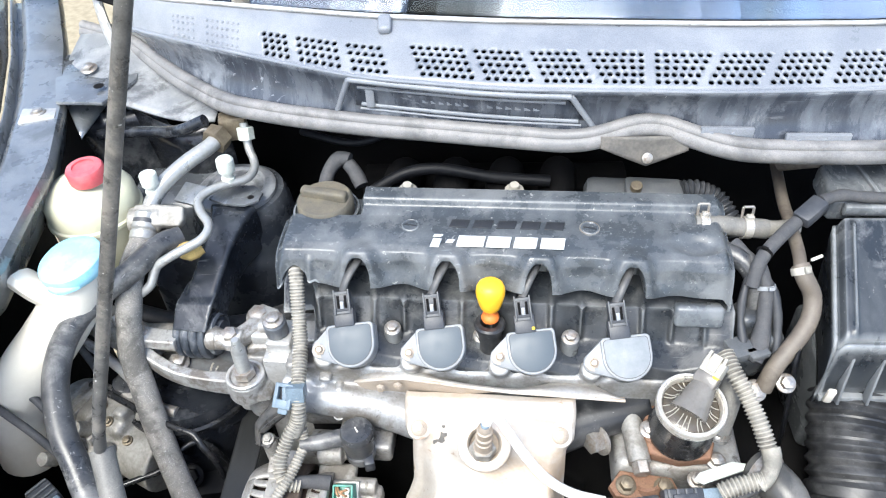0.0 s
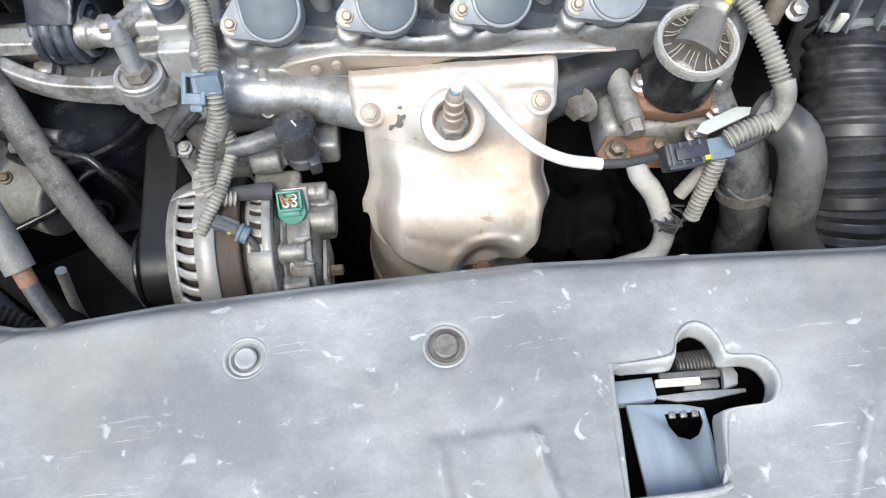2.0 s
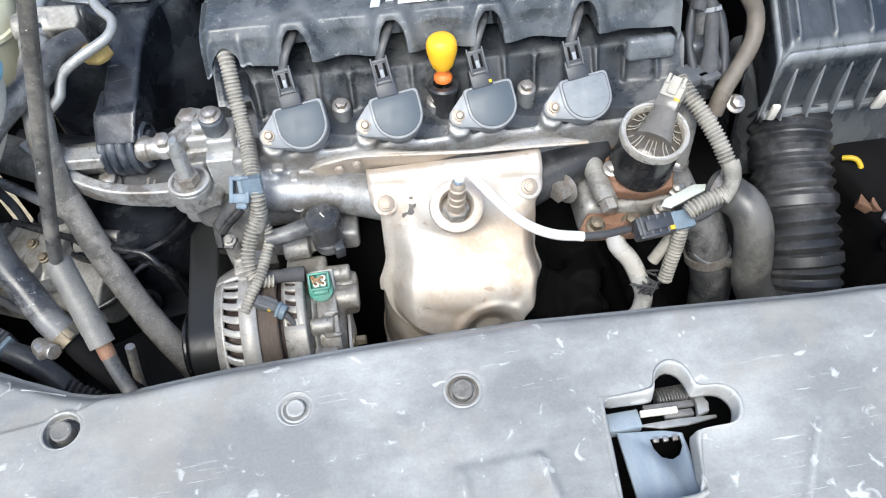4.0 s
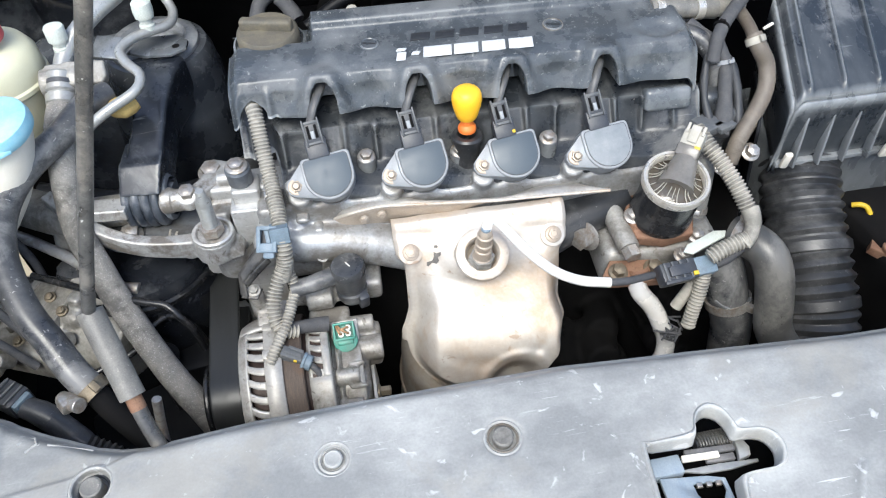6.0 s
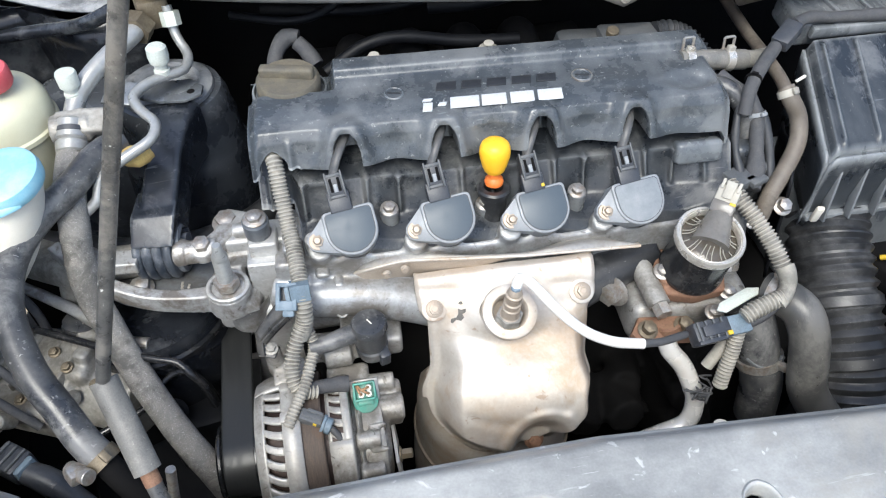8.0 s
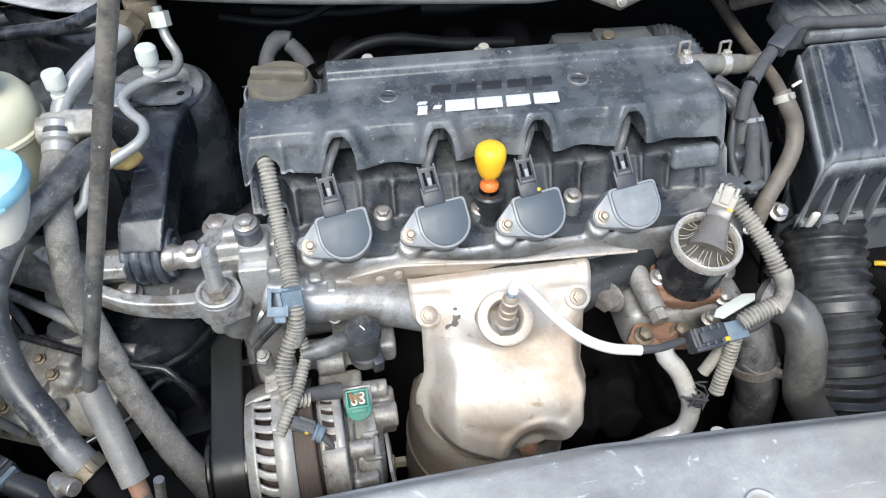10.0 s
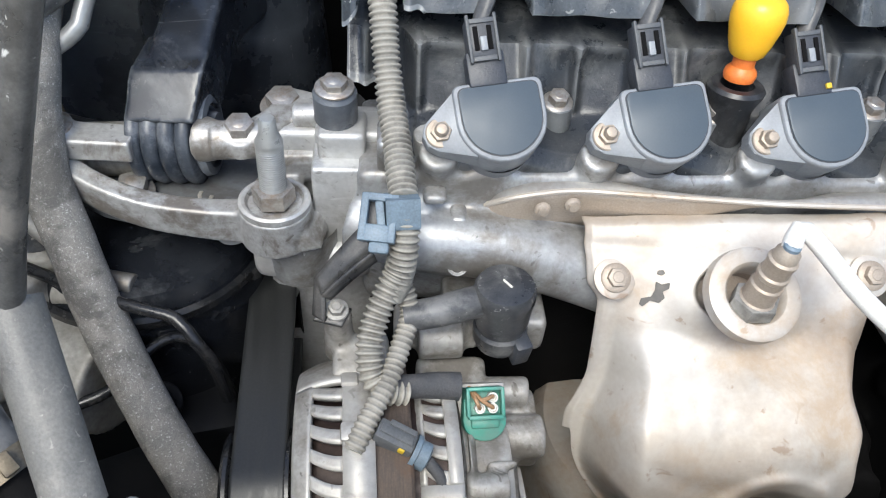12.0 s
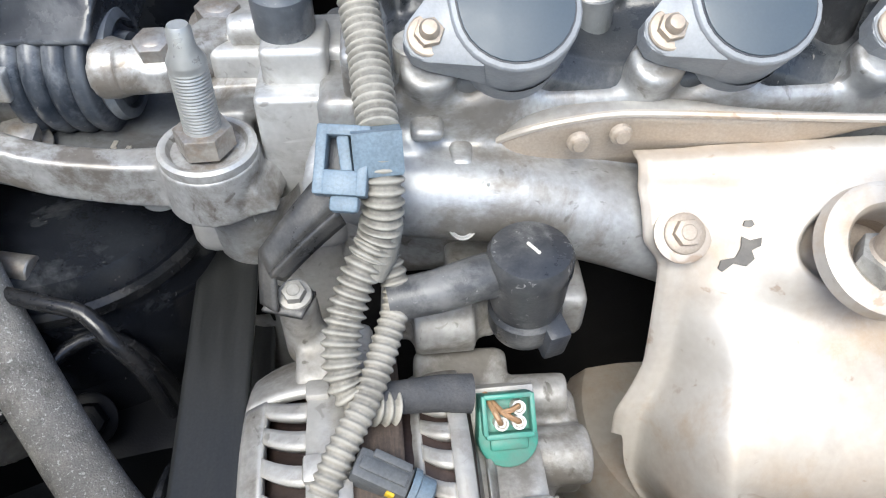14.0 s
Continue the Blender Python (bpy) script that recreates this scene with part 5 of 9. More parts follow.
def ignition_coil(chalky):
    c = thing("ignition_coil", "grey ignition coil with a chalky worn lid" if chalky else "grey ignition coil with a smooth blue-grey lid", "ignition coil", group="row of ignition coils")
    bm = bmesh.new()
    prism(bm, coil_outline(1.0), pose(0.031, 0, -0.016), 0.0225, 0.0016, 3)
    lathe(bm, (0.031, -0.002, -0.05), (0, 0, 1), [(0.0195, 0), (0.0195, 0.036)], 28)
    ear = [(0.0092 * math.cos(a), 0.0092 * math.sin(a)) for a in [2 * math.pi * k / 10 for k in range(10)]]
    wing = [(x, y, z) for x, y in ear for z in (-0.010, -0.0012)]
    wing += [(0.0095, 0.0195, 0.0048), (0.0098, -0.008, 0.0048), (0.016, -0.0155, 0.0040), (0.0095, 0.0195, -0.012), (0.018, -0.017, -0.012), (0.022, 0.0195, 0.0040), (0.022, 0.0195, -0.012)]
    hull(bm, wing)
    lathe(bm, (0, 0, -0.0012), (0, 0, 1), [(0.0090, -0.001), (0.0086, 0.0006), (0, 0.0006)], 24)
    part("housing", bm, "coil_body", c, local=True, angle=30)
    part("lid_gap", prism(bmesh.new(), coil_outline(0.90), pose(0.031, 0.0002, 0.0062), 0.0006), "plug", c, local=True)
    bm = prism(bmesh.new(), coil_outline(0.875), pose(0.031, 0.0002, 0.0062), 0.0013, 0.0004)
    part("lid", bm, "coil_chalky" if chalky else "coil_panel", c, local=True, label="chalky grey lid" if chalky else "smooth blue-grey lid")
    b = part("bolt", hexbolt(bmesh.new(), (0, 0, -0.0004), (0, 0, 1), 0.0054, 0.0035), "rust_sheet", c, local=True, label="browned zinc bolt")
    part("bolt_tip", lathe(bmesh.new(), (0, 0, 0.003), (0, 0, 1), [(0.0036, 0), (0.0036, 0.0035), (0.0026, 0.0050), (0, 0.0055)], 16), "rust_sheet", b, local=True)
    bm = bmesh.new()
    box(bm, (0.027, 0.028, 0.003), (0.0195, 0.018, 0.012), (4, 0, 0), 0.0015)
    box(bm, (0.027, 0.043, 0.007), (0.0165, 0.020, 0.010), (10, 0, 0), 0.0015)
    plug = part("plug", bm, "plug", c, local=True, label="dark grey connector plug")
    for x in (0.0200, 0.0340):
        part("plug_rail", box(bmesh.new(), (x, 0.042, 0.0115), (0.0016, 0.024, 0.0035), (8, 0, 0), 0.0004), "plug_grey", plug, local=True)
    part("plug_bar", box(bmesh.new(), (0.027, 0.032, 0.0100), (0.012, 0.0025, 0.0025), (6, 0, 0), 0.0004), "plug_grey", plug, local=True)
    part("plug_bar", box(bmesh.new(), (0.027, 0.0505, 0.0132), (0.0125, 0.0025, 0.0022), (6, 0, 0), 0.0004), "plug_grey", plug, local=True)
    for x in (0.0235, 0.0305):
        part("plug_slot", box(bmesh.new(), (x, 0.042, 0.0121), (0.0024, 0.012, 0.0012), (9, 0, 0), 0.0003), "dark", plug, local=True)
    part("lock_tab", box(bmesh.new(), (0.027, 0.039, 0.0122), (0.0034, 0.007, 0.0022), (8, 0, 0), 0.0004), "coil_body", plug, local=True, label="pale worn lock tab")
    part("lead", tube(bmesh.new(), [(0.027, 0.051, 0.008), (0.033, 0.063, 0.012), (0.041, 0.076, 0.009), (0.047, 0.088, 0.0), (0.048, 0.095, -0.008)], 0.0046, n=12, flat=0.7, r2=0.0062), "lead_sleeve", c, local=True)
    return c


def coil_pose(xb, y=0.4075, z=0.8005):
    return ENGINE @ pose(xb, y, z) @ pose(0, 0, 0, 38) @ pose(0, 0, 0, 0, 0, 9)


first = ignition_coil(False)
first.matrix_basis = coil_pose(-0.127, 0.406, 0.803)
for xb, yy, zz in ((-0.041, 0.408, 0.802), (0.045, 0.410, 0.800)):
    copy_thing(first, coil_pose(xb, yy, zz))
worn_coil = ignition_coil(True)
worn_coil.matrix_basis = coil_pose(0.132, 0.407, 0.801)
bm = bmesh.new()
box(bm, (0.0345, 0.0225, 0.0085), (0.003, 0.003, 0.003), (0, 0, 0), 0.0005, 2, coil_pose(0.045, 0.410, 0.800))
solid("yellow_mark", bm, "yellow", "small yellow paint tab on a coil plug", "tab")

# ---- dipstick ----
dip = thing("dipstick", "bright orange plastic dipstick handle in its dark tube", "dipstick", (0.034, 0.441, 0.80))
dp = lathe(bmesh.new(), (0.034, 0.4435, 0.831), (0.01, 0.10, 1), [(0.0078, 0), (0.0092, 0.0015), (0.0112, 0.007), (0.0132, 0.015), (0.0140, 0.0205), (0.0136, 0.0250), (0.0122, 0.0285), (0.0098, 0.0308), (0.006, 0.0322), (0, 0.0326)], 32)
h = part("handle", dp, "orange", dip)
part("collar", lathe(bmesh.new(), (0.034, 0.442, 0.817), (0, 0.08, 1), [(0.005, 0), (0.0082, 0.001), (0.0088, 0.0035), (0.0082, 0.006), (0.0060, 0.0085), (0.006, 0.0195)], 28), "orange_deep", dip, "deep orange collar")
part("tube", lathe(bmesh.new(), (0.033, 0.437, 0.780), (0.01, 0.08, 1), [(0.012, 0), (0.012, 0.024), (0.0145, 0.030), (0.0155, 0.034), (0.0138, 0.036), (0.0092, 0.036), (0.008, 0.026)], 28), "duct_rubber", dip)

# ---- cylinder head, timing case and exhaust runner ----
head = thing("cylinder_head", "cast aluminium cylinder head and timing case, stained", "cylinder head", (0.0, 0.43, 0.62))
bm = bmesh.new()
box(bm, (0.03, 0.445, 0.745), (0.40, 0.075, 0.060), (0, 0, 0), 0.004, 2, ENGINE)
box(bm, (-0.155, 0.432, 0.760), (0.024, 0.05, 0.024), (0, 0, 0), 0.004, 2, ENGINE)
box(bm, (-0.135, 0.412, 0.752), (0.014, 0.02, 0.016), (0, 0, 0), 0.003, 2, ENGINE)
box(bm, (-0.118, 0.408, 0.740), (0.012, 0.02, 0.020), (0, 0, 0), 0.003, 2, ENGINE)
for xb in (-0.127, -0.041, 0.045, 0.132):
    rod(bm, E(xb, 0.42, 0.77), E(xb, 0.410, 0.789), 0.011)
    rod(bm, E(xb + 0.031, 0.435, 0.76), E(xb + 0.031, 0.420, 0.783), 0.016)
# the runner that swings from the flank into the shield
tube(bm, [(-0.175, 0.425, 0.738), (-0.14, 0.412, 0.735), (-0.10, 0.408, 0.732), (-0.06, 0.402, 0.724), (-0.02, 0.395, 0.712), (0.02, 0.385, 0.70)], 0.0185, n=20, r2=0.024)
box(bm, (-0.09, 0.448, 0.70), (0.16, 0.06, 0.06), (0, 0, 0), 0.01, 2)
part("head_casting", bm, "runner_cast", head, cast=0.0022)
# Right runner takes black rubber's colour to put in the shade beside the shield.
part("right_runner", tube(bmesh.new(), [(0.19, 0.404, 0.734), (0.14, 0.396, 0.726), (0.09, 0.388, 0.712), (0.05, 0.380, 0.69)], 0.017, n=20, r2=0.032), "duct_rubber", head, "cast runner toned near black for the shade beside the shield", cast=0.002)
for nm, c, s, bv in (("case_plate", (-0.1790, 0.4430, 0.740), (0.033, 0.034, 0.064), 0.0025), ("case_back", (-0.163, 0.462, 0.758), (0.062, 0.030, 0.044), 0.004), ("case_web", (-0.196, 0.466, 0.745), (0.040, 0.020, 0.060), 0.004),
                     ("case_foot", (-0.198, 0.4380, 0.706), (0.070, 0.040, 0.026), 0.009), ("case_post", (-0.1790, 0.4490, 0.776), (0.026, 0.026, 0.022), 0.003), ("case_shelf", (-0.142, 0.452, 0.742), (0.036, 0.030, 0.050), 0.003),
                     ("case_lower", (-0.19, 0.470, 0.60), (0.075, 0.06, 0.16), 0.01)):
    part(nm, box(bmesh.new(), c, s, (0, 0, -3), bv, 3), "alu_clean", head)
part("case_boss", rod(bmesh.new(), (-0.133, 0.432, 0.772), (-0.133, 0.430, 0.792), 0.0085), "alu_clean", head)
for c, sz in (((-0.1300, 0.4150, 0.7640), (0.013, 0.014, 0.006)), ((-0.1170, 0.4110, 0.7500), (0.010, 0.014, 0.010)), ((-0.1560, 0.4300, 0.7800), (0.009, 0.020, 0.034))):
    part("cast_lug", box(bmesh.new(), c, sz, (12, 0, -3), 0.003, 3), "runner_cast", head)
bm = bmesh.new()
for k in range(6):
    box(bm, (-0.124 + k * 0.0032, 0.3965, 0.742 + 0.0008 * k), (0.0012, 0.002, 0.006), (0, 0, -3), 0.0003)
lathe(bm, (-0.118, 0.392, 0.731), (0, -0.75, 0.65), [(0.0048, 0.0), (0.0056, 0.0006), (0.0060, 0.0), (0.0040, 0.0), (0.0046, 0.0006)], 20)
part("cast_marks", bm, "alu_clean", head)
# engine block and gearbox, mostly hidden, shade put into their near-black colour
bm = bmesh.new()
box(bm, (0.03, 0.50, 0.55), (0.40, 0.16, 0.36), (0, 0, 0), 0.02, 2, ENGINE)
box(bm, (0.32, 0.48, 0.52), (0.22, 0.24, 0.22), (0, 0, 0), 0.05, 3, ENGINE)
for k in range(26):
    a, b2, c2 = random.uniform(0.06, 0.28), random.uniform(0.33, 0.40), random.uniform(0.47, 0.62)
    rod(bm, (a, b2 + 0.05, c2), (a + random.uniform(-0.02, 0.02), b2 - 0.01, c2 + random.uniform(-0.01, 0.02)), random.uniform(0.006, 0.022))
solid("engine_block", bm, "dark", "engine block and gearbox below, near black in place of shade", "engine block", cast=0.004)

# ---- upper heat shield lip ----
LIP_F = [(-0.0960, 0.4310, 0.7430), (-0.0920, 0.4240, 0.7520), (-0.086, 0.4175, 0.7600), (-0.076, 0.4125, 0.7660), (-0.060, 0.409, 0.7695), (-0.037, 0.404, 0.771), (0.003, 0.397, 0.772), (0.054, 0.389, 0.773), (0.105, 0.384, 0.774), (0.160, 0.380, 0.773)]
LIP_DEPTH = [(-0.096, 0.001), (-0.088, 0.014), (-0.068, 0.028), (-0.045, 0.025), (-0.015, 0.010), (0.02, 0.007), (0.06, 0.008), (0.095, 0.021), (0.122, 0.030), (0.145, 0.014), (0.158, 0.003)]
lip = bmesh.new()


def lip_point(u, v):
    x = -0.0955 + 0.2545 * u
    yf, zf = smooth_table(LIP_F, x, 0.004)
    tip_ = smoothstep(-0.045, -0.0955, x)
    yf, zf = yf - 0.010 * tip_, zf + 0.004 * tip_
    deep = smooth_table(LIP_DEPTH, x, 0.012)[0]
    return Vector((x - 0.009 * tip_, yf + deep * v, zf + 0.0035 * math.sin(math.pi * min(v * 1.4, 1.0)) * min(1.0, deep / 0.015) - 0.18 * deep * v - 0.003 * v * v))


sheet(lip, lip_point, 80, 12)
lip_thing = thing("upper_heat_shield", "pale sheet metal heat shield lip under the coils", "heat shield", (0.03, 0.40, 0.75))
part("lip_sheet", lip, "lip", lip_thing, thick=0.0012, angle=60)
def flange_point(u, v):
    p = lip_point(u, 0.0)
    drop = max(0.0015, p.z - 0.7435) * (1 - 0.86 * smoothstep(0.30, 0.58, u)) * smoothstep(1.0, 0.9, u)
    return p + Vector((0, 0.0006 + 0.004 * v * v, -drop * v))


part("front_flange", sheet(bmesh.new(), flange_point, 80, 6), "rust_sheet", lip_thing, "heat-browned front flange", thick=0.001)
# Sheet toned down as if shaded, its edge paler as if catching light.
part("rolled_edge", tube(bmesh.new(), [lip_point(k / 40, 0.0) + Vector((0, -0.0002, 0.0004)) for k in range(41)], 0.0016, n=8, step=0.006), "shield", lip_thing, "rolled front edge, paler than its sheet to look lit")
for p in ((-0.0735, 0.4010, 0.7630), (-0.0565, 0.4030, 0.7640)):
    part("rivet", lathe(bmesh.new(), p, (0, -1, 0.1), [(0.0046, 0), (0.0042, 0.0014), (0.0030, 0.0020), (0.0026, 0.0034), (0, 0.0036)], 20), "rust_sheet", lip_thing)

# ---- exhaust heat shield ----
SH = [(0.00, 0.392, 0.766), (0.05, 0.385, 0.763), (0.10, 0.378, 0.756), (0.20, 0.367, 0.743), (0.34, 0.357, 0.722), (0.46, 0.350, 0.702), (0.58, 0.342, 0.672), (0.70, 0.334, 0.645), (0.80, 0.327, 0.622), (0.90, 0.318, 0.598), (1.0, 0.308, 0.560)]


def shield_point(u, v):
    """The pressed shield: a flanged plate with a deep dome that ends in a round hem, arched over the lower bolt."""
    s = 2 * u - 1
    ax = abs(s)
    # the round lower hem: the plate is trimmed a little below it
    hem = 0.665 + 0.290 * math.sqrt(max(0.0, 1 - min(1.0, ax / 0.94) ** 2.2))
    if v > 0.55:
        v = 0.55 + (v - 0.55) / 0.45 * (hem + 0.042 - 0.55)
    half = smooth_table([(0.0, 0.0815), (0.10, 0.082), (0.23, 0.0805), (0.29, 0.0735), (0.54, 0.0735), (0.60, 0.0780), (0.65, 0.0830), (1.0, 0.0840)], v, 0.014)[0]
    if s > 0:
        half *= 1 - 0.07 * smoothstep(0.60, 0.74, v)
    x = 0.0305 + half * s + 0.004 * (0.5 - v)
    y, z = smooth_table(SH, v, 0.03)
    # slant from side to side
    z += 0.007 * s * (1 - v)
    y += -0.009 * s
    n = Vector((0, -0.75, 0.66))
    across = math.sin(0.5 * math.pi * min(1.0, max(0.0, 0.865 - ax) / 0.26)) if s < 0 else math.sin(0.5 * math.pi * min(1.0, max(0.0, 0.965 - ax) / 0.20))
    along = smoothstep(0.17, 0.52, v) * smoothstep(hem + 0.030, hem - 0.045, v)
    out = across * along * (0.014 + 0.038 * smoothstep(0.38, 0.80, v))
    # the swelling round the sensor and the raised spine below it
    out += 0.010 * math.exp(-(((x - 0.028) / 0.036) ** 2 + ((v - 0.255) / 0.15) ** 2) ** 2)
    # the hollow that arches over the lower bolt, with a soft ridge round it
    arch = math.hypot((s - 0.24) / 0.37, (v - hem + 0.010) / 0.145)
    out -= 0.022 * smoothstep(1.0, 0.50, arch) * across
    out += 0.0028 * math.exp(-((arch - 1.14) / 0.13) ** 2) * smoothstep(0.86, 0.6, ax)
    out -= 0.0018 * math.exp(-((v - hem + 0.150) / 0.030) ** 2) * smoothstep(0.75, 0.4, ax)
    # well of the sensor
    q = math.hypot((x - 0.028) / 0.025, (v - 0.255) / 0.112)
    out -= 0.012 * smoothstep(0.98, 0.72, q)
    # wrinkles of the top band, top edge and flanks curled back a little
    out -= 0.0016 * math.exp(-((v - 0.13 - 0.03 * s) / 0.022) ** 2) * smoothstep(0.35, 0.7, ax)
    out -= 0.005 * smoothstep(0.045, 0.0, v) + 0.003 * smoothstep(0.95, 1.0, ax)
    p = Vector((x, y, z)) + n * out
    p.z += 0.0012 * noise.noise(Vector((x * 30, v * 6, 1.7))) + 0.0004 * noise.noise(Vector((x * 110, v * 22, 4.1)))
    return p


shield = thing("exhaust_heat_shield", "pale beige pressed metal exhaust heat shield, stained and torn", "heat shield", (0.03, 0.34, 0.60))
pressing = part("pressing", sheet(bmesh.new(), shield_point, 130, 180), "shield", shield, thick=0.0014, angle=70)
for u, v in ((0.085, 0.215), (0.915, 0.205)):
    p = shield_point(u, v)
    b = part("washer", lathe(bmesh.new(), p, (0, -0.62, 0.78), [(0.0115, 0), (0.0115, 0.0012), (0.010, 0.0020), (0.006, 0.0022)], 32), "shield", shield)
    part("bolt", hexbolt(bmesh.new(), p + Vector((0, -0.0014, 0.0018)), (0, -0.62, 0.78), 0.0056, 0.0035), "rust_sheet", b, "browned bolt head")
p = shield_point(0.62, 0.925)
part("lower_bolt", hexbolt(bmesh.new(), p + Vector((0, 0.0, 0.0)), (0, -0.8, 0.6), 0.0068, 0.006), "rusty", shield, "rusty lower bolt")
bm = bmesh.new()
for u0, v0, tear in ((0.196, 0.262, ((-24, -22), (-20, -12), (-5, -7), (4, 6), (8, 21), (14, 16), (24, 20), (21, 9), (12, 3), (11, -9), (2, -19), (-9, -15), (-20, -26))), (0.233, 0.192, ((-5, -3), (-3, 4), (3, 5), (5, -1), (1, -5)))):
    low = [shield_point(u0 + a / 2600 / 0.155, v0 - c / 3200 / 0.17) + Vector((0, -0.0005, 0.0005)) for a, c in tear]
    vs = [bm.verts.new(q) for q in low]
    vt = [bm.verts.new(q + Vector((0, -0.0005, 0.0005))) for q in low]
    bm.faces.new(vt)
    for k in range(len(vs)):
        bm.faces.new((vs[k], vs[k - 1], vt[k - 1], vt[k]))
part("torn_hole", bm, "grimy_cast", shield, "dark torn hole in the sheet")
ring_c = Vector((0.028, 0.3450, 0.7530))
ax = Vector((0, -0.52, 0.854))
part("sensor_collar", lathe(bmesh.new(), ring_c - ax * 0.010, ax, [(0.0135, -0.004), (0.0140, 0.004), (0.0150, 0.0078), (0.0165, 0.0092), (0.0225, 0.0096), (0.0246, 0.0084), (0.0252, 0.002)], 44), "shield", shield)
part("sensor_well", lathe(bmesh.new(), ring_c - ax * 0.022, ax, [(0, 0), (0.014, 0), (0.0142, 0.014)], 36), "rust_sheet", shield)
# lower half of the shield, further down
bm = lathe(bmesh.new(), (0.032, 0.388, 0.385), (0, 0, 1), [(0.092, 0), (0.092, 0.060), (0.0895, 0.064), (0.0885, 0.110), (0.0865, 0.114), (0.0855, 0.160), (0.0835, 0.176), (0.076, 0.186), (0.060, 0.190), (0, 0.192)], 64)
part("lower_shell", bm, "shield", shield, thick=0.0014)
part("lower_seam", lathe(bmesh.new(), (0.032, 0.388, 0.493), (0, 0, 1), [(0.088, 0), (0.0905, 0.001), (0.0905, 0.004), (0.088, 0.005)], 64), "rust_sheet", shield)

# ---- oxygen sensor ----
o2 = thing("oxygen_sensor", "oxygen sensor with a white sleeved lead in the heat shield", "sensor", ring_c)
oa = Vector((0.06, -0.06, 1.0)).normalized()
ob_ = Vector((0.0262, 0.3425, 0.7450))
body = part("sensor_body", lathe(bmesh.new(), ob_, oa, [(0.009, 0), (0.009, 0.008), (0.0082, 0.009), (0.0082, 0.019), (0.0072, 0.020), (0.0072, 0.024), (0.0080, 0.025), (0.0080, 0.027), (0.0070, 0.028), (0.0068, 0.034), (0.0074, 0.035), (0.0074, 0.037), (0.0062, 0.038), (0.006, 0.042), (0.004, 0.045), (0, 0.0455)], 32), "rust_sheet", o2)
part("hex", prism(bmesh.new(), [(0.0125 * math.cos(math.pi / 3 * k), 0.0115 * math.sin(math.pi / 3 * k)) for k in range(6)], frame_of(ob_, oa), 0.008, 0.0008), "cast_dull", body)
part("blue_tag", lathe(bmesh.new(), ob_ + oa * 0.0435, oa, [(0.0042, 0), (0.0042, 0.003), (0.003, 0.004), (0, 0.004)], 20), "slate", body)
tip = ob_ + oa * 0.044
part("white_sleeve", tube(bmesh.new(), [tip, (0.034, 0.347, 0.7945), (0.041, 0.345, 0.7915), (0.050, 0.336, 0.784), (0.063, 0.322, 0.773), (0.082, 0.305, 0.762), (0.105, 0.296, 0.753), (0.132, 0.292, 0.748)], 0.0046, n=14), "white_wire", o2)
part("black_lead", tube(bmesh.new(), [(0.132, 0.292, 0.748), (0.150, 0.294, 0.743), (0.168, 0.301, 0.735), (0.182, 0.307, 0.728)], 0.0036, n=12), "tape", o2)

# ---- alternator ----
alt = thing("alternator", "grey cast alternator with slotted end frames and a rusty stator band", "alternator", (-0.145, 0.315, 0.57))
AC = Vector((0, 0.312, 0.634))
AX = Vector((1, -0.03, 0)).normalized()


def alt_p(x, ang, r):
    """A point of the alternator: along its shaft, round it (90 degrees is up) and out from it."""
    a = radians(ang)
    return Vector((x, AC.y - 0.03 * (x + 0.145) + r * math.cos(a), AC.z + r * math.sin(a)))


def alt_shell(x0, x1, r, a0, a1, name, material, thick=0.004):
    return part(name, sheet(bmesh.new(), lambda u, v: alt_p(x0 + (x1 - x0) * u, a0 + (a1 - a0) * v, r), 8, 40), material, alt, thick=thick)


def slotted_frame(x0, x1, r, start, count, step, gap, material, name, flare, span):
    """An end frame whose slots are real gaps between its bars."""
    bm = bmesh.new()
    xs0, xs1 = x0 + flare, x0 + flare + span
    end = start + count * step
    sheet(bm, lambda u, v: alt_p(x0 + (x1 - x0) * u, -70 + (start + 70) * v, r - 0.009 * (1 - u) ** 3), 14, 40)
    sheet(bm, lambda u, v: alt_p(x0 + (x1 - x0) * u, end + (290 - end) * v, r - 0.009 * (1 - u) ** 3), 14, 30)
    sheet(bm, lambda u, v: alt_p(xs1 + (x1 - xs1) * u, start + (end - start) * v, r), 2, 40)
    sheet(bm, lambda u, v: alt_p(x0 + (xs0 - x0) * u, start + (end - start) * v, r - 0.009 * (1 - u * flare / (x1 - x0)) ** 3), 6, 40)
    sheet(bm, lambda u, v: alt_p(x0, -70 + 360 * u, r - 0.009 - 0.030 * v), 60, 4)
    sheet(bm, lambda u, v: alt_p(x1 - 0.001 + 0.006 * v, -70 + 360 * u, r - 0.022 * v), 60, 4)
    for k in range(count):
        a = start + k * step + gap
        b2 = start + (k + 1) * step
        sheet(bm, lambda u, v: alt_p(xs0 + (xs1 - xs0) * u, a + (b2 - a) * v - 4.5 * (1 - u) ** 2, r - 0.009 * (1 - (flare + u * (xs1 - xs0)) / (x1 - x0)) ** 3 - 0.0004), 8, 3)
    part(name, bm, material, alt, thick=0.0035, angle=50)


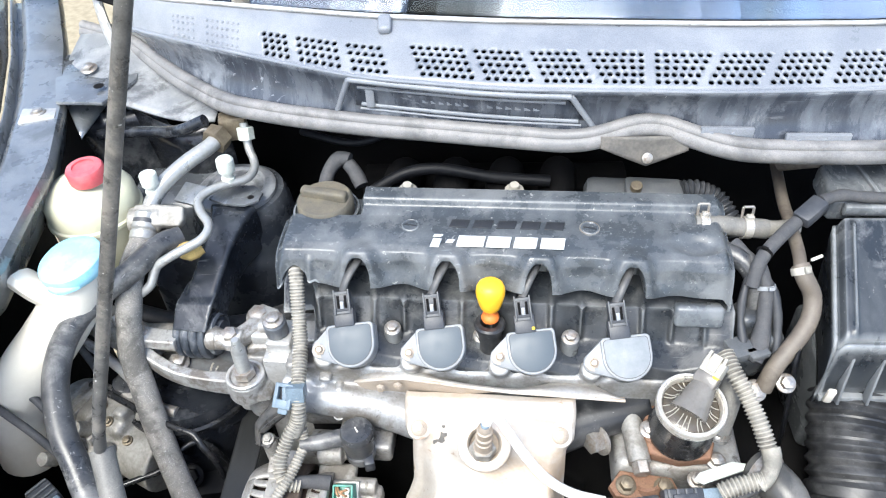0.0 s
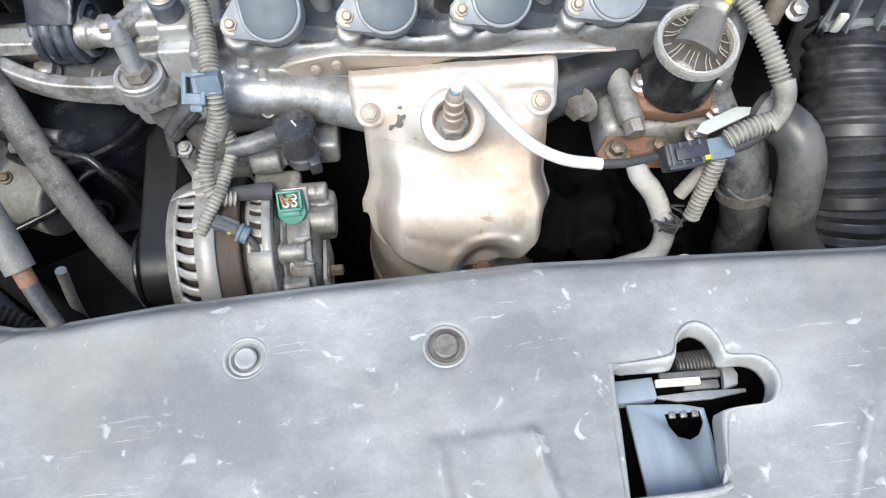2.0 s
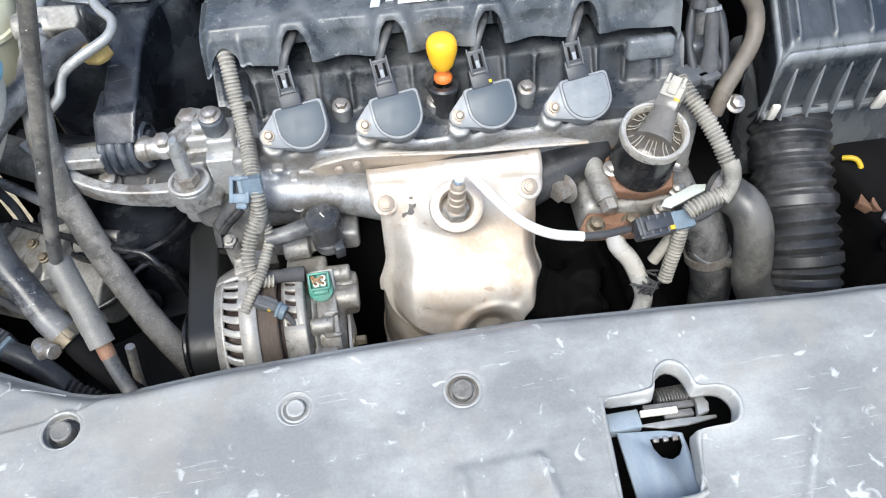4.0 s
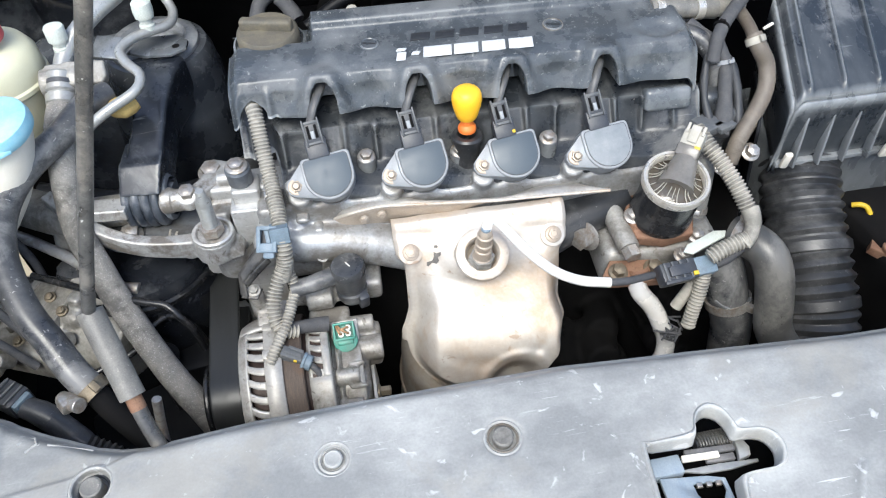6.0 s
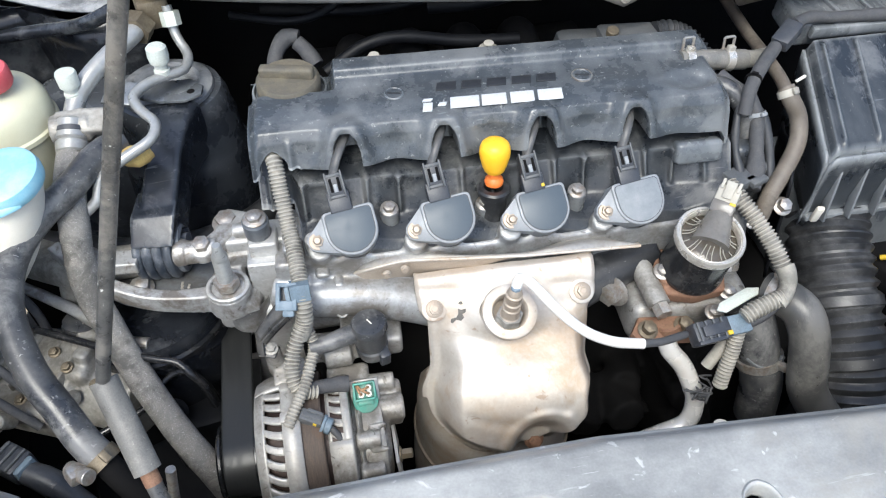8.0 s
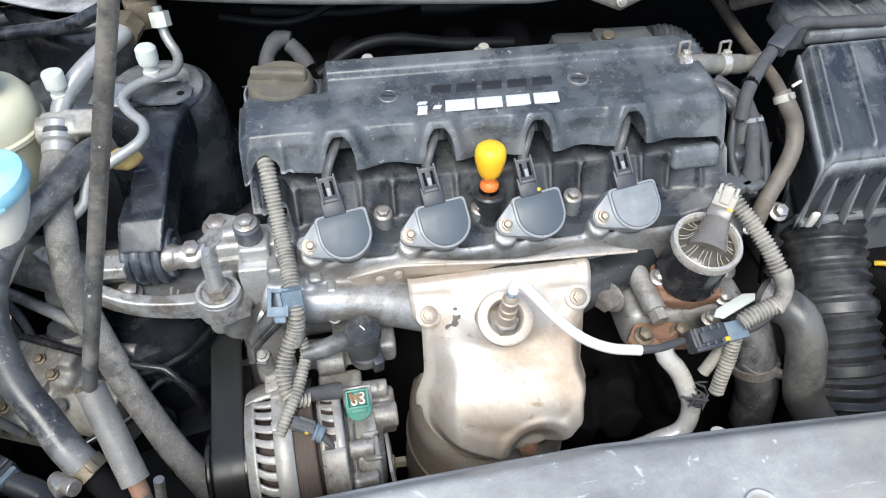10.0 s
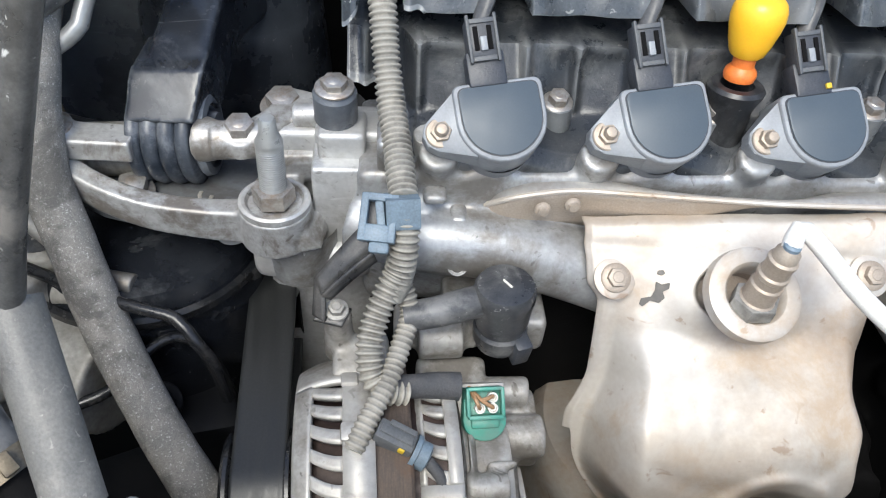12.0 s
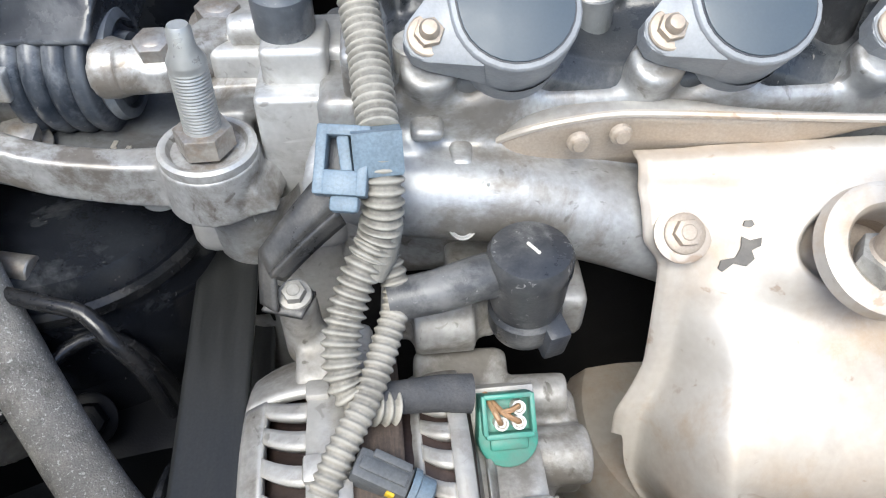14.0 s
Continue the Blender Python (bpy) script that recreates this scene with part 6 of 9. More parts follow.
slotted_frame(-0.206, -0.166, 0.0745, 69, 11, 10.3, 4.9, "alt", "front_frame", 0.0085, 0.0160)
alt_shell(-0.168, -0.148, 0.0715, -60, 300, "stator", "stator", 0.006)
slotted_frame(-0.150, -0.124, 0.0660, 64, 5, 10.4, 4.8, "alt", "rear_frame", 0.008, 0.0110)
alt_shell(-0.123, -0.096, 0.0470, -60, 300, "rear_drum", "alt", 0.006)
for a_ in (70, 96):
    part("frame_pad", box(bmesh.new(), alt_p(-0.178, a_, 0.0745), (0.009, 0.010, 0.004), (a_ - 90, 0, 0), 0.0015), "alt", alt)
part("winding", lathe(bmesh.new(), alt_p(-0.198, 0, 0) * 1.0, AX, [(0.0600, 0), (0.0615, 0.004), (0.0615, 0.072), (0.058, 0.076)], 40), "copper", alt)
bm = bmesh.new()
lathe(bm, alt_p(-0.118, 100, 0.0), AX, [(0.0, 0.0), (0.054, 0.0), (0.048, 0.004), (0.036, 0.006), (0.036, 0.024), (0.03, 0.028), (0, 0.028)], 40)
box(bm, (-0.092, 0.333, 0.660), (0.034, 0.040, 0.022), (6, 0, -3), 0.004, 3)
rod(bm, (-0.104, 0.322, 0.668), (-0.0745, 0.3215, 0.668), 0.0120)
rod(bm, (-0.104, 0.345, 0.678), (-0.080, 0.344, 0.678), 0.0085)
box(bm, (-0.122, 0.352, 0.674), (0.040, 0.036, 0.012), (10, 0, -3), 0.004, 3)
for a_ in (20, 118, 150):
    rod(bm, alt_p(-0.122, a_, 0.052), alt_p(-0.100, a_, 0.050), 0.0075)
for a_ in (5, 35, 105, 130):
    box(bm, alt_p(-0.102, a_, 0.044), (0.016, 0.004, 0.016), (a_ - 90, 0, 0), 0.001)
part("rear_housing", bm, "alt", alt, cast=0.002)
part("tail_plate", prism(bmesh.new(), [(-0.030, -0.012), (0.020, -0.016), (0.030, 0.0), (0.020, 0.012), (-0.020, 0.016)], frame_of((-0.088, 0.292, 0.640), (1, 0, 0.1)), 0.003, 0.0008), "alt", alt)
part("tail_bolt", hexbolt(bmesh.new(), (-0.085, 0.284, 0.648), (1, -0.1, 0.1), 0.005, 0.010), "brass", alt, "brassy adjuster bolt")
# fixing block towards the head
bm = bmesh.new()
box(bm, (-0.094, 0.405, 0.684), (0.058, 0.032, 0.022), (0, 0, -3), 0.003, 2)
box(bm, (-0.078, 0.392, 0.690), (0.026, 0.040, 0.026), (0, 0, -3), 0.004, 2)
rod(bm, (-0.140, 0.372, 0.694), (-0.115, 0.372, 0.694), 0.012)
box(bm, (-0.128, 0.385, 0.690), (0.05, 0.03, 0.018), (-20, 0, -3), 0.004, 2)
part("fixing_block", bm, "alt", alt, cast=0.002)
bm = bmesh.new()
rod(bm, (-0.1835, 0.368, 0.690), (-0.1835, 0.3635, 0.7285), 0.0085, 0.0075)
box(bm, (-0.172, 0.356, 0.698), (0.030, 0.026, 0.014), (14, 0, -3), 0.003, 2)
part("top_lug", bm, "alt", alt, cast=0.002)
g = Vector((-0.1085, 0.3325, 0.6830))
GM = frame_of(g + Vector((0, -0.004, 0.0040)), (0, -0.62, 0.785)) @ Matrix.Diagonal((0.86, 0.92, 1.0, 1.0))
shell = [(-0.0115, 0.012), (0.0115, 0.012)] + [(0.0135 * math.cos(-math.pi * k / 12), -0.006 + 0.0120 * math.sin(-math.pi * k / 12)) for k in range(13)]
bm = prism(bmesh.new(), list(reversed(shell)), GM @ pose(0, 0, -0.010), 0.0165, 0.0014)
for sx in (-0.0105, 0.0105):
    box(bm, (sx, 0.0045, 0.0085), (0.0022, 0.016, 0.009), bevel=0.0006, m=GM)
box(bm, (0, 0.0118, 0.0085), (0.021, 0.0022, 0.009), bevel=0.0006, m=GM)
box(bm, (0, -0.0040, 0.0085), (0.021, 0.0024, 0.009), bevel=0.0006, m=GM)
box(bm, (0, -0.0075, 0.0065), (0.017, 0.0060, 0.004), bevel=0.0012, m=GM)
gp = part("plug", bm, "green", alt, "green connector plug with an open top")
part("socket", prism(bmesh.new(), [(-0.0150, 0.014), (-0.0150, -0.009), (-0.007, -0.021), (0.007, -0.021), (0.0150, -0.009), (0.0150, 0.014)], GM @ pose(0, 0, -0.016), 0.012, 0.001), "alt", gp, "cast socket round the plug")
seals = ((0.0045, 0.0068), (-0.0035, 0.0010), (0.0042, 0.0010))
bm = bmesh.new()
for dx, dy in seals:
    lathe(bm, GM @ Vector((dx, dy, 0.005)), GM.to_3x3() @ Vector((0, 0, 1)), [(0.0027, 0), (0.0027, 0.0075), (0.0019, 0.0078), (0.0017, 0.006), (0, 0.006)], 16)
part("pin_seal", bm, "white_wire", gp, "white wire seals")
bm = bmesh.new()
for dx, dy in seals:
    tube(bm, [GM @ Vector((dx, dy, 0.010)), GM @ Vector((dx - 0.001, dy + 0.001, 0.0145)), GM @ Vector((dx * 0.4 - 0.005, 0.006, 0.0155)), (-0.116, 0.3345, 0.698)], 0.0011, n=8)
part("pin_wire", bm, "brown_wire", gp, "brown wires")

pulley = thing("drive_belt", "wide black ribbed drive belt over the alternator pulley", "drive belt", (-0.226, 0.31, 0.60))
PY = Vector((0, 0.317, 0.628))
IY = Vector((0, 0.462, 0.640))
loop = []
R1, R2 = 0.034, 0.028
for k in range(25):
    a = radians(86 + 190 * k / 24)
    loop.append((PY.y + R1 * math.cos(a), PY.z + R1 * math.sin(a)))
for k in range(13):
    a = radians(-84 + 170 * k / 12)
    loop.append((IY.y + R2 * math.cos(a), IY.z + R2 * math.sin(a)))
bm = bmesh.new()
ring_v = [[bm.verts.new((x, y, z)) for x in (-0.2415, -0.2395, -0.2145, -0.2125)] for y, z in loop]
for a, b in zip(ring_v, ring_v[1:] + ring_v[:1]):
    for k in range(3):
        bm.faces.new((a[k], a[k + 1], b[k + 1], b[k]))
part("belt", bm, "belt", pulley, thick=0.004)
part("pulley", lathe(bmesh.new(), (-0.247, PY.y, PY.z), (1, 0, 0), [(0.010, 0), (0.034, 0), (0.0365, 0.002), (0.0365, 0.004), (0.031, 0.006), (0.031, 0.032), (0.0365, 0.034), (0.0365, 0.036), (0.01, 0.037)], 48), "enamel", pulley)
part("idler", lathe(bmesh.new(), (-0.245, IY.y, IY.z), (1, 0, 0), [(0.0, 0), (0.030, 0), (0.030, 0.003), (0.026, 0.004), (0.026, 0.032), (0.03, 0.034), (0, 0.034)], 40), "dark", pulley)

# ---- alternator cable boot, harness and clip ----
boot = thing("battery_terminal_boot", "dark rubber terminal boot with a moulded pale stroke", "rubber boot", (-0.097, 0.367, 0.70))
bx = Vector((-0.015, 0.02, 1.0)).normalized()
bp0 = Vector((-0.096, 0.367, 0.742)) - bx * 0.045
part("boot_cap", lathe(bmesh.new(), bp0, bx, [(0.0130, 0), (0.0145, 0.004), (0.0150, 0.012), (0.0135, 0.014), (0.0150, 0.020), (0.0158, 0.034), (0.0165, 0.036), (0.0165, 0.042), (0.0150, 0.0445), (0.006, 0.046), (0, 0.046)], 40), "rubber", boot)
bm = bmesh.new()
box(bm, Vector((-0.0955, 0.366, 0.7432)), (0.0012, 0.007, 0.0012), (0, 0, 32), 0.0004)
part("stroke", bm, "ivory", boot, "pale moulded stroke")
part("sleeve", tube(bmesh.new(), [(-0.100, 0.368, 0.730), (-0.116, 0.364, 0.731), (-0.132, 0.360, 0.730), (-0.150, 0.358, 0.729)], 0.0092, n=16, r2=0.0078), "rubber", boot)
bm = bmesh.new()
box(bm, (-0.086, 0.356, 0.702), (0.010, 0.012, 0.018), (10, 0, 15), 0.002)
part("side_tab", bm, "plug", boot)

harness = thing("engine_harness", "dusty beige corrugated wiring conduit running down the engine", "wiring harness", (-0.15, 0.40, 0.74))
part("main_conduit", tube(bmesh.new(), [(-0.159, 0.486, 0.848), (-0.157, 0.477, 0.849), (-0.156, 0.468, 0.842), (-0.155, 0.455, 0.826), (-0.153, 0.437, 0.806), (-0.151, 0.420, 0.796), (-0.150, 0.404, 0.790), (-0.149, 0.388, 0.784)], 0.0069, n=18, ribs=(0.0033, 0.0016), wobble=0.05), "corr", harness, angle=85)
part("lower_conduit", tube(bmesh.new(), [(-0.1485, 0.379, 0.779), (-0.149, 0.372, 0.768), (-0.151, 0.368, 0.756), (-0.155, 0.364, 0.748)], 0.0068, n=18, ribs=(0.0036, 0.0019), wobble=0.06), "corr", harness, angle=85)
part("left_branch", tube(bmesh.new(), [(-0.152, 0.368, 0.752), (-0.158, 0.361, 0.745), (-0.164, 0.352, 0.735), (-0.1675, 0.341, 0.726), (-0.1665, 0.331, 0.717), (-0.160, 0.326, 0.711), (-0.150, 0.327, 0.706)], 0.0066, n=16, ribs=(0.0036, 0.0020), r2=0.0060, wobble=0.06), "corr", harness, angle=85)
part("right_branch", tube(bmesh.new(), [(-0.149, 0.368, 0.742), (-0.1465, 0.358, 0.731), (-0.152, 0.343, 0.7235), (-0.159, 0.326, 0.7175), (-0.169, 0.309, 0.712), (-0.1765, 0.296, 0.706)], 0.0050, n=16, ribs=(0.0032, 0.0010), wobble=0.06), "corr", harness, angle=85)
part("taped_joint", tube(bmesh.new(), [(-0.150, 0.372, 0.757), (-0.153, 0.366, 0.747), (-0.157, 0.361, 0.741)], 0.0088, n=14, wobble=0.3, r2=0.0078), "corr", harness, "grubby tape wrap")
part("taped_lead", tube(bmesh.new(), [(-0.160, 0.328, 0.711), (-0.147, 0.332, 0.705), (-0.133, 0.334, 0.702), (-0.1215, 0.334, 0.700)], 0.0066, n=14, wobble=0.2, r2=0.0078), "tape", harness, "dark fabric taped lead")

clip = thing("harness_clip", "slate blue plastic clip holding the conduit", "clip", (-0.155, 0.372, 0.77))
bm = bmesh.new()
CM = frame_of((-0.150, 0.381, 0.781), (0.02, -0.45, -0.89)) @ Matrix.Scale(0.86, 4)
prism(bm, [(-0.0096, -0.0096), (0.0096, -0.0096), (0.0096, 0.0096), (-0.0096, 0.0096)], CM @ pose(0, 0, -0.009), 0.018, 0.002)
part("collar", bm, "slate", clip)
LM = frame_of((-0.1615, 0.3770, 0.7805), (-0.12, -0.62, 0.77)) @ Matrix.Scale(0.84, 4)
bm = bmesh.new()
for c, s in (((-0.0085, 0, 0), (0.0045, 0.028, 0.008)), ((0.0085, 0, 0), (0.0045, 0.028, 0.008)), ((0, 0.0118, 0), (0.014, 0.0045, 0.008)), ((0, -0.009, 0), (0.014, 0.010, 0.008))):
    box(bm, c, s, bevel=0.0009, m=LM)
part("latch_frame", bm, "slate", clip)
part("latch_tongue", box(bmesh.new(), (0.001, 0.002, 0.001), (0.005, 0.016, 0.004), (0, 0, 12), bevel=0.001, m=LM), "slate", clip)
part("latch_back", box(bmesh.new(), (0, 0, -0.005), (0.020, 0.026, 0.002), bevel=0.0005, m=LM), "plug", clip)
part("tongue", box(bmesh.new(), (0.002, -0.017, 0.0), (0.012, 0.007, 0.005), bevel=0.002, m=LM), "slate", clip)

bracket = thing("harness_bracket", "black painted steel bracket bent down to the alternator", "bracket", (-0.18, 0.37, 0.72))


def strap(name, a0, a1, b0, b1, sag):
    """A bent strip between two edges, bowed a little along its length."""
    a0, a1, b0, b1 = Vector(a0), Vector(a1), Vector(b0), Vector(b1)
    f = lambda u, v: a0.lerp(a1, u).lerp(b0.lerp(b1, u), v) + Vector((0, 0, sag * math.sin(math.pi * u)))
    part(name, sheet(bmesh.new(), f, 14, 3), "bracket_paint", bracket, thick=0.0018)


strap("web", (-0.168, 0.380, 0.776), (-0.194, 0.368, 0.750), (-0.165, 0.370, 0.766), (-0.191, 0.362, 0.744), 0.001)
strap("side_flange", (-0.165, 0.370, 0.766), (-0.191, 0.362, 0.744), (-0.163, 0.372, 0.758), (-0.187, 0.366, 0.737), 0.001)
strap("lower_web", (-0.194, 0.368, 0.750), (-0.196, 0.360, 0.731), (-0.189, 0.362, 0.744), (-0.190, 0.355, 0.731), 0.0)
strap("foot", (-0.1955, 0.358, 0.7300), (-0.181, 0.353, 0.7300), (-0.190, 0.368, 0.7310), (-0.176, 0.364, 0.7305), 0.0)
part("bolt", hexbolt(bmesh.new(), (-0.1835, 0.3625, 0.7308), (0, -0.3, 1), 0.0044, 0.004), "cast_dull", bracket, "dull grey bolt")

plug = thing("lower_plug", "dark grey wiring plug lying on the alternator", "connector", (-0.15, 0.30, 0.69))
bm = bmesh.new()
PM = frame_of((-0.160, 0.303, 0.7045), (0.80, -0.35, -0.28)) @ Matrix.Scale(0.78, 4)
part("plug_body", box(bm, (0, 0, 0.004), (0.014, 0.018, 0.026), bevel=0.0018, m=PM), "plug_grey", plug)
part("rail", box(bmesh.new(), (0, 0.008, 0.004), (0.006, 0.004, 0.022), bevel=0.0008, m=PM), "plug_grey", plug)
part("side_latch", box(bmesh.new(), (0.006, 0, 0.006), (0.004, 0.02, 0.018), bevel=0.0008, m=PM), "plug_grey", plug)
part("locking_ring", lathe(bmesh.new(), PM @ Vector((0, 0, 0.017)), (0.80, -0.35, -0.28), [(0.0085, 0), (0.0085, 0.0025), (0.0072, 0.003), (0.0072, 0.008), (0.005, 0.009)], 20), "slate", plug)
bm = bmesh.new()
box(bm, (-0.007, 0.006, 0.010), (0.002, 0.004, 0.004), bevel=0.0005, m=PM)
part("yellow_tab", bm, "yellow", plug, "small yellow tab")
part("tail", tube(bmesh.new(), [PM @ Vector((0, 0, 0.024)), (-0.136, 0.288, 0.694), (-0.130, 0.279, 0.684)], 0.003, n=10), "tape", plug)

# ---- engine mount ----
mount = thing("engine_mount_bracket", "cast aluminium engine mount bracket with a tall threaded stud", "engine mount", (-0.25, 0.44, 0.70))
bm = bmesh.new()
# the crescent rim, the sunk web behind it and the boss of the stud
sweep(bm, [(-0.372, 0.490, 0.766, 0.012, 0.016), (-0.345, 0.463, 0.759, 0.012, 0.017), (-0.318, 0.4425, 0.750, 0.012, 0.018), (-0.288, 0.4305, 0.7435, 0.0125, 0.019), (-0.255, 0.4255, 0.7395, 0.013, 0.021), (-0.222, 0.4245, 0.7375, 0.016, 0.024)], 0.3)
hull(bm, [(x, y, z) for x, y, z in ((-0.243, 0.437, 0.736), (-0.232, 0.462, 0.736), (-0.205, 0.478, 0.736), (-0.200, 0.425, 0.736), (-0.236, 0.437, 0.7465), (-0.226, 0.458, 0.7465), (-0.205, 0.470, 0.752), (-0.205, 0.425, 0.7465))])
rod(bm, (-0.2165, 0.425, 0.7285), (-0.2165, 0.424, 0.7515), 0.0215, 0.0200)
hull(bm, [(-0.236, 0.420, 0.727), (-0.215, 0.404, 0.729), (-0.192, 0.410, 0.729), (-0.186, 0.440, 0.729), (-0.236, 0.440, 0.727), (-0.230, 0.425, 0.741), (-0.200, 0.410, 0.741), (-0.190, 0.436, 0.742), (-0.225, 0.445, 0.741)])
hull(bm, [(-0.203, 0.410, 0.7350), (-0.195, 0.420, 0.7350), (-0.203, 0.440, 0.7355), (-0.203, 0.410, 0.722), (-0.195, 0.420, 0.722), (-0.203, 0.44, 0.72)])
box(bm, (-0.205, 0.476, 0.752), (0.034, 0.050, 0.022), (0, 0, 0), 0.006)
part("bracket_casting", bm, "alu_clean", mount, cast=0.0011)
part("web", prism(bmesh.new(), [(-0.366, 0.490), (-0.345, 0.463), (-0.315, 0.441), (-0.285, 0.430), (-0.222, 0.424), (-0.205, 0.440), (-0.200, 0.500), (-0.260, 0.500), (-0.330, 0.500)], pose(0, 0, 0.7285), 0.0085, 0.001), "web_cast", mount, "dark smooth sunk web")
part("lower_pot", lathe(bmesh.new(), (-0.205, 0.434, 0.690), (0, 0, 1), [(0, 0), (0.016, 0), (0.0205, 0.004), (0.0222, 0.014), (0.0226, 0.040)], 40), "runner_cast", mount, "grey cast pot below the boss")
part("web_bolt_boss", rod(bmesh.new(), (-0.245, 0.437, 0.716), (-0.245, 0.437, 0.729), 0.009), "alu_clean", mount)
bm = bmesh.new()
# flat tie bar with its eye, and the round neck towards the case
sweep(bm, [(-0.352, 0.463, 0.7685, 0.022, 0.013), (-0.330, 0.460, 0.7690, 0.020, 0.013), (-0.292, 0.4555, 0.7690, 0.019, 0.013)], 0.2)
rod(bm, (-0.336, 0.461, 0.7655), (-0.336, 0.461, 0.7775), 0.0125)
rod(bm, (-0.258, 0.4610, 0.768), (-0.249, 0.4580, 0.769), 0.0135, 0.0115)
rod(bm, (-0.250, 0.4568, 0.770), (-0.222, 0.4560, 0.7705), 0.0110, 0.0105)
rod(bm, (-0.2345, 0.4555, 0.765), (-0.2345, 0.4555, 0.7755), 0.0115)
sweep(bm, [(-0.228, 0.458, 0.770, 0.018, 0.016), (-0.214, 0.474, 0.769, 0.020, 0.018), (-0.203, 0.498, 0.766, 0.026, 0.020)], 0.4)
rod(bm, (-0.206, 0.468, 0.778), (-0.190, 0.466, 0.780), 0.0070)
part("cross_bar", bm, "alu_clean", mount, cast=0.0011)
stud = Vector((-0.2165, 0.424, 0.7515))
prof = [(0.0075, 0.010)]
for k in range(19):
    prof += [(0.0073, 0.012 + k * 0.0014), (0.0070, 0.0127 + k * 0.0014)]
prof += [(0.0072, 0.0395), (0.0072, 0.041), (0.0048, 0.046), (0.0045, 0.053), (0.0036, 0.0545), (0, 0.0545)]
part("stud", lathe(bmesh.new(), stud, (0.02, 0.02, 1), prof, 28), "pipe_alu", mount, "pale zinc threaded stud")
part("stud_flange", lathe(bmesh.new(), stud, (0.02, 0, 1), [(0.0195, -0.001), (0.0195, 0.0026), (0.0180, 0.0036), (0.0160, 0.0030), (0.0145, 0.0008), (0.010, 0.0008)], 40), "alu_clean", mount)
part("stud_nut", prism(bmesh.new(), [(0.0115 * math.cos(math.pi / 3 * k), 0.0115 * math.sin(math.pi / 3 * k)) for k in range(6)], frame_of(stud + Vector((0, 0, 0.0022)), (0, 0, 1)), 0.0095, 0.001), "steel", mount)
for k in range(7):
    part("cast_mark", box(bmesh.new(), (-0.262 + (k % 2) * 0.0062, 0.4375 + (k // 2) * 0.0042, 0.7372), (0.0046, 0.0022, 0.0007), (0, 0, 80), 0.0002), "chrome", mount)
for p, r, a in (((-0.2345, 0.4555, 0.7755), 0.0080, (0, -0.2, 1)), ((-0.2140, 0.4900, 0.7700), 0.0098, (0, -0.15, 1)), ((-0.336, 0.461, 0.7775), 0.0085, (0, -0.1, 1)), ((-0.298, 0.449, 0.7405), 0.0085, (0.1, -0.2, 1))):
    part("mount_bolt", hexbolt(bmesh.new(), p, a, r, 0.0075, 1.4), "steel", mount, "zinc flange bolt")

isolator = thing("mount_rubber", "dark ribbed rubber engine mount in a blue-grey painted arm", "engine mount", (-0.275, 0.47, 0.74))
ribs = [(0.018, 0.0)]
for k in range(61):
    x_ = k / 60
    ribs.append((0.0256 + 0.0030 * abs(math.sin(4 * math.pi * x_)) ** 0.6 - 0.004 * smoothstep(0.06, 0.0, x_) - 0.003 * smoothstep(0.94, 1.0, x_), 0.0005 + 0.0375 * x_))
ribs += [(0.018, 0.0385)]
part("ribbed_block", lathe(bmesh.new(), (-0.2965, 0.4780, 0.7600), (1, -0.09, 0.03), ribs, 56), "mount_rubber", isolator)
part("end_cap", lathe(bmesh.new(), (-0.2590, 0.4745, 0.7615), (1, -0.09, 0.03), [(0.0, 0), (0.0225, 0), (0.0240, 0.002), (0.0232, 0.0055), (0.0190, 0.0065), (0.0180, 0.004), (0.0140, 0.004), (0.0130, 0.009), (0, 0.009)], 40), "mount_rubber", isolator)
bm = bmesh.new()
# the clevis that hoods the rubber, and the box arm rising back to the tower
hull(bm, [(-0.2965, 0.4590, 0.7815), (-0.2590, 0.4530, 0.7840), (-0.2935, 0.4790, 0.8005), (-0.2530, 0.4740, 0.8035), (-0.2955, 0.5060, 0.7650), (-0.2520, 0.5050, 0.7650), (-0.2870, 0.5080, 0.8060), (-0.2500, 0.5060, 0.8080), (-0.2965, 0.4680, 0.7740), (-0.2590, 0.4620, 0.7770)])
sweep(bm, [(-0.2690, 0.4880, 0.7830, 0.036, 0.040), (-0.2640, 0.5150, 0.7940, 0.034, 0.044), (-0.2590, 0.5450, 0.8040, 0.034, 0.050), (-0.2550, 0.5700, 0.8080, 0.040, 0.060), (-0.2530, 0.5950, 0.8090, 0.056, 0.066)], 0.3)
part("arm", bm, "arm", isolator, cast=0.0015)

tower = thing("strut_tower", "dark painted strut tower with a dusty round top", "strut tower", (-0.245, 0.64, 0.5))
bm = lathe(bmesh.new(), (-0.260, 0.638, 0.478), (0, 0, 1), [(0.078, 0), (0.072, 0.20), (0.067, 0.275), (0.0655, 0.290), (0.0625, 0.296), (0.0615, 0.318), (0.0585, 0.324), (0.0570, 0.338), (0.052, 0.350), (0.044, 0.353), (0, 0.354)], 56)
part("tower_body", bm, "arm", tower)
part("tower_web", box(bmesh.new(), (-0.335, 0.665, 0.68), (0.14, 0.09, 0.28), (0, 0, 0), 0.02, 3), "arm", tower)
part("top_plate", lathe(bmesh.new(), (-0.260, 0.634, 0.832), (0, -0.03, 1), [(0.046, -0.001), (0.0455, 0.003), (0.041, 0.0065), (0.034, 0.0070), (0.031, 0.0045), (0.018, 0.0045), (0.016, 0.003), (0, 0.003)], 44), "tower", tower)
